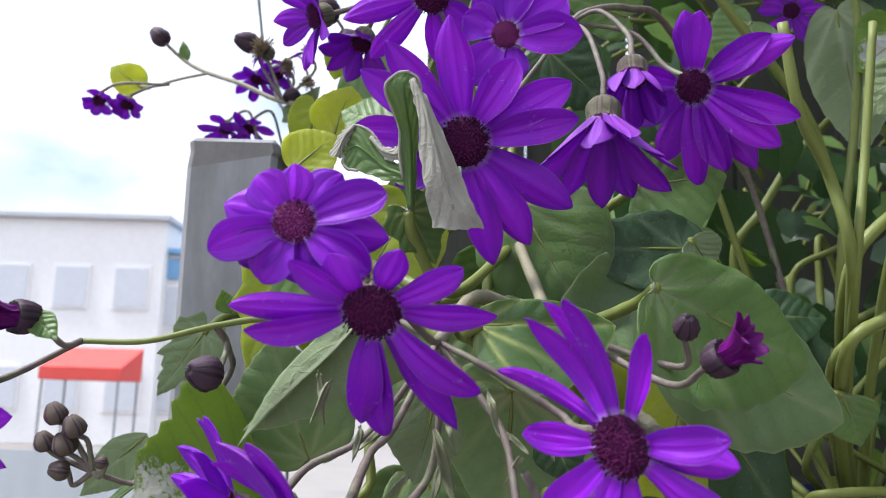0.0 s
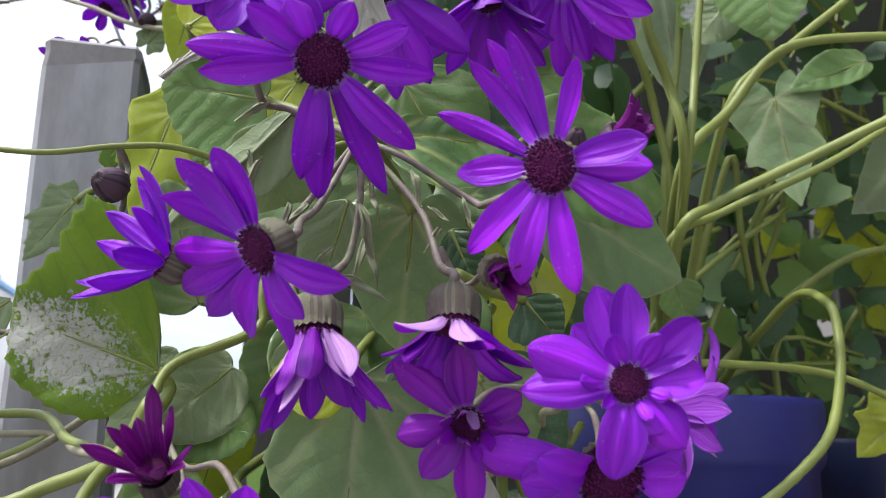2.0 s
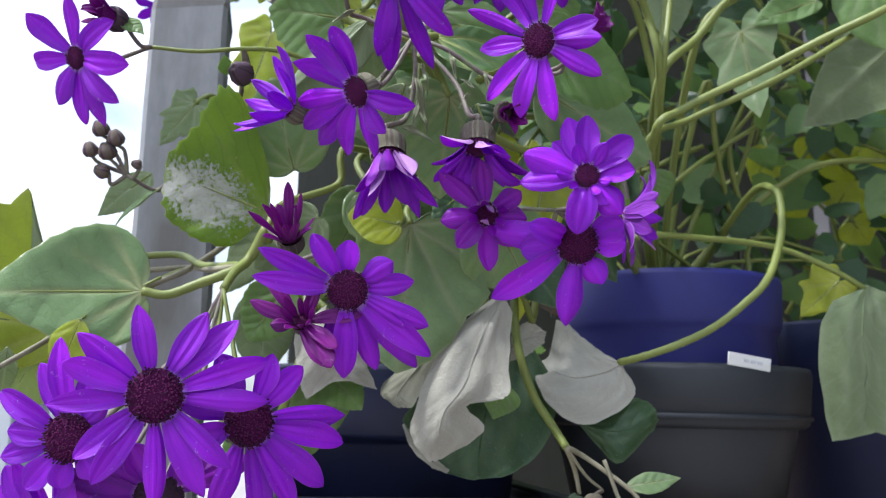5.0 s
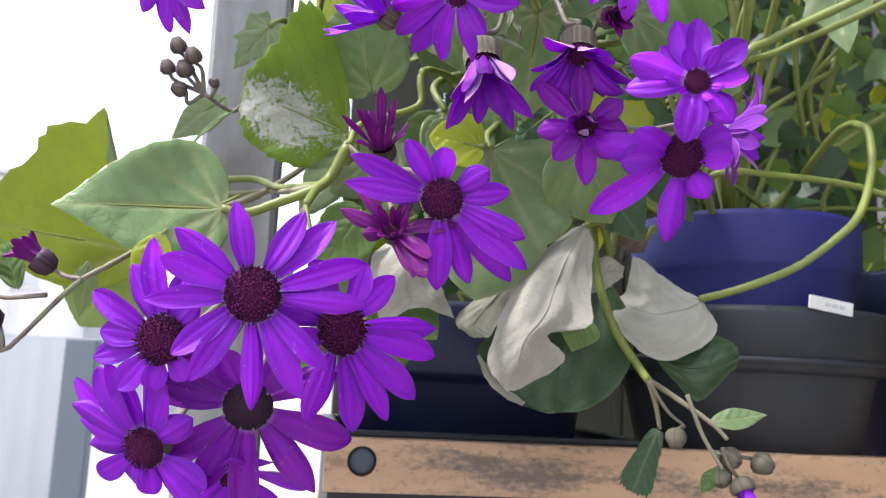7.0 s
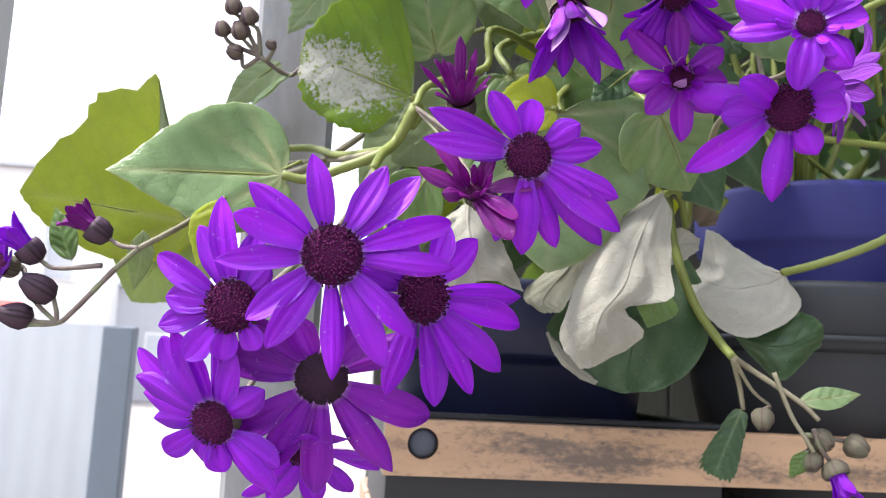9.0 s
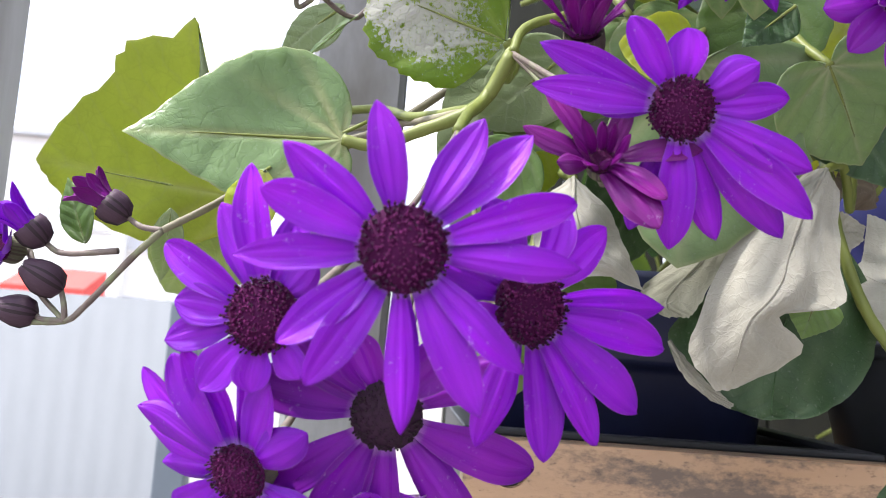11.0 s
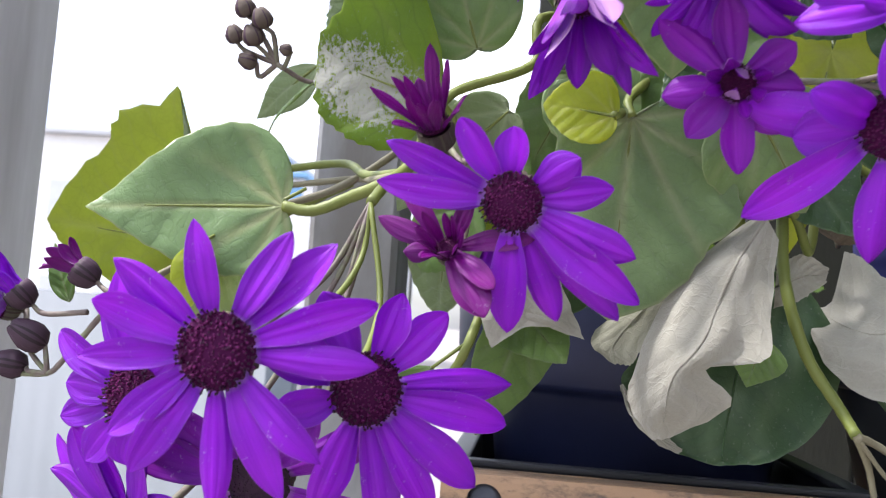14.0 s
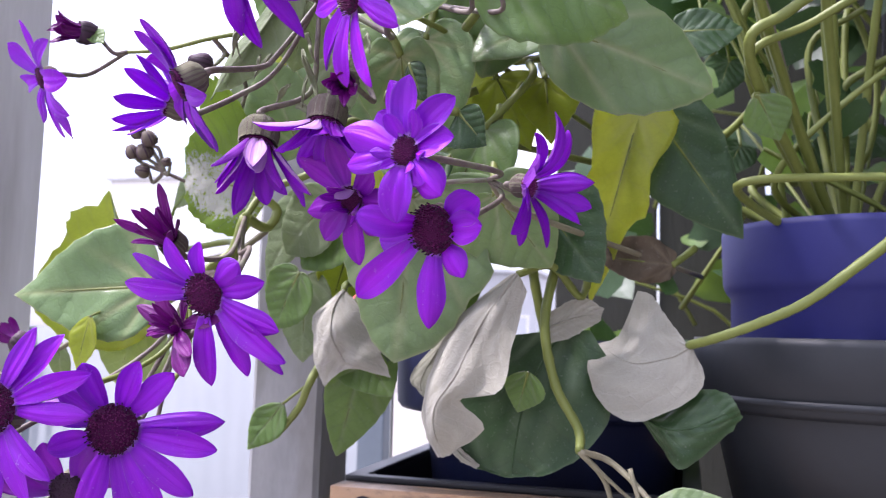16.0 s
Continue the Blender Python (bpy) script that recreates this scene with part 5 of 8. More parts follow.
leaf(29, (-0.0075, 0.2078, 1.4829), (-0.0137, 0.2053, 1.4761), (0.1376, -0.9884, 0.0640), 0.0007, 0.0007, "ovate", "narrow curled green bract on a flower stalk", bend=0.45, cup=0.8, ripple=0.10, teeth=0.0, top=CALYX_PALE, under=CALYX_PALE, petiole_r=0.0003, twist=0.05, name="bract", group="bracts")
leaf(30, (-0.0000, 0.2029, 1.4989), (0.0032, 0.1991, 1.4896), (0.1038, -0.9945, -0.0139), 0.0007, 0.0007, "ovate", "narrow curled green bract on a flower stalk", bend=0.45, cup=0.8, ripple=0.10, teeth=0.0, top=CALYX_PALE, under=CALYX_PALE, petiole_r=0.0003, twist=0.05, name="bract", group="bracts")
leaf(31, (-0.0143, 0.2068, 1.4937), (-0.0181, 0.2033, 1.4891), (0.1705, -0.9853, 0.0124), 0.0006, 0.0006, "ovate", "narrow curled green bract on a flower stalk", bend=0.45, cup=0.8, ripple=0.10, teeth=0.0, top=CALYX_PALE, under=CALYX_PALE, petiole_r=0.0003, twist=0.05, name="bract", group="bracts")

# top cluster
flower(32, (0.0040, 0.2340, 1.5720), (-0.0662, -0.9533, -0.2947), 0.0080,
       [(143, 0.0360, 8, 0), (126, 0.0355, 8, 0), (96, 0.0353, 8, 0), (61, 0.0268, 8, 0), (29, 0.0339, 8, 0), (11, 0.0324, 8, 0), (-30, 0.0359, 8, 0), (-60, 0.0349, 8, 0), (-79, 0.0360, 8, 0), (-147, 0.0233, 8, 0), (175, 0.0338, 8, 0)],
       "open violet daisy flower with dark eye among leaves", stalk=[(0.0199, 0.2865, 1.6031), (0.0448, 0.3100, 1.6439)], width=0.0108)
flower(33, (0.0824, 0.2799, 1.6081), (-0.4447, -0.7552, -0.4815), 0.0066,
       [(90, 0.0255, 10, 0), (74, 0.0250, 10, 0), (24, 0.0298, 10, 0), (15, 0.0354, 10, 0), (-23, 0.0360, 10, 0), (-44, 0.0350, 10, 0), (-65, 0.0357, 10, 0), (-76, 0.0313, 10, 0), (-100, 0.0360, 10, 0), (-122, 0.0300, 10, 0), (-156, 0.0258, 10, 0), (163, 0.0241, -12, 0)],
       "open violet daisy flower with dark eye", stalk=[(0.0795, 0.3035, 1.6240), (0.0686, 0.3107, 1.6403), (0.0448, 0.3100, 1.6439)], width=0.0106)
flower(34, (0.0499, 0.2705, 1.5915), (-0.0388, -0.1892, -0.9812), 0.0062,
       [(8, 0.0325, 6, 44), (34, 0.0306, 6, 44), (72, 0.0335, 6, 44), (101, 0.0315, 6, 44), (139, 0.0325, 6, 44), (165, 0.0306, 6, 44), (203, 0.0335, 6, 44), (232, 0.0315, 6, 44), (270, 0.0325, 6, 44), (296, 0.0306, 6, 44), (334, 0.0335, 6, 44)],
       "drooping violet daisy flower under a green cup", stalk=[(0.0503, 0.2753, 1.6099), (0.0483, 0.2919, 1.6313), (0.0448, 0.3100, 1.6439)], cup=1.1, width=0.011, pale=(6, 8))
flower(35, (0.0611, 0.2774, 1.6100), (-0.0279, -0.3109, -0.9500), 0.0060,
       [(3, 0.0200, -8, 62), (41, 0.0188, -8, 62), (92, 0.0206, -8, 62), (133, 0.0194, -8, 62), (183, 0.0200, -8, 62), (221, 0.0188, -8, 62), (272, 0.0206, -8, 62), (313, 0.0194, -8, 62)],
       "half-closed violet daisy flower behind others", stalk=[(0.0625, 0.2919, 1.6317), (0.0546, 0.3045, 1.6462), (0.0448, 0.3100, 1.6439)])
flower(36, (0.0149, 0.2307, 1.6028), (-0.1671, -0.9621, -0.2157), 0.0045,
       [(151, 0.0134, -20, 0), (-127, 0.0171, 10, 0), (-84, 0.0145, 10, 0), (-4, 0.0217, 10, 0), (32, 0.0198, 10, 0), (73, 0.0166, -20, 0), (111, 0.0151, -20, 0), (174, 0.0067, -30, 0)],
       "half-open violet daisy flower with cupped inner petals", stalk=[(0.0280, 0.2724, 1.6261), (0.0448, 0.3100, 1.6439)], width=0.0125, eye="pink")
flower(37, (-0.0069, 0.2521, 1.6252), (-0.0598, -0.7491, -0.6598), 0.0066,
       [(-168, 0.0298, 10, 0), (-139, 0.0288, 10, 0), (-88, 0.0242, 10, 0), (-36, 0.0152, 10, 0), (146, 0.0155, 10, 0), (70, 0.0197, 10, 0)],
       "open violet daisy flower with dark eye high in the plant", stalk=[(0.0091, 0.2801, 1.6396), (0.0448, 0.3100, 1.6439)])
flower(38, (-0.0524, 0.3096, 1.6433), (-0.7640, -0.4819, -0.4291), 0.0055,
       [(3, 0.0210, 10, 28), (36, 0.0197, 10, 28), (82, 0.0216, 10, 28), (118, 0.0204, 10, 28), (163, 0.0210, 10, 28), (196, 0.0197, 10, 28), (242, 0.0216, 10, 28), (278, 0.0204, 10, 28), (323, 0.0210, 10, 28)],
       "violet daisy flower turned away from view", stalk=[(-0.0363, 0.3182, 1.6525), (-0.0102, 0.3260, 1.6668), (0.0448, 0.3100, 1.6439)])
flower(39, (-0.0380, 0.3396, 1.6464), (-0.2578, -0.3913, -0.8834), 0.0055,
       [(3, 0.0200, 10, 45), (41, 0.0188, 10, 45), (92, 0.0206, 10, 45), (133, 0.0194, 10, 45), (183, 0.0200, 10, 45), (221, 0.0188, 10, 45), (272, 0.0206, 10, 45), (313, 0.0194, 10, 45)],
       "violet daisy flower turned down behind others", stalk=[(-0.0290, 0.3373, 1.6594), (-0.0010, 0.3357, 1.6695), (0.0448, 0.3100, 1.6439)])
stem([(0.0448, 0.3100, 1.6439), (0.0511, 0.3092, 1.6483), (0.0682, 0.3184, 1.6543), (0.0939, 0.3484, 1.6577), (0.1541, 0.4278, 1.6122), (0.1900, 0.4300, 1.4700)], 0.0011, 0.0018, "purple-brown arched stem of the top cluster", STEM_PURPLE)

# right cluster
flower(40, (0.0500, 0.1630, 1.4480), (-0.2996, -0.9537, -0.0245), 0.0046,
       [(-175, 0.0225, 16, 0), (162, 0.0221, 16, 0), (134, 0.0166, -10, 0), (109, 0.0216, 16, 0), (87, 0.0211, 16, 0), (44, 0.0200, 16, 0), (5, 0.0156, 16, 0), (-49, 0.0171, 16, 0), (-98, 0.0197, 20, 0), (-61, 0.0120, 16, 0), (177, 0.0110, -10, 28, 0.0046), (-19, 0.0095, -10, 40, 0.0034), (-140, 0.0095, -8, 46, 0.0030), (-63, 0.0100, -8, 44, 0.0030), (110, 0.0120, -10, 30, 0.0050), (60, 0.0130, -10, 26, 0.0056)],
       "double violet daisy flower", stalk=[(0.0662, 0.2057, 1.4501), (0.0594, 0.2225, 1.4508)], width=0.0096, pale=(11, 12))
flower(41, (0.0530, 0.1810, 1.4290), (-0.2804, -0.9288, -0.2421), 0.0082,
       [(168, 0.0304, 15, 0), (-175, 0.0198, 20, 0), (-150, 0.0355, 15, 0), (-96, 0.0291, 15, 0), (-60, 0.0167, 20, 0), (0, 0.0166, 15, 0), (29, 0.0175, 15, 0), (156, 0.0235, 55, 40, 0.0085)],
       "open violet daisy flower with dark eye with a curled pale petal", stalk=[(0.0648, 0.2177, 1.4437), (0.0594, 0.2225, 1.4508)], width=0.0106, pale=(7,))
flower(42, (0.0231, 0.1916, 1.4398), (-0.2086, -0.9370, -0.2803), 0.0048,
       [(142, 0.0225, -8, 8), (100, 0.0200, -12, 14), (-171, 0.0165, 10, 4), (-130, 0.0160, 8, 6), (-88, 0.0205, 10, 0), (-50, 0.0150, 8, 8), (-4, 0.0145, 10, 10), (38, 0.0150, 4, 16)] +
       [(20 + q * 45, 0.0115 + 0.0012 * (q % 3), 8, 104 if q in (1, 5) else 60 + 8 * (q % 3), 0.0034) for q in range(8)],
       "half-open violet daisy flower with rolled inner petals", stalk=[(0.0393, 0.2214, 1.4497), (0.0594, 0.2225, 1.4508)], width=0.0078, mats=[PETAL_WINE, PETAL_PINK])
flower(43, (0.0770, 0.1980, 1.4440), (0.9300, -0.3500, -0.1200), 0.0042,
       [(96, 0.0235, 50, 26), (64, 0.0225, 60, 20), (128, 0.0200, 30, 30), (12, 0.0210, 0, 52), (-14, 0.0220, 0, 50), (-40, 0.0200, 6, 46), (158, 0.0200, 0, 48), (180, 0.0205, 10, 40), (206, 0.0215, 10, 32), (-70, 0.0195, 16, 24), (-100, 0.0190, 20, 12), (232, 0.0200, 20, 8)],
       "violet daisy flower facing aside with pale petal tips", stalk=[(0.0720, 0.2100, 1.4440), (0.0594, 0.2225, 1.4508)], width=0.0066, mats=[PETAL, PETAL_BACK], pale=(3, 4, 5), eye="pink")
stem([(0.0594, 0.2225, 1.4508), (0.0623, 0.2385, 1.4455), (0.0683, 0.2687, 1.4443), (0.1300, 0.4400, 1.4350)], 0.0010, 0.0014, "purple-green stem of a flower cluster", STEM_DULL)

# lower left cluster
flower(44, (-0.0810, 0.1660, 1.3730), (0.0684, -0.9974, -0.0244), 0.0090,
       [(107, 0.0270, 9, 0), (64, 0.0281, 9, 0), (48, 0.0320, 9, 0), (20, 0.0334, 9, 0), (-1, 0.0325, 9, 0), (-39, 0.0305, 9, 0), (-60, 0.0324, 9, 0), (-89, 0.0321, 9, 0), (-121, 0.0291, 9, 0), (-140, 0.0272, 9, 0), (-173, 0.0299, 9, 0), (164, 0.0272, 9, 0), (141, 0.0283, 9, 0)],
       "open violet daisy flower with dark eye, thirteen long petals", stalk=[(-0.0757, 0.2311, 1.3841), (-0.0702, 0.2486, 1.3992), (-0.0691, 0.2510, 1.4165)], width=0.0073, stalk_mat=STEM)
flower(45, (-0.0250, 0.1900, 1.4100), (-0.1530, -0.9423, -0.2977), 0.0078,
       [(158, 0.0333, 10, 0), (173, 0.0320, 10, 0), (173, 0.0192, -25, 0), (124, 0.0222, 10, 0), (92, 0.0168, 10, 0), (33, 0.0181, 10, 0), (7, 0.0225, 10, 0), (-21, 0.0299, 10, 0), (-38, 0.0359, 10, 0), (-50, 0.0360, 10, 0), (-69, 0.0299, 10, 0), (-92, 0.0299, 10, 0), (-108, 0.0283, 10, 0)],
       "open violet daisy flower with dark eye", stalk=[(-0.0316, 0.2295, 1.4285), (-0.0419, 0.2409, 1.4287), (-0.0538, 0.2653, 1.4457)], width=0.0082)
flower(46, (-0.0550, 0.1890, 1.3660), (0.3735, -0.9276, 0.0007), 0.0092,
       [(116, 0.0237, 10, 0), (71, 0.0230, 10, 0), (43, 0.0256, 10, 0), (7, 0.0351, 10, 0), (-13, 0.0339, 10, 0), (-36, 0.0335, 10, 0), (-58, 0.0325, 10, 0), (-80, 0.0325, 10, 0), (-106, 0.0300, 10, 0), (-159, 0.0211, 10, 0), (162, 0.0246, 10, 0), (143, 0.0232, 10, 0)],
       "open violet daisy flower with dark eye behind another", stalk=[(-0.0619, 0.2393, 1.3861), (-0.0691, 0.2510, 1.4165)], width=0.0086, stalk_mat=STEM)
flower(47, (-0.1080, 0.1900, 1.3600), (-0.1864, -0.9792, -0.0805), 0.0086,
       [(150, 0.0264, 10, 0), (176, 0.0193, 10, 0), (-162, 0.0222, 10, 0), (-127, 0.0202, 10, 0), (-93, 0.0156, 10, 0), (-54, 0.0148, 10, 0), (119, 0.0252, 10, 0), (96, 0.0310, 10, 0), (74, 0.0237, 10, 0), (48, 0.0158, 10, 0)],
       "open violet daisy flower with dark eye turned to the side", stalk=[(-0.0941, 0.2342, 1.3775), (-0.0800, 0.2504, 1.3947), (-0.0691, 0.2510, 1.4165)], width=0.0083)
flower(48, (-0.0820, 0.2050, 1.3410), (0.0278, -0.9712, -0.2368), 0.0090,
       [(169, 0.0336, 10, 0), (-144, 0.0339, 10, 0), (-115, 0.0316, 10, 0), (-89, 0.0360, 10, 0), (-48, 0.0360, 10, 0), (-18, 0.0360, 10, 0), (25, 0.0318, 10, 0), (55, 0.0239, 10, 0), (117, 0.0204, 10, 0), (144, 0.0296, 10, 0)],
       "open violet daisy flower with dark eye hanging low, black eye", stalk=[(-0.0779, 0.2346, 1.3614), (-0.0719, 0.2494, 1.3951), (-0.0691, 0.2510, 1.4165)], width=0.0105, eye="black", mats=[PETAL_WINE, PETAL_BACK])
flower(49, (-0.1120, 0.2030, 1.3270), (-0.3495, -0.8850, -0.3075), 0.0074,
       [(139, 0.0322, 10, 0), (153, 0.0269, 10, 0), (-179, 0.0197, 10, 0), (-118, 0.0128, 25, 0), (-83, 0.0157, 10, 0), (-52, 0.0273, 10, 0), (-34, 0.0235, 10, 0), (32, 0.0201, 10, 0), (62, 0.0235, -14, 8), (85, 0.0280, -10, 6), (104, 0.0300, -20, 10), (122, 0.0290, 10, 0), (166, 0.0250, 20, -6), (-150, 0.0190, 20, 0)],
       "open violet daisy flower with dark eye hanging low and aside", stalk=[(-0.1014, 0.2398, 1.3452), (-0.0796, 0.2512, 1.3887), (-0.0691, 0.2510, 1.4165)], width=0.0088)
flower(50, (-0.0849, 0.2235, 1.3176), (0.1402, -0.5683, -0.8108), 0.0068,
       [(3, 0.0240, 10, 20), (32, 0.0226, 10, 20), (74, 0.0247, 10, 20), (106, 0.0233, 10, 20), (147, 0.0240, 10, 20), (176, 0.0226, 10, 20), (218, 0.0247, 10, 20), (250, 0.0233, 10, 20), (291, 0.0240, 10, 20), (320, 0.0226, 10, 20)],
       "drooping violet daisy flower under the cluster", stalk=[(-0.0827, 0.2476, 1.3462), (-0.0691, 0.2510, 1.4165)], mats=[PETAL, PETAL_PINK])
flower(51, (-0.0451, 0.1985, 1.4286), (-0.2300, -0.7800, 0.5600), 0.0042,
       [(8 + q * 27.5, 0.0165 + 0.0022 * ((q * 5) % 4 - 1.5), 6, 50 + 9 * ((q * 3) % 4)) for q in range(13)],
       "young magenta flower with narrow upright petals", stalk=[(-0.0412, 0.2310, 1.4261), (-0.0538, 0.2653, 1.4457)], mats=[PETAL_YOUNG, PETAL_YOUNG], width=0.0035, eye="dark", cup=1.3)
flower(52, (-0.0398, 0.1981, 1.3991), (-0.2300, -0.8600, 0.3600), 0.0036,
       [(11 + q * 40, 0.0125 - 0.001 * (q % 3), 10, 64 + 9 * (q % 2), 0.0027) for q in range(9)] + [(130, 0.0215, 10, 22), (160, 0.0190, 14, 16), (8, 0.0215, 12, 12), (-56, 0.0215, 12, 0, 0.0080), (-38, 0.0180, 16, 4), (60, 0.0150, 8, 30), (195, 0.0105, 10, 30)],
       "young magenta flower, inner petals still rolled", stalk=[(-0.0386, 0.2321, 1.4165), (-0.0538, 0.2653, 1.4457)], mats=[PETAL_YOUNG, PETAL_YOUNG], width=0.0056, eye="dark")
stem([(-0.0538, 0.2653, 1.4457), (-0.0605, 0.2680, 1.4323), (-0.0660, 0.2597, 1.4242), (-0.0691, 0.2510, 1.4165)], 0.0020, 0.0017)
stem([(-0.0538, 0.2653, 1.4457), (-0.0480, 0.2730, 1.4579), (-0.0238, 0.2834, 1.4710), (-0.0119, 0.2991, 1.4933), (0.1000, 0.4200, 1.4900)], 0.0015, 0.0018)

# left twig with a flower and buds
flower(53, (-0.1270, 0.2280, 1.4980), (-0.5200, -0.7665, -0.3769), 0.0048,
       [(131, 0.0260, -15, 10), (85, 0.0235, 10, 10), (25, 0.0235, 35, 0), (-10, 0.0235, 40, 0), (-48, 0.0250, 25, 0), (-75, 0.0275, 10, 0, 0.0070), (-100, 0.0250, 15, 0, 0.0075), (-128, 0.0200, 25, 0), (178, 0.0215, 30, 0)],
       "open violet daisy flower, petals curled back, on a twig", stalk=[(-0.1200, 0.2466, 1.5048), (-0.1045, 0.2496, 1.5142)], width=0.0085)
stem([(-0.1045, 0.2496, 1.5142), (-0.0863, 0.2509, 1.5148), (-0.0680, 0.2563, 1.5202), (-0.0509, 0.2626, 1.5232), (-0.0237, 0.2730, 1.5208), (0.0125, 0.2787, 1.5320), (0.0800, 0.4200, 1.5100)], 0.0008, 0.0013, "thin olive-green twig across the post", STEM)
bud((-0.1176, 0.2377, 1.5197), (-0.5699, -0.8217, -0.0060), 0.0046, "dark purple bud on a twig", long=1.5, tipped=PETAL_YOUNG, stalk=[(-0.1080, 0.2454, 1.5128), (-0.1045, 0.2496, 1.5142)])
stem([(-0.1179, 0.3011, 1.4732), (-0.1074, 0.3082, 1.4691), (-0.0999, 0.3060, 1.4731), (-0.0735, 0.2947, 1.5046), (-0.0686, 0.2762, 1.5145), (-0.0680, 0.2563, 1.5202)], 0.0009, 0.0011, "thin brown twig with buds", STEM_PURPLE)
bud((-0.1301, 0.2956, 1.4923), (-0.3000, -0.3000, 0.8000), 0.0037, "round brown-purple spent bud in a cluster", mat=[CALYX_SMALL, BUD], stalk=[(-0.1264, 0.2990, 1.4873), (-0.1179, 0.3011, 1.4732)])
bud((-0.1232, 0.2951, 1.4882), (-0.3000, -0.3000, 0.8000), 0.0038, "round brown-purple spent bud in a cluster", mat=[CALYX_SMALL, BUD], stalk=[(-0.1194, 0.2984, 1.4832), (-0.1179, 0.3011, 1.4732)])
bud((-0.1265, 0.2969, 1.4824), (-0.3000, -0.3000, 0.8000), 0.0040, "round brown-purple spent bud in a cluster", mat=[CALYX_SMALL, BUD], stalk=[(-0.1228, 0.3002, 1.4773), (-0.1179, 0.3011, 1.4732)])
bud((-0.1341, 0.2982, 1.4829), (-0.3000, -0.3000, 0.8000), 0.0034, "round brown-purple spent bud in a cluster", mat=[CALYX_SMALL, BUD], stalk=[(-0.1303, 0.3016, 1.4779), (-0.1179, 0.3011, 1.4732)])
bud((-0.1283, 0.2989, 1.4736), (-0.7000, -0.3000, 0.1000), 0.0034, "round brown-purple spent bud in a cluster", mat=[CALYX_SMALL, BUD], stalk=[(-0.1245, 0.3023, 1.4685), (-0.1179, 0.3011, 1.4732)])
bud((-0.1133, 0.2953, 1.4769), (-0.7000, -0.3000, 0.1000), 0.0022, "round brown-purple spent bud in a cluster", mat=[CALYX_SMALL, BUD], stalk=[(-0.1149, 0.2998, 1.4717), (-0.1179, 0.3011, 1.4732)])
bud((-0.0680, 0.2480, 1.5060), (-0.5000, -0.6000, 0.1000), 0.0050, "withered brown bud in front of the post", stalk=[(-0.0657, 0.2621, 1.5152), (-0.0680, 0.2563, 1.5202)])
leaf(55, (-0.1036, 0.3073, 1.4700), (-0.1323, 0.3156, 1.4557), (0.0000, -0.6000, 0.8000), 0.0040, 0.0040, "ovate", "small narrow grey-green leaf on a twig", bend=0.3, petiole_r=0.0005)
leaf(56, (-0.0778, 0.3103, 1.5290), (-0.0794, 0.3039, 1.5362), (0.0000, -1.0000, 0.3000), 0.0040, 0.0040, "ovate", "small bract leaf on a twig", petiole_r=0.0004, under=LEAF_BACK)
leaf(57, (-0.1151, 0.2399, 1.5214), (-0.1053, 0.2341, 1.5141), (0.2000, -1.0000, 0.3000), 0.0040, 0.0040, "ovate", "small green leaf beside a bud", petiole_r=0.0004)

# low left buds
stem([(-0.1526, 0.2688, 1.3842), (-0.1619, 0.2732, 1.3757), (-0.1760, 0.2791, 1.3606), (-0.1820, 0.2805, 1.3557), (-0.1952, 0.2843, 1.3545)], 0.0011, 0.0009, "thin brown twig carrying buds", STEM_PURPLE)
stem([(-0.1526, 0.2688, 1.3842), (-0.1387, 0.2826, 1.3970), (-0.1209, 0.3029, 1.4172), (-0.0918, 0.3175, 1.4327), (-0.0578, 0.3295, 1.4624)], 0.0011, 0.0016, "thin brown twig carrying buds", STEM_DULL)
bud((-0.1701, 0.2739, 1.3912), (-0.8000, -0.2000, 0.5000), 0.0048, "dark purple closed bud on a twig", long=1.4, tipped=PETAL_YOUNG, stalk=[(-0.1594, 0.2715, 1.3851), (-0.1526, 0.2688, 1.3842)])
bud((-0.1946, 0.2791, 1.3828), (-0.6000, -0.3000, 0.6000), 0.0050, "dark brown-purple closed bud", long=1.3, tipped=PETAL, stalk=[(-0.1833, 0.2777, 1.3759), (-0.1662, 0.2734, 1.3775)])
bud((-0.1895, 0.2796, 1.3683), (-0.7000, -0.3000, 0.4000), 0.0052, "dark brown-purple closed bud", long=1.3, stalk=[(-0.1823, 0.2799, 1.3599), (-0.1820, 0.2805, 1.3557)])
bud((-0.1976, 0.2831, 1.3579), (-0.8000, -0.2000, 0.1000), 0.0048, "dark brown-purple closed bud", long=1.3, stalk=[(-0.1897, 0.2824, 1.3558), (-0.1820, 0.2805, 1.3557)])
flower(58, (-0.2063, 0.2885, 1.3768), (-0.6189, -0.7834, 0.0569), 0.0050,
       [(3, 0.0160, 10, 30), (41, 0.0150, 10, 30), (92, 0.0165, 10, 30), (133, 0.0155, 10, 30), (183, 0.0160, 10, 30), (221, 0.0150, 10, 30), (272, 0.0165, 10, 30), (313, 0.0155, 10, 30)],
       "small violet flower at a twig's end", stalk=[(-0.1923, 0.2846, 1.3643), (-0.1820, 0.2805, 1.3557)], width=0.008)
leaf(59, (-0.1823, 0.2902, 1.3807), (-0.1909, 0.2882, 1.4009), (-0.3000, -0.8000, 0.2000), 0.0060, 0.0060, "ovate", "small upright grey-green leaf", petiole_r=0.0005, under=LEAF_BACK)
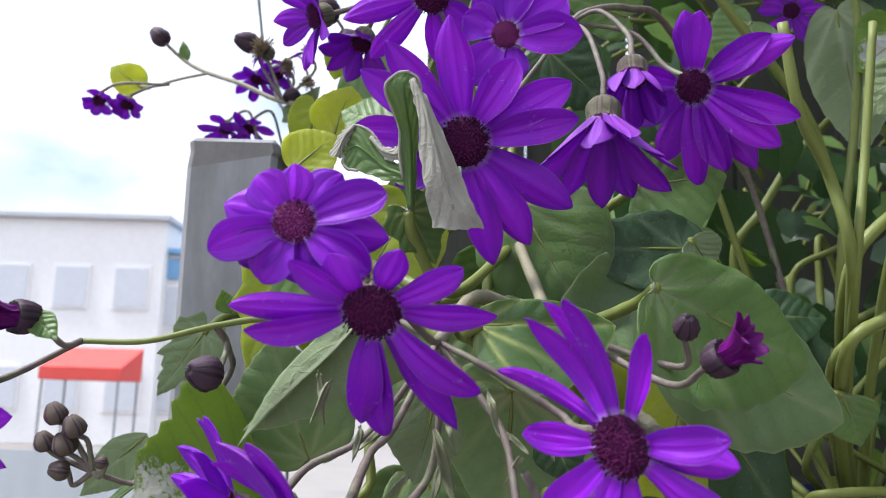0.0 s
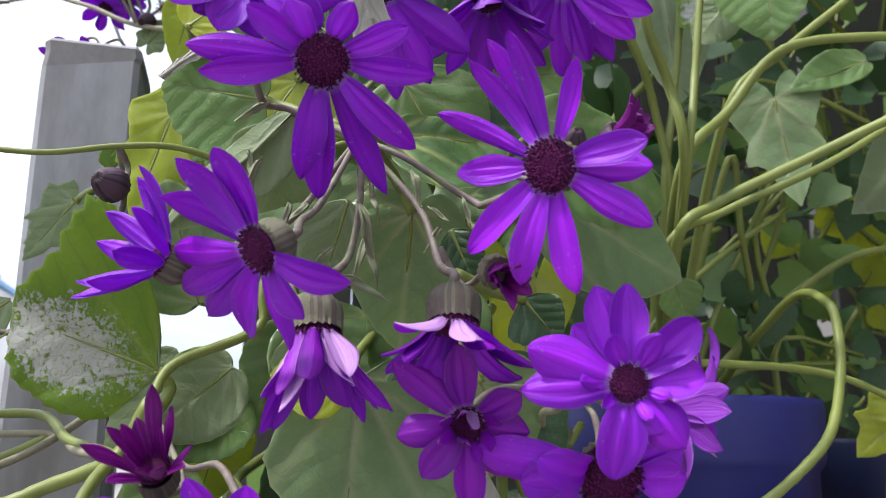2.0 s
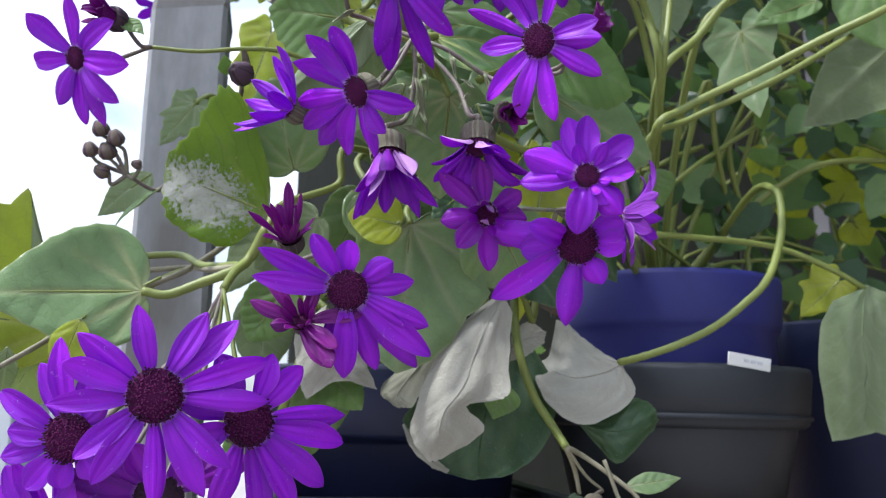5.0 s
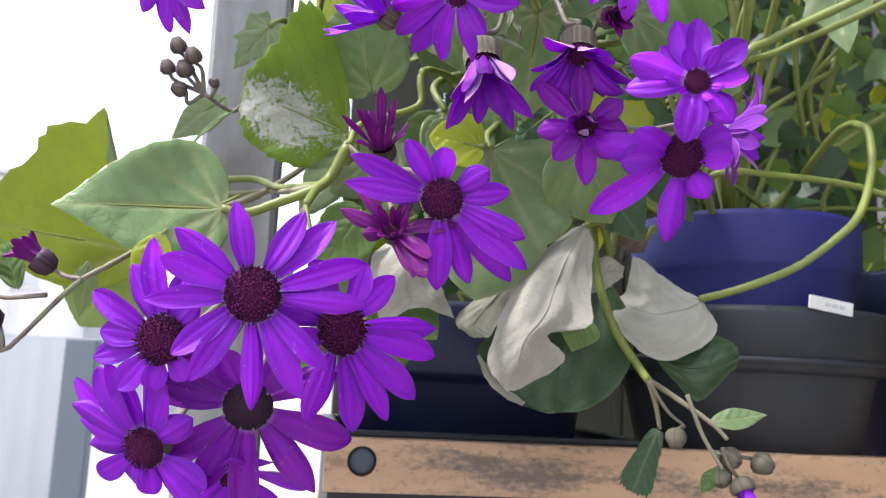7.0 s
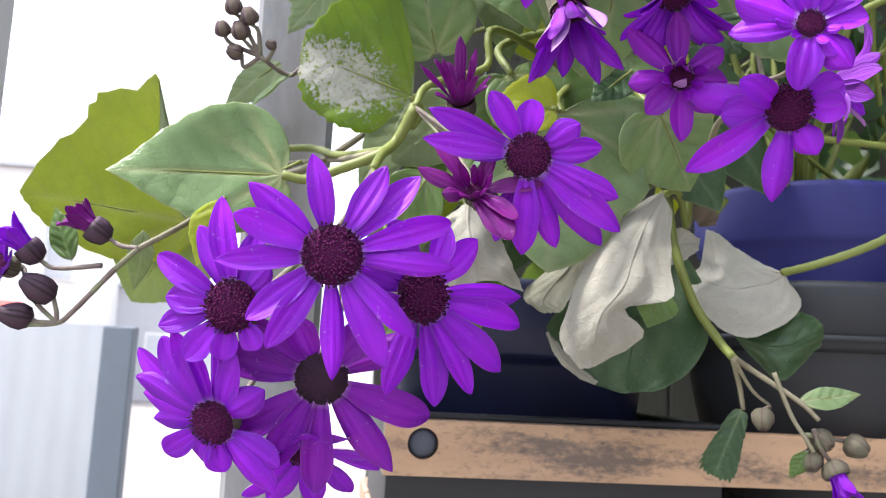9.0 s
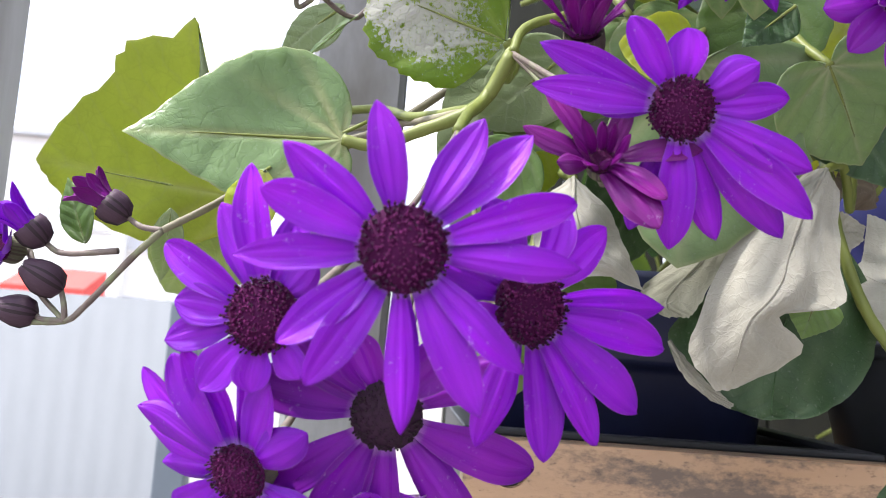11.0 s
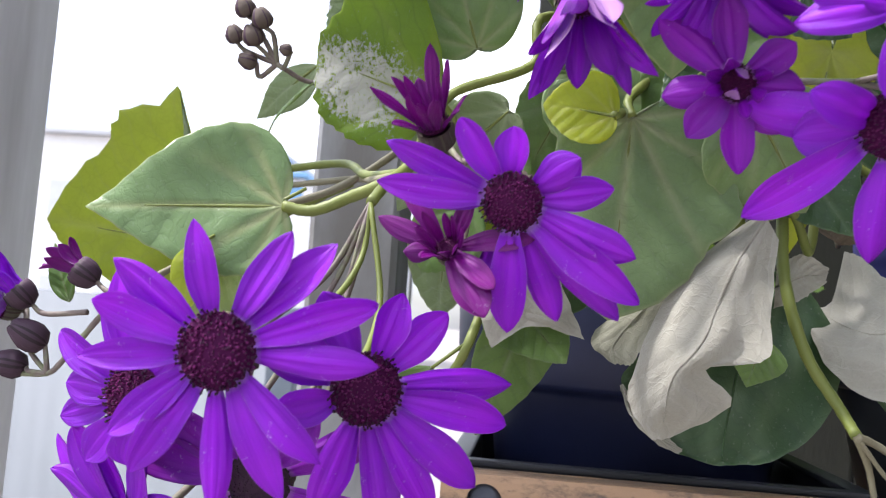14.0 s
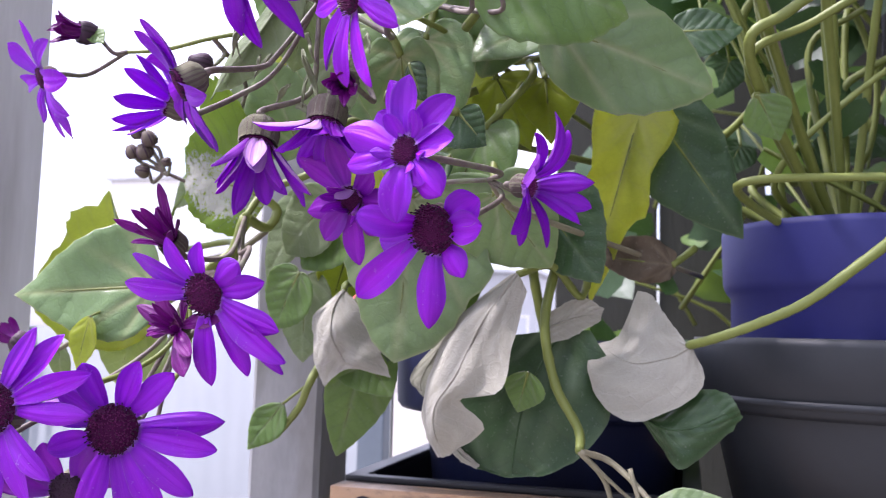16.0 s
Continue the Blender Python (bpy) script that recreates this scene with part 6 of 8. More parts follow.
leaf(60, (-0.1537, 0.2800, 1.3922), (-0.1553, 0.2836, 1.3686), (0.3000, -0.9000, 0.1000), 0.0050, 0.0050, "ovate", "small pale curled leaf", petiole_r=0.0005, top=LEAF_BACK, bend=0.4)

# left leaves
leaf(61, (-0.0540, 0.2838, 1.4562), (-0.1012, 0.2870, 1.4725), (-0.1639, -0.9529, -0.2551), 0.0225, 0.0450, ("oval", "mitre"), "broad olive-green leaf with a white mildew patch", top=LEAF_SICK, mildew=(0.60, 0.06, 0.66, 0.38), bend=0.06, teeth=0.022, petiole_r=0.0018,
     petiole=[(-0.0501, 0.2869, 1.4511), (-0.0535, 0.2835, 1.4436), (-0.0538, 0.2653, 1.4457)])
leaf(62, (-0.1031, 0.2753, 1.4172), (-0.1652, 0.2600, 1.4127), (0.1000, -0.9700, 0.1600), 0.0240, 0.0290, "spade", "broad grey-green leaf seen on its upper side", top=LEAF_GREY_LIT, bend=0.05, petiole_r=0.0019,
     petiole=[(-0.0932, 0.2753, 1.4162), (-0.0815, 0.2752, 1.4211), (-0.0625, 0.2696, 1.4299), (-0.0538, 0.2653, 1.4457)])
leaf(63, (-0.1465, 0.3331, 1.4057), (-0.2197, 0.3305, 1.4138), (0.3286, -0.9399, -0.0932), 0.0220, 0.0580, ("broad", "crown"), "yellow-green lobed leaf lit from behind", top=LEAF_LIME, under=LEAF_BACK, bend=0.04, teeth=0.012,
     petiole=[(-0.1266, 0.3340, 1.4181), (-0.0922, 0.3274, 1.4350)])
leaf(64, (-0.1510, 0.3389, 1.4043), (-0.1703, 0.3413, 1.3688), (0.1957, -0.9755, 0.1005), 0.0240, 0.0220, "broad", "pale green leaf lit through", top=LEAF_BACK, under=LEAF_LIME,
     petiole=[(-0.1240, 0.3337, 1.4182)])
leaf(65, (-0.0950, 0.3406, 1.5238), (-0.1099, 0.3347, 1.4992), (0.1914, -0.9690, 0.1564), 0.0120, 0.0120, "lobed", "small lobed green leaf beside the post", top=LEAF_BACK, teeth=0.05,
     petiole=[(-0.0888, 0.3494, 1.5315), (-0.0818, 0.3692, 1.5348)])
leaf(66, (-0.1127, 0.3373, 1.4842), (-0.1359, 0.3309, 1.4623), (0.2912, -0.8712, 0.3952), 0.0100, 0.0080, "ovate", "narrow green leaf near the buds", top=LEAF_BACK, bend=0.2)
stem([(-0.1356, 0.3520, 1.4415), (-0.0979, 0.3320, 1.4431), (-0.0821, 0.3059, 1.4344), (-0.0622, 0.2736, 1.4302)], 0.0017, 0.0017)
stem([(-0.1325, 0.3526, 1.4350), (-0.0923, 0.3272, 1.4362), (-0.0773, 0.2957, 1.4310), (-0.0622, 0.2736, 1.4302)], 0.0013, 0.0015, mat=STEM_DULL)

# upper leaves
leaf(67, (-0.0184, 0.2277, 1.5254), (-0.0535, 0.2329, 1.4899), (0.2221, -0.9747, -0.0240), 0.0125, 0.0006, "broad", "dark green face of a long folded leaf", top=LEAF_BACK, under=LEAF_BACK, bend=0.05, twist=0.011,
     petiole=[(-0.0103, 0.2307, 1.5233), (-0.0002, 0.2200, 1.5159)])
leaf(68, (-0.0183, 0.2256, 1.5252), (-0.0562, 0.2299, 1.4872), (-0.3742, -0.8993, 0.2263), 0.0012, 0.0058, "ovate", "long folded grey-green leaf flank, pale below", top=LEAF_BACK, under=LEAF_DARK, bend=0.05, twist=0.011)
leaf(69, (-0.0170, 0.2369, 1.5247), (-0.0254, 0.2442, 1.4992), (0.2383, -0.9644, -0.1148), 0.0160, 0.0160, "ovate", "green leaf behind the flower stalks", top=LEAF_BACK)
leaf(70, (-0.0271, 0.2613, 1.5414), (-0.0598, 0.2667, 1.5457), (-0.0584, -0.9706, -0.2333), 0.0240, 0.0170, "broad", "green lobed leaf with a pale rim", top=LEAF, teeth=0.03, bend=0.1,
     petiole=[(-0.0205, 0.2605, 1.5392), (-0.0021, 0.2486, 1.5295)])
draped_leaf(701, [[(-0.0598, 0.2640, 1.5468), (-0.0513, 0.2615, 1.5549), (-0.0397, 0.2585, 1.5617)],
                  [(-0.0577, 0.2635, 1.5454), (-0.0490, 0.2607, 1.5520), (-0.0378, 0.2580, 1.5580)]],
            "silver-white rolled rim of a green leaf", LEAF_PALE, LEAF_PALE, ripple=0.0003, veins=1)
leaf(71, (0.0087, 0.2227, 1.5196), (0.0454, 0.2254, 1.5219), (-0.1862, -0.9578, 0.2188), 0.0070, 0.0210, "broad", "green leaf with pale veins, half folded", top=LEAF_VEINED, fold=14,
     petiole=[(0.0038, 0.2190, 1.5167)])
leaf(72, (0.0193, 0.2451, 1.5030), (0.0179, 0.2598, 1.4608), (-0.3059, -0.9288, -0.2093), 0.0180, 0.0220, "heart", "large green leaf in the shade of the stalks", top=LEAF_GREY_LIT,
     petiole=[(0.0134, 0.2440, 1.5133), (0.0042, 0.2291, 1.5181)])
leaf(73, (-0.0015, 0.2356, 1.5028), (-0.0075, 0.2428, 1.4757), (0.0500, -0.9901, 0.1309), 0.0100, 0.0120, "ovate", "pale green leaf among stalks", top=LEAF_BACK)
leaf(74, (0.0277, 0.2297, 1.4947), (0.0335, 0.2268, 1.4789), (-0.6680, -0.7431, 0.0388), 0.0080, 0.0080, "ovate", "small dark leaf by a drooping flower", top=LEAF_DARK)
leaf(75, (0.0476, 0.2249, 1.4751), (0.0574, 0.2206, 1.4623), (-0.5839, -0.7866, 0.2008), 0.0080, 0.0100, "ovate", "dark shining small leaf, cupped", top=LEAF_DARK, under=LEAF_BACK, cup=0.6,
     petiole=[(0.0389, 0.2212, 1.4759), (0.0250, 0.2129, 1.4786)])
draped_leaf(76, [[(-0.0109, 0.2267, 1.5507), (-0.0129, 0.2250, 1.5612), (-0.0136, 0.2220, 1.5698), (-0.0157, 0.2180, 1.5755), (-0.0172, 0.2150, 1.5803), (-0.0150, 0.2140, 1.5835)],
                [(-0.0100, 0.2265, 1.5507), (-0.0104, 0.2240, 1.5608), (-0.0108, 0.2205, 1.5693), (-0.0118, 0.2165, 1.5750), (-0.0126, 0.2135, 1.5801), (-0.0123, 0.2130, 1.5841)],
                [(-0.0089, 0.2267, 1.5508), (-0.0088, 0.2245, 1.5599), (-0.0085, 0.2210, 1.5673), (-0.0079, 0.2170, 1.5742), (-0.0081, 0.2140, 1.5810), (-0.0105, 0.2135, 1.5840)]],
            "green leaf lobe standing up, rounded end", LEAF, LEAF, ripple=0.0003, rolled=LEAF_PALE)
draped_leaf(77, [[(-0.0123, 0.2262, 1.5623), (-0.0164, 0.2280, 1.5652), (-0.0212, 0.2300, 1.5722), (-0.0269, 0.2310, 1.5754), (-0.0294, 0.2318, 1.5726), (-0.0308, 0.2320, 1.5675)],
                [(-0.0122, 0.2262, 1.5598), (-0.0166, 0.2275, 1.5617), (-0.0212, 0.2290, 1.5654), (-0.0254, 0.2300, 1.5686), (-0.0278, 0.2312, 1.5680), (-0.0297, 0.2318, 1.5661)],
                [(-0.0117, 0.2262, 1.5565), (-0.0162, 0.2272, 1.5583), (-0.0207, 0.2285, 1.5599), (-0.0246, 0.2298, 1.5614), (-0.0272, 0.2308, 1.5621), (-0.0292, 0.2315, 1.5629)]],
            "green leaf lobe with a wavy pale rim", LEAF, LEAF, ripple=0.0003, rolled=LEAF_PALE)
draped_leaf(78, [[(-0.0113, 0.2125, 1.5816), (-0.0089, 0.2130, 1.5730), (-0.0070, 0.2145, 1.5575), (-0.0040, 0.2170, 1.5438)],
                 [(-0.0100, 0.2115, 1.5815), (-0.0066, 0.2110, 1.5732), (-0.0012, 0.2125, 1.5553), (0.0030, 0.2160, 1.5432)],
                 [(-0.0087, 0.2122, 1.5803), (-0.0045, 0.2118, 1.5733), (0.0047, 0.2140, 1.5531), (0.0092, 0.2170, 1.5440)]],
            "silver-white felted underside of a folded leaf", LEAF_PALE, LEAF, ripple=0.0004)
draped_leaf(79, [[(-0.0275, 0.2306, 1.5758), (-0.0309, 0.2308, 1.5721), (-0.0334, 0.2312, 1.5662)],
                [(-0.0268, 0.2302, 1.5748), (-0.0292, 0.2298, 1.5713), (-0.0316, 0.2302, 1.5656)],
                [(-0.0261, 0.2306, 1.5743), (-0.0285, 0.2306, 1.5699), (-0.0300, 0.2312, 1.5655)]],
            "silver-white folded rim of a leaf", LEAF_PALE, LEAF, ripple=0.0003)
draped_leaf(80, [[(-0.0225, 0.2296, 1.5730), (-0.0191, 0.2280, 1.5692), (-0.0153, 0.2262, 1.5675), (-0.0132, 0.2240, 1.5686)],
                [(-0.0218, 0.2290, 1.5711), (-0.0184, 0.2272, 1.5669), (-0.0147, 0.2255, 1.5654), (-0.0126, 0.2238, 1.5669)],
                [(-0.0209, 0.2290, 1.5695), (-0.0179, 0.2272, 1.5649), (-0.0141, 0.2256, 1.5637), (-0.0121, 0.2240, 1.5653)]],
            "silver-white folded rim of a leaf", LEAF_PALE, LEAF, ripple=0.0003)
leaf(81, (-0.0108, 0.2267, 1.5499), (-0.0024, 0.2332, 1.5365), (0.1382, -0.9903, -0.0146), 0.0110, 0.0090, "lobed", "green leaf lobe, pale veins meeting at its foot", top=LEAF_VEINED, under=LEAF_PALE, bend=0.1)
stem([(-0.0108, 0.2267, 1.5499), (-0.0087, 0.2311, 1.5422), (0.0018, 0.2484, 1.5308), (0.0220, 0.3053, 1.5547)], 0.0016, 0.0018)
leaf(82, (-0.0540, 0.2906, 1.5779), (-0.0406, 0.2884, 1.5908), (0.0000, -1.0000, 0.2000), 0.0110, 0.0110, "broad", "lime green leaf lit from behind", top=LEAF_LIME, under=LEAF_LIME,
     petiole=[(-0.0491, 0.3111, 1.5771), (-0.0209, 0.3313, 1.5784)])
leaf(83, (-0.0192, 0.2877, 1.5953), (-0.0402, 0.2965, 1.6029), (-0.1000, -1.0000, 0.3000), 0.0130, 0.0120, "heart", "green leaf with pale veins behind a flower", top=LEAF, under=LEAF_LIME,
     petiole=[(-0.0075, 0.2982, 1.5938)])
leaf(84, (-0.0460, 0.3271, 1.6018), (-0.0399, 0.3236, 1.6217), (0.0000, -1.0000, 0.2000), 0.0120, 0.0120, "broad", "lime green leaf in the backlight", top=LEAF_LIME, under=LEAF_LIME)

# leaves behind the front flowers
leaf(85, (0.0835, 0.3003, 1.5555), (0.0409, 0.2952, 1.5544), (-0.2861, -0.9513, 0.1146), 0.0160, 0.0140, "heart", "dark green pointed leaf", top=LEAF_DARK, teeth=0.02,
     petiole=[(0.0891, 0.3063, 1.5505), (0.1275, 0.3594, 1.5385)])
leaf(86, (0.0850, 0.2949, 1.5576), (0.0931, 0.2968, 1.5472), (0.0045, -0.9519, 0.3062), 0.0080, 0.0100, "broad", "small curled young leaf", top=LEAF_BACK, cup=0.6,
     petiole=[(0.0880, 0.3063, 1.5505), (0.1275, 0.3594, 1.5385)])
leaf(87, (0.0691, 0.3062, 1.5792), (0.1003, 0.3005, 1.5838), (-0.1635, -0.9862, -0.0255), 0.0150, 0.0260, "heart", "broad green leaf under a flower", top=LEAF,
     petiole=[(0.0576, 0.3227, 1.5719), (0.0545, 0.3934, 1.5738)])
leaf(88, (0.0562, 0.2303, 1.5316), (0.1043, 0.2421, 1.5123), (-0.2118, -0.9436, 0.2544), 0.0160, 0.0260, "broad", "broad mid-green leaf behind a bud", top=LEAF, teeth=0.015, bend=0.08,
     petiole=[(0.0542, 0.2490, 1.5290), (0.0375, 0.2705, 1.5220)])
leaf(89, (0.0728, 0.2786, 1.5234), (0.1335, 0.2890, 1.4970), (-0.1380, -1.9141, 0.3227), 0.0240, 0.0260, "broad", "broad grey-green leaf with faint white dust", top=LEAF_GREY, bend=0.05, teeth=0.012,
     petiole=[(0.0772, 0.3015, 1.5197), (0.0459, 0.3306, 1.5269)])
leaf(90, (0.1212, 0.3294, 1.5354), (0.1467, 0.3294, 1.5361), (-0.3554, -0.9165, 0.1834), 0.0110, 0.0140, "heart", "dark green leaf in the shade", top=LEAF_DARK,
     petiole=[(0.1184, 0.3402, 1.5319)])
leaf(91, (0.1523, 0.3347, 1.5065), (0.1615, 0.3383, 1.4866), (-0.3128, -0.9056, 0.2865), 0.0110, 0.0100, "ovate", "small green leaf in the shade", top=LEAF,
     petiole=[(0.1524, 0.3445, 1.5088)])
leaf(92, (0.0303, 0.3317, 1.5777), (0.0474, 0.3264, 1.5504), (-0.1127, -0.9935, 0.0140), 0.0160, 0.0180, "heart", "green leaf behind the upper flower", top=LEAF)
leaf(93, (0.0236, 0.3261, 1.5518), (0.0135, 0.3306, 1.5260), (-0.0628, -0.9955, 0.0707), 0.0220, 0.0200, "heart", "green leaf deep in the plant", top=LEAF)
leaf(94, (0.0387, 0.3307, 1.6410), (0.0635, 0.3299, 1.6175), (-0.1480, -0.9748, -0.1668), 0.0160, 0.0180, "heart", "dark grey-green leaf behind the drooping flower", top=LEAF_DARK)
leaf(95, (0.0723, 0.3377, 1.6599), (0.0462, 0.3361, 1.6685), (-0.1642, -0.9557, -0.2443), 0.0120, 0.0140, "heart", "green leaf at the top", top=LEAF)

# middle leaves
leaf(96, (0.0109, 0.2890, 1.4562), (0.0060, 0.2860, 1.3870), (-0.0600, -0.9900, -0.0400), 0.0410, 0.0300, "palm", "large mid-green leaf with pale yellowish veins", top=LEAF_GREY, teeth=0.012, bend=0.04, cup=0.05,
     petiole=[(0.0100, 0.2950, 1.4640), (0.0190, 0.3050, 1.4760), (0.0325, 0.3137, 1.5001)])
leaf(97, (0.0035, 0.2740, 1.4524), (-0.0191, 0.2716, 1.4558), (0.0000, -1.0000, 0.2000), 0.0120, 0.0140, "broad", "bright lime leaf lit from behind", top=LEAF_LIME, under=LEAF_LIME,
     petiole=[(0.0140, 0.3210, 1.4680)])
leaf(98, (0.0498, 0.2773, 1.4549), (0.0703, 0.2891, 1.4257), (-0.1350, -0.9901, -0.0376), 0.0200, 0.0240, "heart", "dark green leaf behind the double flower", top=LEAF_GREY,
     petiole=[(0.0447, 0.2957, 1.4729), (0.0433, 0.3121, 1.5006)])
leaf(99, (0.0335, 0.2672, 1.4694), (0.0164, 0.2616, 1.4549), (-0.2706, -0.9626, -0.0087), 0.0080, 0.0090, "ovate", "small dark green leaf in shade", top=LEAF_DARK)

# white-backed drooping leaves
draped_leaf(100, [[(0.0511, 0.2950, 1.4237), (0.0318, 0.2900, 1.4064), (0.0214, 0.2920, 1.3882), (0.0161, 0.2950, 1.3704), (0.0160, 0.3000, 1.3590), (0.0231, 0.2960, 1.3485)],
                  [(0.0563, 0.2920, 1.4246), (0.0435, 0.2830, 1.4037), (0.0352, 0.2770, 1.3831), (0.0265, 0.2790, 1.3706), (0.0254, 0.2850, 1.3583), (0.0270, 0.2920, 1.3495)],
                  [(0.0606, 0.2905, 1.4177), (0.0566, 0.2820, 1.3939), (0.0536, 0.2746, 1.3781), (0.0366, 0.2790, 1.3738), (0.0460, 0.2831, 1.3632), (0.0305, 0.2905, 1.3513)]],
            "drooping leaf with a bitten edge, felted white underside outward", LEAF_PALE, LEAF_PALE, ripple=0.0007, pleat=0.0011,
            petiole=[(0.0563, 0.2925, 1.4246), (0.0686, 0.3040, 1.4290), (0.0792, 0.3196, 1.4172), (0.0817, 0.3261, 1.4402), (0.0708, 0.3376, 1.4405), (0.0572, 0.3481, 1.4489)])
draped_leaf(101, [[(0.0325, 0.2950, 1.4054), (0.0252, 0.2970, 1.3910), (0.0183, 0.3000, 1.3768), (0.0159, 0.3030, 1.3724)],
                  [(0.0307, 0.2970, 1.4044), (0.0152, 0.3120, 1.3942), (0.0030, 0.3194, 1.3807), (0.0106, 0.3130, 1.3723)]],
            "folded flank of a drooping leaf, greyed for shade", LEAF_PALE_SHADED, LEAF_PALE_SHADED, ripple=0.0006)
draped_leaf(1011, [[(0.0149, 0.3220, 1.3644), (0.0182, 0.3180, 1.3545), (0.0274, 0.3150, 1.3457), (0.0355, 0.3140, 1.3425)],
                   [(0.0160, 0.3225, 1.3650), (0.0225, 0.3185, 1.3570), (0.0300, 0.3155, 1.3490), (0.0370, 0.3142, 1.3440)]],
            "pale rolled rim of a hanging leaf", LEAF_PALE, LEAF_PALE, ripple=0.0003, veins=1)
draped_leaf(104, [[(0.1233, 0.3153, 1.3975), (0.1144, 0.3352, 1.4092), (0.1072, 0.3460, 1.4196), (0.1009, 0.3480, 1.4216)],
                  [(0.1236, 0.3155, 1.3973), (0.1100, 0.3255, 1.4010), (0.1010, 0.3330, 1.3990), (0.0935, 0.3370, 1.4010)],
                  [(0.1248, 0.3153, 1.3967), (0.1200, 0.3100, 1.3840), (0.1020, 0.3100, 1.3790), (0.0860, 0.3200, 1.3880), (0.0815, 0.3320, 1.3965)],
                  [(0.1250, 0.3153, 1.3965), (0.1287, 0.3096, 1.3807), (0.1048, 0.3069, 1.3665), (0.0893, 0.3120, 1.3720), (0.0828, 0.3187, 1.3829), (0.0806, 0.3280, 1.3930)]],
            "drooping leaf turned over and creased, felted white underside", LEAF_PALE, LEAF_PALE, ripple=0.0007, pleat=0.0008,
            petiole=[(0.1233, 0.3153, 1.3975), (0.1330, 0.3060, 1.4005), (0.1483, 0.3000, 1.4064), (0.1660, 0.2980, 1.4150), (0.1830, 0.2960, 1.4280), (0.1990, 0.3000, 1.4420), (0.2150, 0.3130, 1.4640), (0.2235, 0.3230, 1.4850), (0.2260, 0.3330, 1.5000), (0.2330, 0.3700, 1.5060), (0.2300, 0.4300, 1.4700), (0.2250, 0.4400, 1.4500)], petiole_r=0.0019)
draped_leaf(105, [[(0.1025, 0.3220, 1.3690), (0.1135, 0.3180, 1.3712), (0.1293, 0.3160, 1.3799), (0.1395, 0.3150, 1.3782)],
                  [(0.1025, 0.3225, 1.3688), (0.1130, 0.3130, 1.3640), (0.1250, 0.3090, 1.3650), (0.1420, 0.3130, 1.3740)],
                  [(0.1025, 0.3220, 1.3690), (0.1125, 0.3160, 1.3555), (0.1209, 0.3101, 1.3484), (0.1377, 0.3120, 1.3621), (0.1443, 0.3140, 1.3699)]],
            "dark green lower half of a turned leaf, pointed", LEAF_DARK, LEAF_DARK, ripple=0.0006)
draped_leaf(106, [[(0.0653, 0.3090, 1.4094), (0.0786, 0.3246, 1.4171), (0.0881, 0.3242, 1.4123)],
                  [(0.0640, 0.3060, 1.3955), (0.0758, 0.3150, 1.3998), (0.0868, 0.3230, 1.4072)]],
            "small pale felted leaf end between two drooping leaves", LEAF_PALE, LEAF_PALE, ripple=0.0005)
draped_leaf(102, [[(0.0500, 0.3180, 1.4000), (0.0200, 0.3235, 1.3740), (0.0160, 0.3225, 1.3620), (0.0240, 0.3190, 1.3500), (0.0355, 0.3155, 1.3425)],
                  [(0.0640, 0.3230, 1.4020), (0.0440, 0.3190, 1.3760), (0.0400, 0.3170, 1.3600), (0.0420, 0.3160, 1.3440), (0.0480, 0.3155, 1.3395)],
                  [(0.0740, 0.3250, 1.4025), (0.0700, 0.3190, 1.3780), (0.0660, 0.3170, 1.3600), (0.0600, 0.3160, 1.3450), (0.0560, 0.3155, 1.3400)],
                  [(0.0820, 0.3250, 1.4030), (0.0930, 0.3250, 1.3850), (0.0910, 0.3220, 1.3660), (0.0800, 0.3180, 1.3500), (0.0640, 0.3155, 1.3408)]],
            "dark green hanging leaf, smooth upper side outward", LEAF_DARK, LEAF_DARK, ripple=0.0008)
leaf(103, (0.0597, 0.3012, 1.3849), (0.0548, 0.3012, 1.3680), (-0.1760, -0.9788, -0.1049), 0.0100, 0.0085, "ovate", "mid-green curled edge of a leaf", top=LEAF, under=LEAF_PALE)

# hanging stem with buds
stem([(0.0689, 0.3182, 1.4349), (0.0661, 0.3024, 1.4059), (0.0718, 0.2952, 1.3807), (0.0815, 0.2914, 1.3642), (0.0835, 0.2815, 1.3565)], 0.0022, 0.0018)
stem([(0.0835, 0.2815, 1.3565), (0.0951, 0.2885, 1.3519), (0.1106, 0.2782, 1.3397), (0.1168, 0.2744, 1.3327)], 0.0014, 0.0009, "thin pale green side shoot", STEM_DULL)
stem([(0.0835, 0.2815, 1.3565), (0.0913, 0.2919, 1.3458), (0.0946, 0.2950, 1.3352)], 0.0013, 0.0010, "thin pale green side shoot", STEM_DULL)
stem([(0.0835, 0.2815, 1.3565), (0.0957, 0.2896, 1.3437), (0.1036, 0.2895, 1.3375)], 0.0008, 0.0007, "thin pale green side shoot", STEM_DULL)
stem([(0.1020, 0.2827, 1.3511), (0.1075, 0.2794, 1.3343), (0.1116, 0.2761, 1.3256), (0.1148, 0.2754, 1.3202)], 0.0010, 0.0008, "thin pale green side shoot", STEM_DULL)
leaf(107, (0.1106, 0.2782, 1.3397), (0.1346, 0.2725, 1.3455), (-0.2769, -0.8136, 0.5113), 0.0050, 0.0055, "ovate", "small oval green leaf on a shoot", petiole_r=0.0005, top=LEAF_GREY)
leaf(108, (0.0934, 0.2942, 1.3345), (0.0821, 0.2965, 1.3073), (-0.5051, -0.8502, 0.1483), 0.0075, 0.0075, "strap", "small hanging green leaf with toothed end", top=LEAF_DARK, teeth=0.05, petiole_r=0.0005)
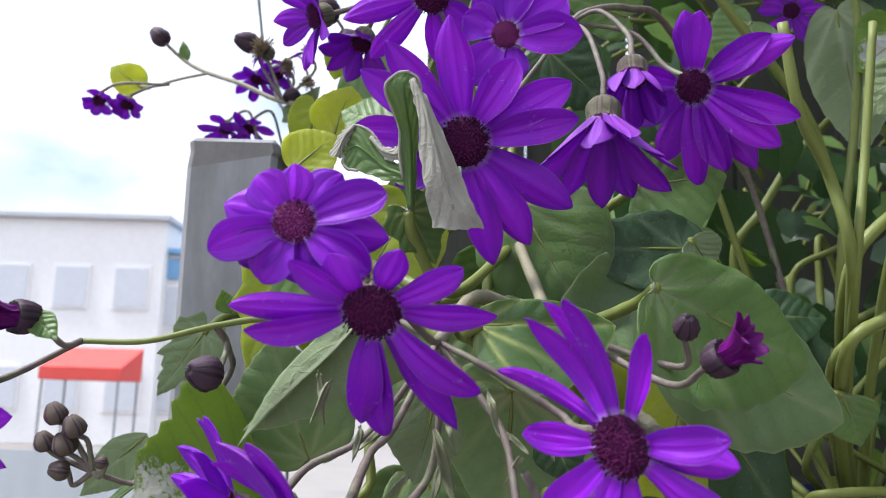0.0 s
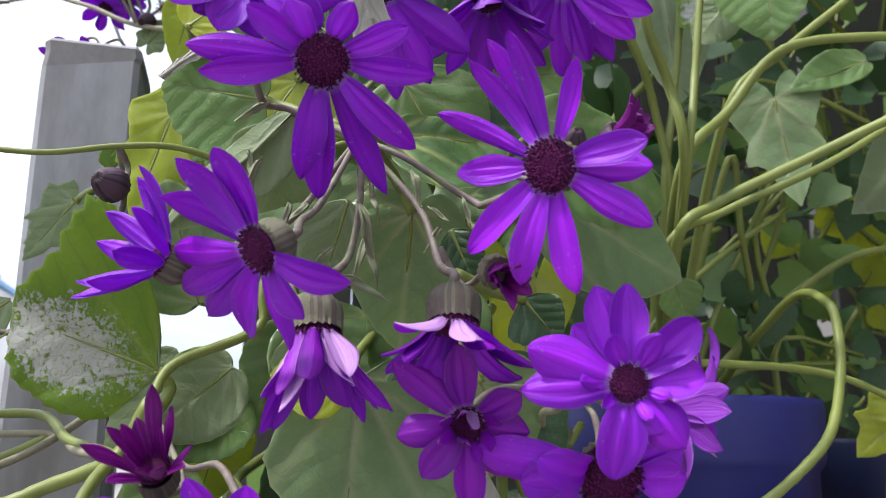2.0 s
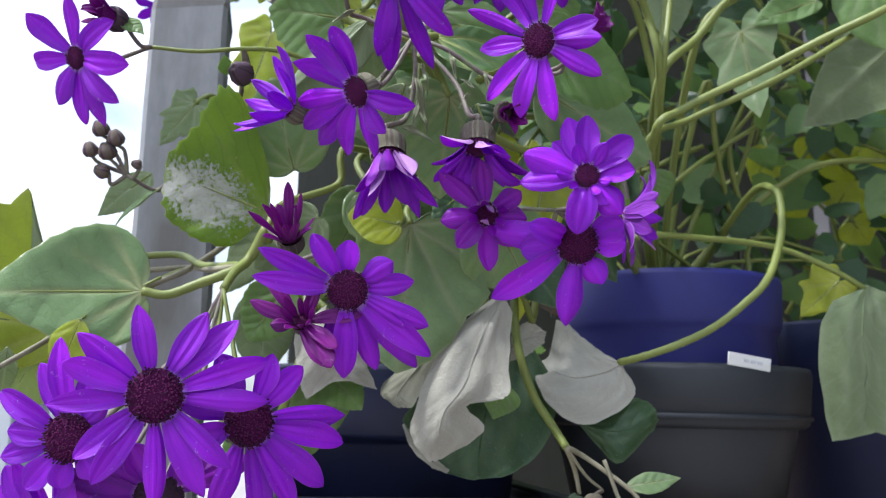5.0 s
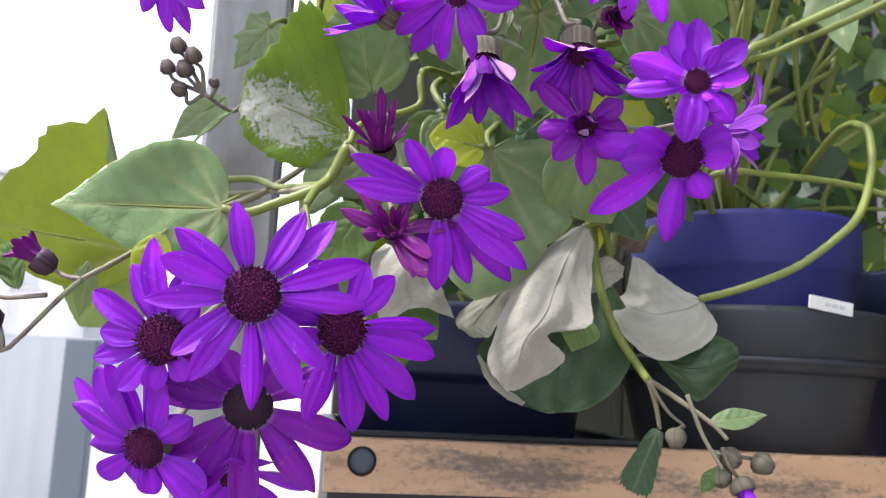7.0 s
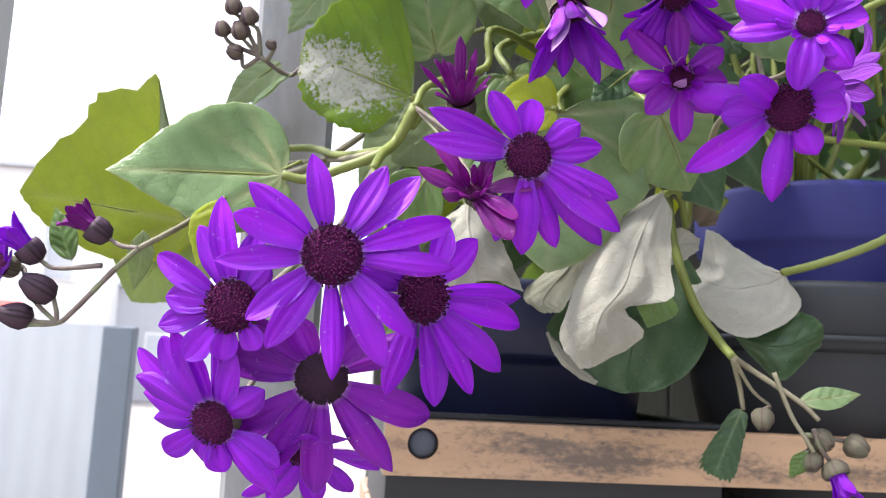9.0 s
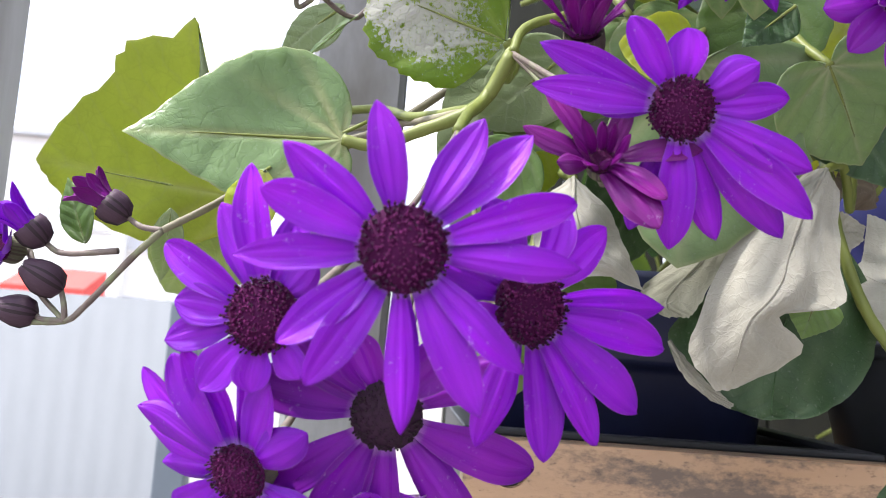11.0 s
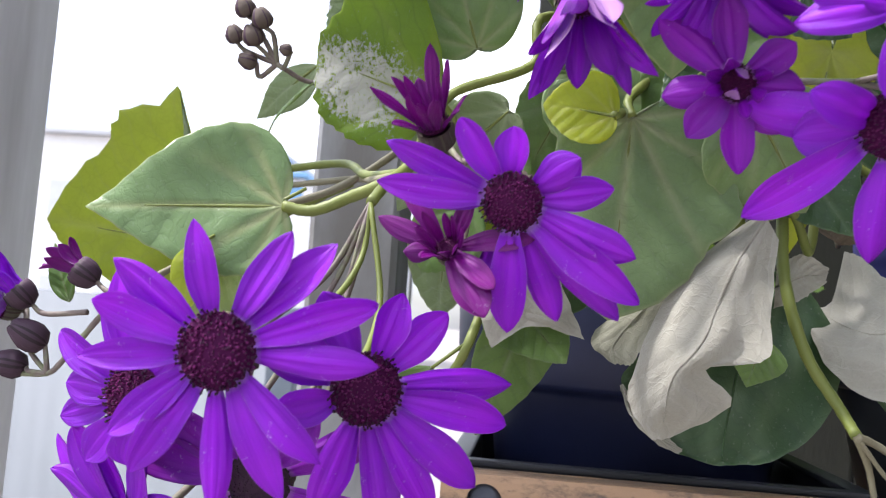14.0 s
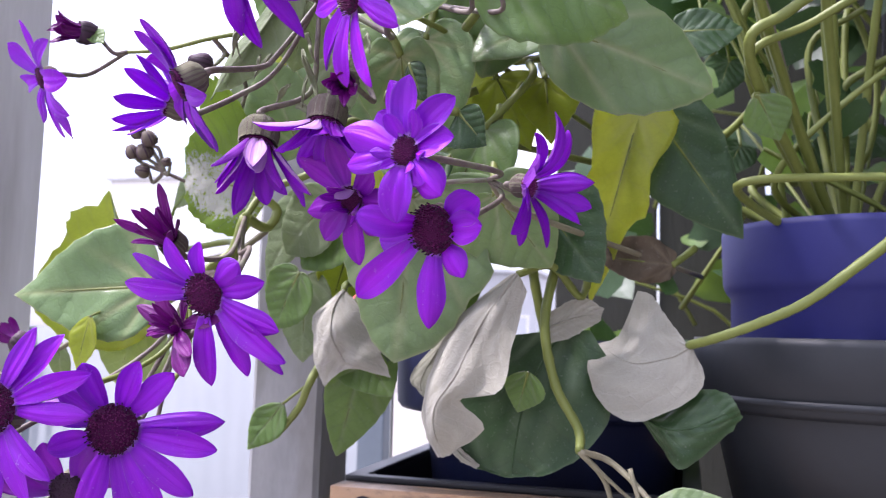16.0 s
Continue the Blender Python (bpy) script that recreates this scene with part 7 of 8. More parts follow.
bud((0.0962, 0.2810, 1.3321), (-0.2000, -0.4000, -0.9000), 0.0044, "round grey-green bud on a hanging shoot", mat=CALYX, stalk=[(0.1036, 0.2896, 1.3370)])
bud((0.1207, 0.2792, 1.3246), (0.2000, -0.5000, -0.3000), 0.0046, "round grey-green bud on a hanging shoot", mat=CALYX, stalk=[(0.1121, 0.2769, 1.3267)])
bud((0.1346, 0.2778, 1.3228), (0.7000, -0.4000, -0.4000), 0.0048, "round grey-green bud on a hanging shoot", mat=CALYX, stalk=[(0.1121, 0.2769, 1.3267)])
bud((0.1169, 0.2809, 1.3162), (-0.3000, -0.5000, -0.6000), 0.0046, "round grey-green bud on a hanging shoot", mat=CALYX, stalk=[(0.1121, 0.2769, 1.3267)])
bud((0.1249, 0.2764, 1.3121), (0.2000, -0.4000, -0.8000), 0.0052, "opening bud with violet tips", mat=CALYX, tipped=PETAL, long=1.0, stalk=[(0.1175, 0.2758, 1.3225), (0.1148, 0.2752, 1.3292)])
leaf(109, (0.1142, 0.2786, 1.3199), (0.1077, 0.2810, 1.3087), (0.0000, -1.0000, 0.2000), 0.0040, 0.0040, "ovate", "tiny green leaf by the buds", petiole_r=0.0004)

# leaves seen from the last stretch
leaf(110, (0.0510, 0.3249, 1.5702), (0.0354, 0.3053, 1.5166), (0.0976, -0.9937, 0.0558), 0.0240, 0.0260, "broad", "grey-green smooth leaf above the flowers", top=LEAF_GREY_LIT)
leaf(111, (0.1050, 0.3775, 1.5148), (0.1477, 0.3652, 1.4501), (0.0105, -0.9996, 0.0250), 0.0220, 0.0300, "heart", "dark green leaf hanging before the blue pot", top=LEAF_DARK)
leaf(112, (0.1001, 0.3664, 1.5079), (0.0783, 0.3382, 1.4195), (-0.1011, -0.9944, 0.0295), 0.0200, 0.0220, "lobed", "yellow-green leaf lit through", top=LEAF_LIME, under=LEAF_LIME)
leaf(113, (0.1160, 0.3682, 1.4350), (0.0815, 0.3424, 1.4378), (0.0595, -0.9981, 0.0134), 0.0100, 0.0120, "broad", "withered brown curled leaf on the pot", top=LEAF_DEAD, under=LEAF_DEAD, ripple=0.08,
     petiole=[(0.1265, 0.3806, 1.4444)])
draped_leaf(114, [[(-0.0266, 0.3060, 1.4174), (-0.0386, 0.3040, 1.4059), (-0.0366, 0.3030, 1.3860), (-0.0323, 0.3040, 1.3747)],
                  [(-0.0255, 0.3060, 1.4180), (-0.0265, 0.2960, 1.4060), (-0.0225, 0.2950, 1.3900), (-0.0185, 0.2980, 1.3835)],
                  [(-0.0244, 0.3060, 1.4180), (-0.0128, 0.3030, 1.4064), (-0.0059, 0.3020, 1.3919), (-0.0003, 0.3020, 1.3804)]],
            "white-backed folded leaf with a ragged end", LEAF_PALE, LEAF_PALE, ripple=0.0012,
            petiole=[(-0.0255, 0.3060, 1.4175), (-0.0273, 0.3182, 1.4223), (-0.0136, 0.3420, 1.4323)])
leaf(115, (-0.0223, 0.3235, 1.3860), (-0.0357, 0.3298, 1.3394), (0.4567, -0.8851, 0.0892), 0.0180, 0.0140, "heart", "green pointed leaf tip hanging down", top=LEAF, under=LEAF_PALE)
leaf(116, (0.0004, 0.3255, 1.4283), (-0.0064, 0.3175, 1.3867), (0.4955, -0.8650, 0.0794), 0.0240, 0.0220, "heart", "dark green leaf behind the flowers", top=LEAF_DARK)
leaf(117, (-0.1232, 0.2616, 1.4031), (-0.1313, 0.2618, 1.3788), (-0.1000, -1.0000, 0.1000), 0.0080, 0.0080, "ovate", "small lime green leaf between flowers", top=LEAF_LIME, petiole_r=0.0005,
     petiole=[(-0.1202, 0.2723, 1.4084), (-0.0963, 0.2775, 1.4239)])
leaf(118, (-0.0531, 0.3064, 1.3663), (-0.0673, 0.2992, 1.3463), (0.2408, -0.8993, 0.3650), 0.0090, 0.0080, "ovate", "small green leaf low in the plant", top=LEAF, petiole_r=0.0006,
     petiole=[(-0.0420, 0.3085, 1.3755)])
stem([(-0.0556, 0.3071, 1.3523), (-0.0457, 0.3086, 1.3653), (-0.0396, 0.3088, 1.3794), (-0.0295, 0.3389, 1.4182)], 0.0016, 0.0020)
stem([(0.0452, 0.3263, 1.4427), (0.0538, 0.3294, 1.4366), (0.0583, 0.3273, 1.4186), (0.0658, 0.3222, 1.3890)], 0.0024, 0.0022)
stem([(0.0550, 0.3296, 1.4379), (0.0659, 0.3432, 1.4374), (0.0914, 0.3799, 1.4557)], 0.0014, 0.0014)

# right-hand stems and leaves
stem([(0.2050, 0.4400, 1.4400), (0.1770, 0.3871, 1.4962), (0.1491, 0.3142, 1.5524), (0.1404, 0.3093, 1.5854), (0.1257, 0.2980, 1.6057), (0.1186, 0.2928, 1.6379)], 0.0026, 0.0020)
stem([(0.2050, 0.4400, 1.4400), (0.1778, 0.3871, 1.4955), (0.1505, 0.3142, 1.5511), (0.1561, 0.3134, 1.5979), (0.1613, 0.3120, 1.6481)], 0.0021, 0.0016)
stem([(0.2050, 0.4400, 1.4400), (0.1786, 0.3921, 1.4957), (0.1522, 0.3242, 1.5513), (0.1764, 0.3225, 1.5819), (0.2044, 0.3196, 1.6137), (0.2436, 0.3090, 1.6199), (0.2671, 0.3038, 1.6180)], 0.0027, 0.0021)
stem([(0.2050, 0.4400, 1.4400), (0.1930, 0.3956, 1.5128), (0.1811, 0.3311, 1.5855), (0.2097, 0.3283, 1.6165), (0.2543, 0.3201, 1.6548), (0.2840, 0.3178, 1.6819)], 0.0024, 0.0019)
stem([(0.2050, 0.4400, 1.4400), (0.1765, 0.3906, 1.4804), (0.1481, 0.3212, 1.5207), (0.1637, 0.3142, 1.5360), (0.2009, 0.3013, 1.5556), (0.2292, 0.2810, 1.5701), (0.2484, 0.2642, 1.5785), (0.2785, 0.2635, 1.5974)], 0.0026, 0.0020)
stem([(0.2050, 0.4400, 1.4400), (0.1767, 0.3960, 1.4794), (0.1484, 0.3320, 1.5189), (0.1760, 0.3321, 1.5372), (0.2206, 0.3168, 1.5592), (0.2630, 0.3116, 1.5862), (0.2926, 0.3110, 1.6050), (0.3291, 0.3081, 1.6277)], 0.0021, 0.0016)
stem([(0.2050, 0.4400, 1.4400), (0.1746, 0.4019, 1.4540), (0.1441, 0.3438, 1.4681), (0.1882, 0.3432, 1.4710), (0.2344, 0.3434, 1.4680), (0.2643, 0.3387, 1.4564), (0.2824, 0.3366, 1.4463)], 0.0021, 0.0016)
stem([(0.2050, 0.4400, 1.4400), (0.2322, 0.4474, 1.4719), (0.2594, 0.4348, 1.5038), (0.2865, 0.4230, 1.5291), (0.3177, 0.4121, 1.5455), (0.3775, 0.4074, 1.5507)], 0.0026, 0.0020)
stem([(0.2050, 0.4400, 1.4400), (0.2102, 0.4231, 1.5121), (0.2155, 0.3862, 1.5841), (0.2292, 0.4014, 1.5466), (0.2503, 0.4253, 1.5093)], 0.0023, 0.0017)
stem([(0.2050, 0.4400, 1.4400), (0.2355, 0.4307, 1.5223), (0.2660, 0.4014, 1.6046), (0.2667, 0.4201, 1.5649), (0.2574, 0.4454, 1.5053)], 0.0021, 0.0016)
stem([(0.2050, 0.4400, 1.4400), (0.1850, 0.4295, 1.4607), (0.1650, 0.3990, 1.4813), (0.2039, 0.4017, 1.5241), (0.2680, 0.4084, 1.5693)], 0.0020, 0.0015)
stem([(0.2050, 0.4400, 1.4400), (0.1999, 0.4373, 1.5066), (0.1947, 0.4145, 1.5733), (0.1854, 0.4078, 1.6109), (0.1667, 0.3921, 1.6422), (0.1274, 0.3748, 1.6816), (0.1137, 0.3712, 1.7018)], 0.0027, 0.0021)
stem([(0.2050, 0.4400, 1.4400), (0.1985, 0.4370, 1.5079), (0.1919, 0.4140, 1.5759), (0.2006, 0.4141, 1.6332), (0.2019, 0.4049, 1.6859), (0.1954, 0.3990, 1.7190)], 0.0026, 0.0020)
stem([(0.2050, 0.4400, 1.4400), (0.1791, 0.4573, 1.5078), (0.1532, 0.4545, 1.5756), (0.1674, 0.4493, 1.6056), (0.1946, 0.4527, 1.6449), (0.2410, 0.4558, 1.6863)], 0.0029, 0.0022)
stem([(0.2050, 0.4400, 1.4400), (0.1709, 0.4441, 1.5244), (0.1369, 0.4283, 1.6089), (0.1527, 0.4436, 1.5798), (0.1688, 0.4582, 1.5553)], 0.0020, 0.0015)
stem([(0.2050, 0.4400, 1.4400), (0.1983, 0.4680, 1.5052), (0.1915, 0.4759, 1.5705), (0.2161, 0.4727, 1.5897), (0.2533, 0.4694, 1.6093)], 0.0023, 0.0017)
stem([(0.2050, 0.4400, 1.4400), (0.2045, 0.4559, 1.4874), (0.2040, 0.4518, 1.5349), (0.2183, 0.4492, 1.5498), (0.2444, 0.4472, 1.5621)], 0.0026, 0.0020)
stem([(0.2050, 0.4400, 1.4400), (0.1614, 0.4580, 1.4692), (0.1177, 0.4560, 1.4984), (0.1503, 0.4830, 1.5287), (0.1922, 0.5098, 1.5858), (0.2282, 0.5263, 1.6260)], 0.0026, 0.0020)
stem([(0.2050, 0.4400, 1.4400), (0.1825, 0.4748, 1.4667), (0.1601, 0.4895, 1.4935), (0.2008, 0.5111, 1.4981), (0.2533, 0.5359, 1.5039)], 0.0024, 0.0019)
stem([(0.2050, 0.4400, 1.4400), (0.2104, 0.4771, 1.5199), (0.2159, 0.4942, 1.5999), (0.2322, 0.5027, 1.5631), (0.2288, 0.5064, 1.5191), (0.2157, 0.5048, 1.4984)], 0.0023, 0.0017)
leaf(119, (0.1682, 0.4661, 1.5389), (0.1708, 0.4645, 1.5118), (0.0138, -0.9990, 0.0429), 0.0125, 0.0130, "heart", "small round leaf among the stems over the pot", top=LEAF, petiole_r=0.0009,
     petiole=[(0.1723, 0.4764, 1.5517), (0.2050, 0.4400, 1.4400)])
leaf(120, (0.1471, 0.4780, 1.5675), (0.1403, 0.4732, 1.5456), (0.0561, -0.9984, -0.0014), 0.0125, 0.0130, "heart", "small round leaf among the stems over the pot", top=LEAF_DARK, petiole_r=0.0009,
     petiole=[(0.1509, 0.4881, 1.5812), (0.2050, 0.4400, 1.4400)])
leaf(121, (0.1305, 0.4500, 1.5899), (0.1366, 0.4488, 1.5688), (0.0878, -0.9945, -0.0569), 0.0125, 0.0130, "heart", "small round leaf among the stems over the pot", top=LEAF, petiole_r=0.0009,
     petiole=[(0.1339, 0.4600, 1.6037), (0.2050, 0.4400, 1.4400)])
leaf(122, (0.1955, 0.5167, 1.5297), (0.2049, 0.5165, 1.5079), (-0.0267, -0.9964, 0.0808), 0.0125, 0.0130, "heart", "small round leaf among the stems over the pot", top=LEAF_DARK, petiole_r=0.0009,
     petiole=[(0.2003, 0.5271, 1.5430), (0.2050, 0.4400, 1.4400)])
leaf(123, (0.1541, 0.4956, 1.5192), (0.1439, 0.4894, 1.5008), (0.0422, -0.9952, 0.0882), 0.0125, 0.0130, "heart", "small round leaf among the stems over the pot", top=LEAF_DARK, petiole_r=0.0009,
     petiole=[(0.1581, 0.5058, 1.5322), (0.2050, 0.4400, 1.4400)])
leaf(124, (0.2159, 0.5394, 1.5678), (0.2220, 0.5387, 1.5412), (-0.0543, -0.9980, 0.0311), 0.0125, 0.0130, "heart", "small round leaf among the stems over the pot", top=LEAF, petiole_r=0.0009,
     petiole=[(0.2211, 0.5498, 1.5821), (0.2050, 0.4400, 1.4400)])
leaf(125, (0.2349, 0.5380, 1.5332), (0.2236, 0.5316, 1.5139), (-0.0870, -0.9925, 0.0854), 0.0125, 0.0130, "heart", "small round leaf among the stems over the pot", top=LEAF_DARK, petiole_r=0.0009,
     petiole=[(0.2405, 0.5486, 1.5467), (0.2050, 0.4400, 1.4400)])
leaf(126, (0.1878, 0.5265, 1.6144), (0.1767, 0.5206, 1.5905), (-0.0076, -0.9988, -0.0486), 0.0125, 0.0130, "heart", "small round leaf among the stems over the pot", top=LEAF_DARK, petiole_r=0.0009,
     petiole=[(0.1925, 0.5367, 1.6295), (0.2050, 0.4400, 1.4400)])
leaf(127, (0.2696, 0.2982, 1.6171), (0.3071, 0.2739, 1.5660), (-0.5769, -0.8020, -0.1549), 0.0280, 0.0280, "heart", "bright green leaf with a clean edge", top=LEAF, petiole_r=0.003)
leaf(128, (0.3326, 0.3305, 1.6171), (0.2678, 0.3599, 1.5510), (0.4172, 0.8543, 0.3101), 0.0320, 0.0340, "heart", "large leaf showing its grey-green underside", top=LEAF_DARK, under=LEAF_BACK, bend=-0.05)
leaf(129, (0.2249, 0.3582, 1.6067), (0.2351, 0.3574, 1.5497), (0.5070, 0.8114, 0.2909), 0.0240, 0.0220, "lobed", "grey-green leaf underside in the shade", top=LEAF_DARK, under=LEAF_GREY)
leaf(130, (0.2684, 0.3438, 1.6263), (0.2287, 0.3459, 1.6109), (-0.5353, -0.8370, 0.1135), 0.0100, 0.0120, "broad", "small curled green leaf, pale rim", top=LEAF, under=LEAF_BACK, cup=.5)
leaf(131, (0.1823, 0.2982, 1.6404), (0.1831, 0.2947, 1.6064), (-0.4911, -0.8580, -0.1507), 0.0180, 0.0220, "broad", "grey-green leaf at the top of the plant", top=LEAF)
leaf(132, (0.1845, 0.3292, 1.6404), (0.1692, 0.3373, 1.6192), (0.4433, 0.8638, 0.2396), 0.0100, 0.0120, "broad", "pale leaf underside behind a flower", under=LEAF_BACK)
draped_leaf(133, [[(0.2822, 0.3380, 1.4467), (0.2626, 0.3370, 1.4377), (0.2552, 0.3380, 1.4248), (0.2531, 0.3400, 1.4029), (0.2575, 0.3440, 1.3783), (0.2623, 0.3470, 1.3598)],
                  [(0.2834, 0.3370, 1.4479), (0.2690, 0.3320, 1.4279), (0.2691, 0.3330, 1.3999), (0.2719, 0.3380, 1.3785), (0.2730, 0.3430, 1.3616)],
                  [(0.2852, 0.3370, 1.4483), (0.2863, 0.3350, 1.4288), (0.2893, 0.3380, 1.3974), (0.2892, 0.3410, 1.3787), (0.2891, 0.3440, 1.3653)],
                  [(0.2878, 0.3380, 1.4482), (0.2996, 0.3350, 1.4421), (0.3129, 0.3320, 1.4326), (0.3164, 0.3340, 1.3978), (0.3137, 0.3380, 1.3759), (0.3021, 0.3430, 1.3617)]],
            "large hanging leaf with a crease, pale olive underside", LEAF_BACK, LEAF_BACK, ripple=0.0006, pleat=0.0006)
leaf(134, (0.2741, 0.3480, 1.4513), (0.2542, 0.3569, 1.4316), (-0.5611, -0.8183, 0.1251), 0.0160, 0.0180, "lobed", "lime green leaf over the blue pot", top=LEAF_LIME, under=LEAF_LIME)
leaf(135, (0.2036, 0.4310, 1.7104), (0.2207, 0.4441, 1.6368), (0.4088, 0.8494, 0.3338), 0.0200, 0.0240, "broad", "grey-green leaf underside among stems", top=LEAF_DARK, under=LEAF_BACK)
leaf(136, (0.2192, 0.3954, 1.6822), (0.1977, 0.3983, 1.6654), (-0.4446, -0.8951, 0.0323), 0.0200, 0.0200, "heart", "dusty blue-green leaf at the edge", top=LEAF_SICK, mildew=(0.5, 0.0, 0.5, 0.5))
leaf(137, (0.1552, 0.4227, 1.6988), (0.1381, 0.4262, 1.6780), (-0.3163, -0.9443, -0.0907), 0.0200, 0.0180, "heart", "mid-green leaf behind the flower", top=LEAF)
leaf(138, (0.4144, 0.5394, 1.5971), (0.4345, 0.5400, 1.5735), (-0.4901, -0.8569, -0.1599), 0.0180, 0.0170, "heart", "yellow-green leaf lit through at the back", top=LEAF_LIME, under=LEAF_LIME,
     petiole=[(0.4210, 0.5547, 1.6171)])
leaf(139, (0.4440, 0.5380, 1.5736), (0.4549, 0.5416, 1.5452), (-0.5202, -0.8446, -0.1267), 0.0180, 0.0170, "heart", "yellow-green leaf lit through at the back", top=LEAF_LIME, under=LEAF_LIME,
     petiole=[(0.4515, 0.5532, 1.5930)])
leaf(140, (0.4467, 0.5294, 1.6116), (0.4288, 0.5373, 1.5924), (-0.5233, -0.8341, -0.1745), 0.0180, 0.0170, "heart", "yellow-green leaf lit through at the back", top=LEAF_LIME, under=LEAF_LIME,
     petiole=[(0.4543, 0.5444, 1.6320)])
leaf(141, (0.4213, 0.5468, 1.5544), (0.4343, 0.5391, 1.5783), (-0.4963, -0.8618, -0.1043), 0.0180, 0.0170, "heart", "yellow-green leaf lit through at the back", top=LEAF_LIME, under=LEAF_LIME,
     petiole=[(0.4282, 0.5623, 1.5733)])
leaf(142, (0.4667, 0.5291, 1.5928), (0.4587, 0.5368, 1.5642), (-0.5429, -0.8266, -0.1483), 0.0180, 0.0170, "heart", "yellow-green leaf lit through at the back", top=LEAF_LIME, under=LEAF_LIME,
     petiole=[(0.4747, 0.5441, 1.6127)])
leaf(143, (0.3782, 0.5542, 1.5635), (0.3981, 0.5538, 1.5447), (-0.4503, -0.8848, -0.1200), 0.0180, 0.0170, "heart", "yellow-green leaf lit through at the back", top=LEAF_LIME, under=LEAF_LIME,
     petiole=[(0.3839, 0.5698, 1.5827)])
leaf(144, (0.3947, 0.5407, 1.6111), (0.4101, 0.5423, 1.5875), (-0.4690, -0.8646, -0.1801), 0.0180, 0.0170, "heart", "yellow-green leaf lit through at the back", top=LEAF_LIME, under=LEAF_LIME,
     petiole=[(0.4009, 0.5560, 1.6316)])
leaf(145, (0.3623, 0.5507, 1.5966), (0.3494, 0.5584, 1.5728), (-0.4330, -0.8862, -0.1647), 0.0180, 0.0170, "heart", "yellow-green leaf lit through at the back", top=LEAF_LIME, under=LEAF_LIME,
     petiole=[(0.3676, 0.5662, 1.6167)])
leaf(146, (0.4362, 0.5466, 1.5403), (0.4514, 0.5473, 1.5215), (-0.5109, -0.8554, -0.0849), 0.0180, 0.0170, "heart", "yellow-green leaf lit through at the back", top=LEAF_LIME, under=LEAF_LIME,
     petiole=[(0.4435, 0.5620, 1.5589)])
leaf(147, (0.4736, 0.5365, 1.5501), (0.4554, 0.5434, 1.5357), (-0.5483, -0.8310, -0.0939), 0.0180, 0.0170, "heart", "yellow-green leaf lit through at the back", top=LEAF_LIME, under=LEAF_LIME,
     petiole=[(0.4819, 0.5517, 1.5689)])
flower(148, (0.2147, 0.5153, 1.7508), (-0.2763, -0.9537, -0.1190), 0.0060,
       [(3, 0.0220, 10, 0), (32, 0.0207, 10, 0), (74, 0.0227, 10, 0), (106, 0.0213, 10, 0), (147, 0.0220, 10, 0), (176, 0.0207, 10, 0), (218, 0.0227, 10, 0), (250, 0.0213, 10, 0), (291, 0.0220, 10, 0), (320, 0.0207, 10, 0)],
       "violet daisy flower far back in the plant", stalk=[(0.2295, 0.5178, 1.7370), (0.2295, 0.4787, 1.6709)])

# far twigs with withered flowers
stem([(-0.1976, 0.5515, 1.7360), (-0.1784, 0.5494, 1.7195), (-0.1603, 0.5412, 1.7088), (-0.1329, 0.5235, 1.6950), (-0.1035, 0.5062, 1.6783), (-0.0648, 0.4781, 1.6659), (-0.0295, 0.4404, 1.6505), (0.0311, 0.4375, 1.6112)], 0.0012, 0.0018, "thin grey-green twig against the sky", STEM_DULL)
stem([(-0.2037, 0.5552, 1.7030), (-0.1804, 0.5466, 1.7064), (-0.1603, 0.5412, 1.7088)], 0.0010, 0.0010, "thin grey-green twig against the sky", STEM_DULL)
bud((-0.1984, 0.5511, 1.7378), (-0.7000, 0.0000, 0.6000), 0.0060, "brown bud at the end of a far twig", long=1.2, stalk=[(-0.1907, 0.5496, 1.7293)])
leaf(149, (-0.1784, 0.5494, 1.7195), (-0.1819, 0.5467, 1.7343), (0.0000, -1.0000, 0.1000), 0.0040, 0.0040, "ovate", "tiny leaf on a far twig", petiole_r=0.0005)
leaf(150, (-0.2094, 0.5552, 1.7029), (-0.2296, 0.5497, 1.7162), (0.0000, -1.0000, 0.2000), 0.0120, 0.0120, "broad", "small yellow-green leaf on a far twig", top=LEAF_LIME, under=LEAF_LIME,
     petiole=[(-0.2037, 0.5552, 1.7030)])
flower(151, (-0.2345, 0.5491, 1.6908), (0.0706, -0.5135, -0.8552), 0.0050,
       [(3, 0.0120, 10, 25), (47, 0.0113, 10, 25), (105, 0.0124, 10, 25), (152, 0.0116, 10, 25), (209, 0.0120, 10, 25), (253, 0.0113, 10, 25), (311, 0.0124, 10, 25)],
       "wilting violet daisy flower on a far twig", stalk=[(-0.2178, 0.5424, 1.7006), (-0.1845, 0.5377, 1.6989)], width=0.008)
flower(152, (-0.2156, 0.5495, 1.6887), (0.0517, -0.5196, -0.8528), 0.0050,
       [(3, 0.0120, 10, 25), (47, 0.0113, 10, 25), (105, 0.0124, 10, 25), (152, 0.0116, 10, 25), (209, 0.0120, 10, 25), (253, 0.0113, 10, 25), (311, 0.0124, 10, 25)],
       "wilting violet daisy flower on a far twig", stalk=[(-0.1991, 0.5428, 1.6985), (-0.1845, 0.5377, 1.6989)], width=0.008)
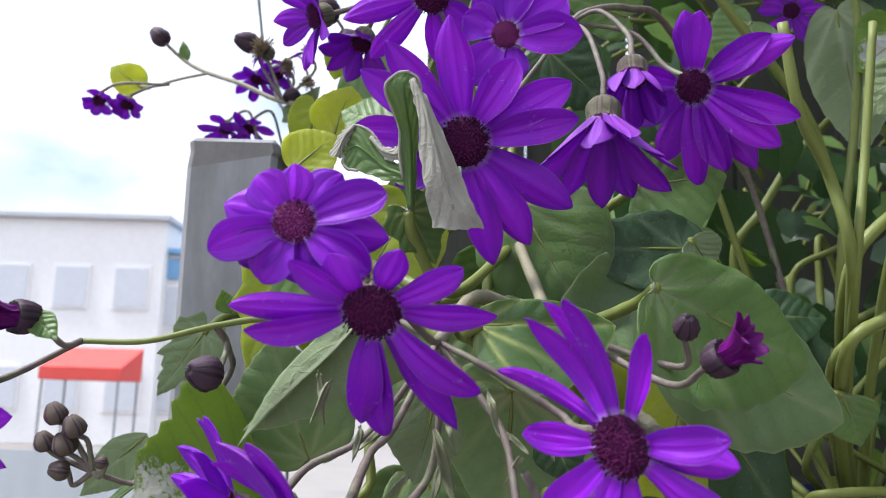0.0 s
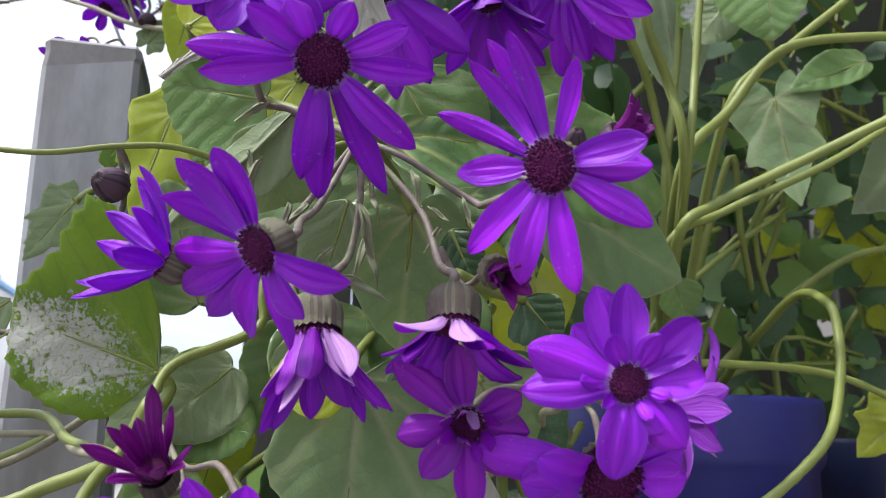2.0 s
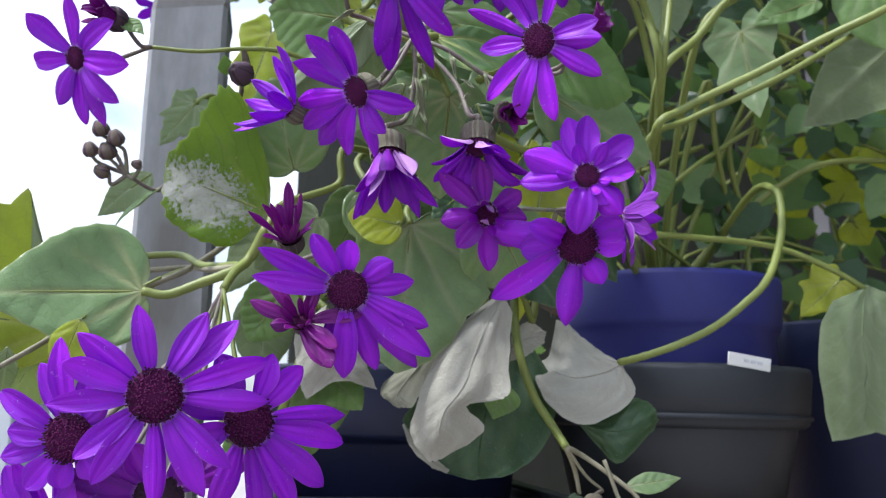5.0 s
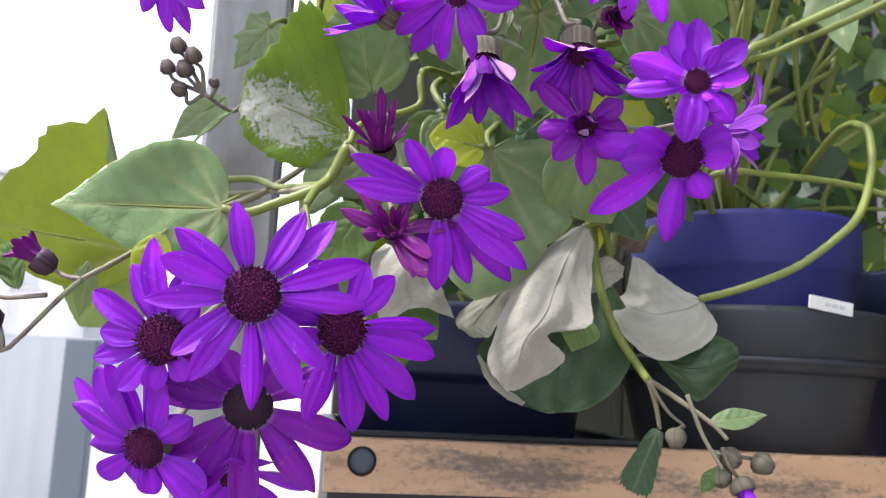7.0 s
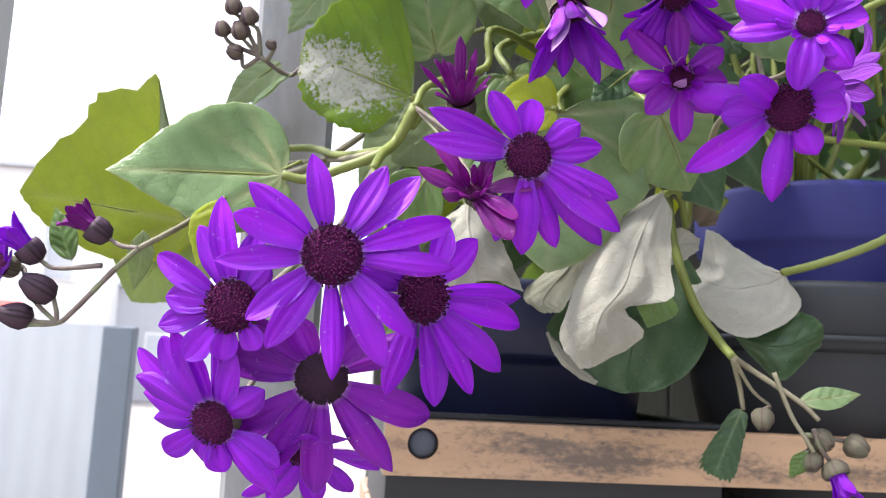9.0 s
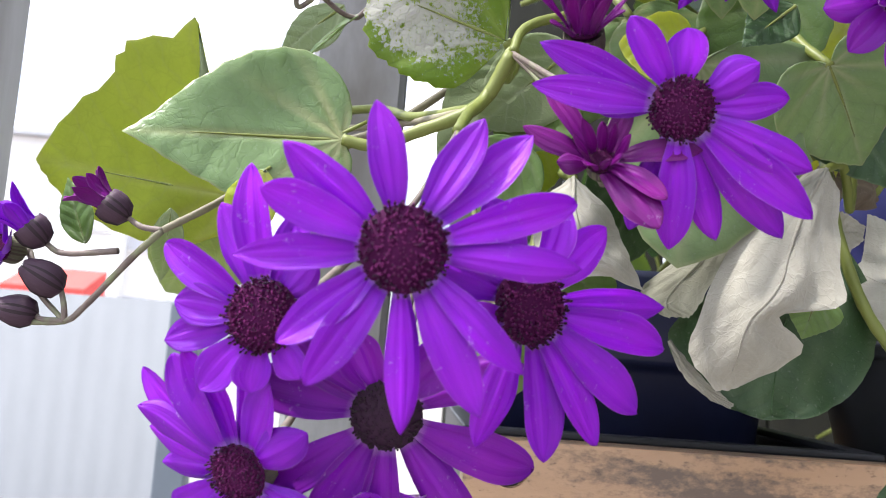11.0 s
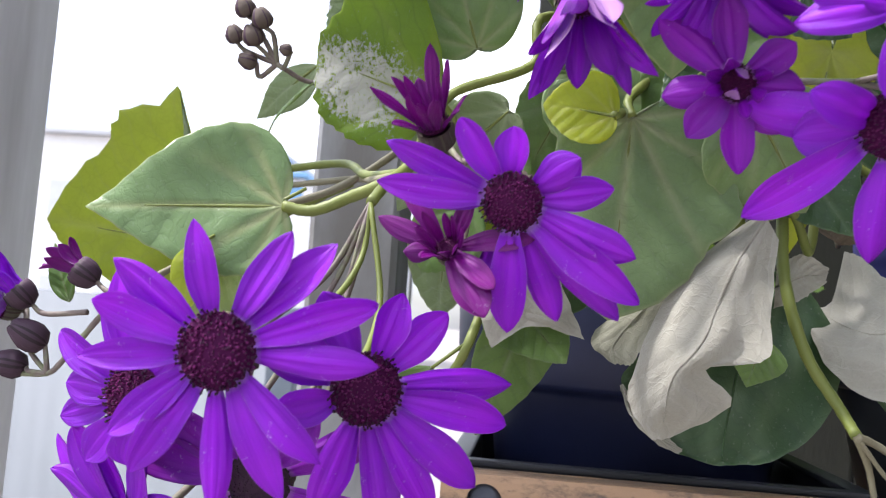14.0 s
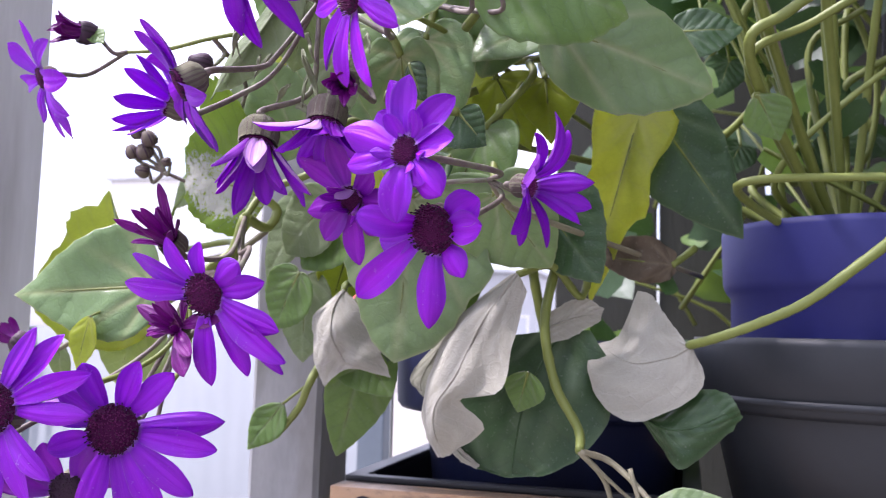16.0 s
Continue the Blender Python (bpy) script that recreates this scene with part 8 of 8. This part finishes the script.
flower(153, (-0.1296, 0.5466, 1.7078), (-0.0404, -0.5199, -0.8533), 0.0050,
       [(3, 0.0180, 10, 25), (47, 0.0169, 10, 25), (105, 0.0185, 10, 25), (152, 0.0175, 10, 25), (209, 0.0180, 10, 25), (253, 0.0169, 10, 25), (311, 0.0185, 10, 25)],
       "wilting violet daisy flower on a far twig", stalk=[(-0.1139, 0.5399, 1.7174), (-0.1051, 0.5377, 1.7012)], width=0.008)
flower(154, (-0.1165, 0.5460, 1.7119), (-0.0546, -0.5180, -0.8536), 0.0050,
       [(3, 0.0140, 10, 25), (47, 0.0132, 10, 25), (105, 0.0144, 10, 25), (152, 0.0136, 10, 25), (209, 0.0140, 10, 25), (253, 0.0132, 10, 25), (311, 0.0144, 10, 25)],
       "wilting violet daisy flower on a far twig", stalk=[(-0.1009, 0.5393, 1.7215), (-0.0921, 0.5377, 1.7015)], width=0.008)
flower(155, (-0.1494, 0.5524, 1.6746), (-0.0180, -0.5429, -0.8396), 0.0050,
       [(3, 0.0200, 10, 25), (47, 0.0188, 10, 25), (105, 0.0206, 10, 25), (152, 0.0194, 10, 25), (209, 0.0200, 10, 25), (253, 0.0188, 10, 25), (311, 0.0206, 10, 25)],
       "wilting violet daisy flower on a far twig", stalk=[(-0.1335, 0.5456, 1.6846), (-0.1243, 0.5448, 1.6606)], width=0.008)
flower(156, (-0.1343, 0.5524, 1.6751), (-0.0348, -0.5445, -0.8380), 0.0050,
       [(3, 0.0200, 10, 25), (47, 0.0188, 10, 25), (105, 0.0206, 10, 25), (152, 0.0194, 10, 25), (209, 0.0200, 10, 25), (253, 0.0188, 10, 25), (311, 0.0206, 10, 25)],
       "wilting violet daisy flower on a far twig", stalk=[(-0.1186, 0.5456, 1.6850), (-0.1095, 0.5448, 1.6610)], width=0.008)
for place, way, size, violet in (((-0.1150, 0.5000, 1.7080), (-0.5, -0.7, 0.2), 0.0085, True), ((-0.1010, 0.5010, 1.7000), (0.1, -0.6, -0.6), 0.0060, True),
                                 ((-0.0880, 0.5020, 1.6900), (0.3, -0.5, -0.8), 0.0052, False), ((-0.0890, 0.5030, 1.7090), (0.2, -0.8, 0.3), 0.0056, True)):
    withered_head(place, way, size, violet, [Vector(place) + Vector((0.004, 0.004, -0.010)), (-0.1035, 0.5062, 1.6783)])
bud((-0.0980, 0.5050, 1.6810), (-0.3000, -0.5000, -0.3000), 0.0052, "dark withered bud on a far twig", long=1.1, stalk=[(-0.1035, 0.5062, 1.6783)])
bud((-0.1260, 0.4999, 1.7136), (-0.8000, -0.5000, 0.1000), 0.0060, "withered brown flower head on a far twig", long=1.3, stalk=[(-0.1180, 0.5020, 1.7018), (-0.1035, 0.5062, 1.6783)])
bud((-0.0565, 0.4500, 1.6922), (-0.5000, -0.5000, 0.4000), 0.0085, "withered brown flower head on a far twig", long=1.0, stalk=[(-0.0480, 0.4500, 1.6800), (-0.0295, 0.4404, 1.6505)])
bud((-0.0716, 0.4500, 1.7117), (-0.4000, -0.7000, -0.2000), 0.0080, "withered brown flower head on a far twig", long=1.0, stalk=[(-0.0600, 0.4500, 1.7000), (-0.0295, 0.4404, 1.6505)])
leaf(157, (-0.0963, 0.5080, 1.6683), (-0.0812, 0.5044, 1.6892), (0.0000, -1.0000, 0.1000), 0.0100, 0.0100, "lobed", "small pale green leaf among withered heads", top=LEAF_BACK)
leaf(158, (-0.0626, 0.4713, 1.7046), (-0.0686, 0.4753, 1.6819), (0.0000, -1.0000, 0.1000), 0.0100, 0.0100, "broad", "green leaf among withered heads", top=LEAF_LIME)

# leaves that fill the plant behind the flowers
leaf(159, (-0.0438, 0.2938, 1.4796), (-0.0564, 0.2766, 1.5164), (-0.1754, -0.9843, 0.0204), 0.0216, 0.0198, "broad", "broad leaf deep among the flower stalks", top=LEAF_GREY)
leaf(160, (-0.0262, 0.2808, 1.5289), (-0.0045, 0.2722, 1.4875), (0.0747, -0.9933, -0.0884), 0.0216, 0.0198, "heart", "broad leaf deep among the flower stalks", top=LEAF_GREY_LIT)
leaf(161, (-0.0081, 0.3080, 1.4778), (0.0139, 0.2981, 1.4434), (0.0325, -0.9987, 0.0393), 0.0216, 0.0198, "broad", "broad leaf deep among the flower stalks", top=LEAF_GREY_LIT,
     petiole=[(-0.0099, 0.3251, 1.4982), (0.0294, 0.3251, 1.5124)])
leaf(162, (0.0133, 0.2943, 1.5269), (0.0213, 0.2901, 1.4766), (-0.0148, -0.9974, -0.0703), 0.0216, 0.0198, "heart", "broad leaf deep among the flower stalks", top=LEAF_GREY_LIT,
     petiole=[(0.0178, 0.3083, 1.5565), (0.0393, 0.3129, 1.5647)])
leaf(163, (0.0400, 0.2969, 1.4870), (0.0186, 0.2970, 1.4443), (-0.3623, -0.9320, 0.0117), 0.0230, 0.0211, "heart", "broad leaf deep among the flower stalks", top=LEAF,
     petiole=[(0.0572, 0.3095, 1.5116), (0.0548, 0.3184, 1.5217)])
leaf(164, (-0.0582, 0.3036, 1.5496), (-0.0699, 0.3015, 1.5087), (-0.1492, -0.9811, -0.1233), 0.0173, 0.0158, "lobed", "broad leaf deep among the flower stalks", top=LEAF_LIME)
leaf(165, (-0.0309, 0.3173, 1.4530), (-0.0513, 0.3135, 1.4289), (-0.2001, -0.9755, 0.0912), 0.0173, 0.0158, "broad", "broad leaf deep among the flower stalks", top=LEAF)
leaf(166, (0.0634, 0.3086, 1.4571), (0.0875, 0.2983, 1.4227), (-0.1247, -0.9881, 0.0906), 0.0216, 0.0198, "heart", "broad leaf deep among the flower stalks", top=LEAF_DARK,
     petiole=[(0.0633, 0.3256, 1.4767), (0.0696, 0.3321, 1.4898)])
leaf(167, (0.0092, 0.3226, 1.4393), (0.0242, 0.3147, 1.4014), (-0.0039, -0.9920, 0.1266), 0.0216, 0.0198, "broad", "broad leaf deep among the flower stalks", top=LEAF,
     petiole=[(0.0108, 0.3390, 1.4599), (0.0411, 0.3413, 1.4714)])
leaf(168, (0.0254, 0.3040, 1.5714), (0.0478, 0.2954, 1.5293), (-0.0329, -0.9884, -0.1484), 0.0259, 0.0238, "broad", "broad leaf deep among the flower stalks", top=LEAF,
     petiole=[(0.0247, 0.3196, 1.5983), (0.0469, 0.3228, 1.6128)])
leaf(169, (-0.0149, 0.3024, 1.5659), (-0.0359, 0.3009, 1.5310), (-0.2488, -0.9563, -0.1537), 0.0202, 0.0185, "heart", "broad leaf deep among the flower stalks", top=LEAF_LIME,
     petiole=[(0.0002, 0.3157, 1.5893), (0.0242, 0.3179, 1.6071)])
leaf(170, (-0.0535, 0.3271, 1.4255), (-0.0546, 0.3228, 1.3849), (-0.1470, -0.9771, 0.1541), 0.0158, 0.0145, "broad", "broad leaf deep among the flower stalks", top=LEAF_BACK)
leaf(171, (-0.0273, 0.3283, 1.3936), (-0.0055, 0.3158, 1.3722), (0.0722, -0.9735, 0.2171), 0.0173, 0.0158, "heart", "broad leaf deep among the flower stalks", top=LEAF)
leaf(173, (-0.0440, 0.3983, 1.6586), (-0.0212, 0.3943, 1.6245), (0.1943, -0.9784, -0.0701), 0.0210, 0.0192, "broad", "broad leaf behind the upper flowers", top=LEAF)
leaf(174, (-0.0099, 0.4278, 1.6076), (-0.0235, 0.4231, 1.5760), (0.1109, -0.9924, 0.0526), 0.0210, 0.0192, "heart", "broad leaf behind the upper flowers", top=LEAF)
leaf(175, (-0.0623, 0.3825, 1.6324), (-0.0667, 0.3776, 1.6028), (0.2400, -0.9704, -0.0249), 0.0126, 0.0115, "heart", "broad leaf behind the upper flowers", top=LEAF_LIME)
leaf(176, (0.0808, 0.3046, 1.5460), (0.0366, 0.2847, 1.5161), (0.0773, -0.9853, 0.1522), 0.0160, 0.0200, "broad", "grey-green leaf with a wavy rim above the flowers", top=LEAF_GREY, ripple=0.05)
leaf(177, (0.0373, 0.3316, 1.5193), (0.0546, 0.3276, 1.4855), (0.3097, -0.9499, -0.0418), 0.0173, 0.0158, "spade", "leaf filling the middle of the plant", top=LEAF_LIME,
     petiole=[(0.0288, 0.3430, 1.5373), (0.0474, 0.3613, 1.5627)])
leaf(178, (-0.0006, 0.3656, 1.5407), (0.0225, 0.3632, 1.5067), (0.3713, -0.9267, -0.0587), 0.0245, 0.0224, "heart", "leaf filling the middle of the plant", top=LEAF_LIME,
     petiole=[(-0.0117, 0.3762, 1.5589), (0.0094, 0.3948, 1.5882)])
leaf(179, (0.0597, 0.3329, 1.5184), (0.0645, 0.3250, 1.4876), (0.2570, -0.9655, -0.0420), 0.0158, 0.0145, "spade", "leaf filling the middle of the plant", top=LEAF_LIME,
     petiole=[(0.0563, 0.3458, 1.5350), (0.0713, 0.3630, 1.5614)])
leaf(180, (-0.0167, 0.3400, 1.5422), (-0.0003, 0.3366, 1.4994), (0.4192, -0.9048, -0.0748), 0.0202, 0.0185, "heart", "leaf filling the middle of the plant", top=LEAF_BACK,
     petiole=[(-0.0260, 0.3506, 1.5644), (-0.0090, 0.3686, 1.5886)])
leaf(181, (-0.0505, 0.3198, 1.5433), (-0.0332, 0.3162, 1.5044), (0.4983, -0.8633, -0.0808), 0.0187, 0.0172, "spade", "leaf filling the middle of the plant", top=LEAF_LIME)
leaf(182, (-0.0348, 0.3349, 1.4426), (-0.0396, 0.3245, 1.4093), (0.4504, -0.8817, 0.1405), 0.0158, 0.0145, "heart", "leaf filling the middle of the plant", top=LEAF_LIME)
leaf(183, (-0.0503, 0.3150, 1.4575), (-0.0736, 0.3180, 1.4242), (-0.2000, -0.9700, 0.1000), 0.0130, 0.0150, "heart", "pale green leaf beside the mildewed one", top=LEAF_BACK)
leaf(184, (-0.0449, 0.3000, 1.4251), (-0.0602, 0.3050, 1.4001), (-0.1000, -0.9900, 0.1000), 0.0140, 0.0140, "broad", "green leaf behind the young flowers", top=LEAF)
leaf(185, (-0.0316, 0.3000, 1.4591), (-0.0601, 0.3100, 1.4346), (0.1000, -0.9900, 0.1000), 0.0160, 0.0150, "broad", "pale green leaf among the flower stalks", top=LEAF_BACK)
leaf(186, (-0.0094, 0.3100, 1.4694), (-0.0251, 0.3150, 1.4377), (0.1500, -0.9800, 0.0500), 0.0150, 0.0160, "heart", "green leaf among the flower stalks", top=LEAF_GREY)
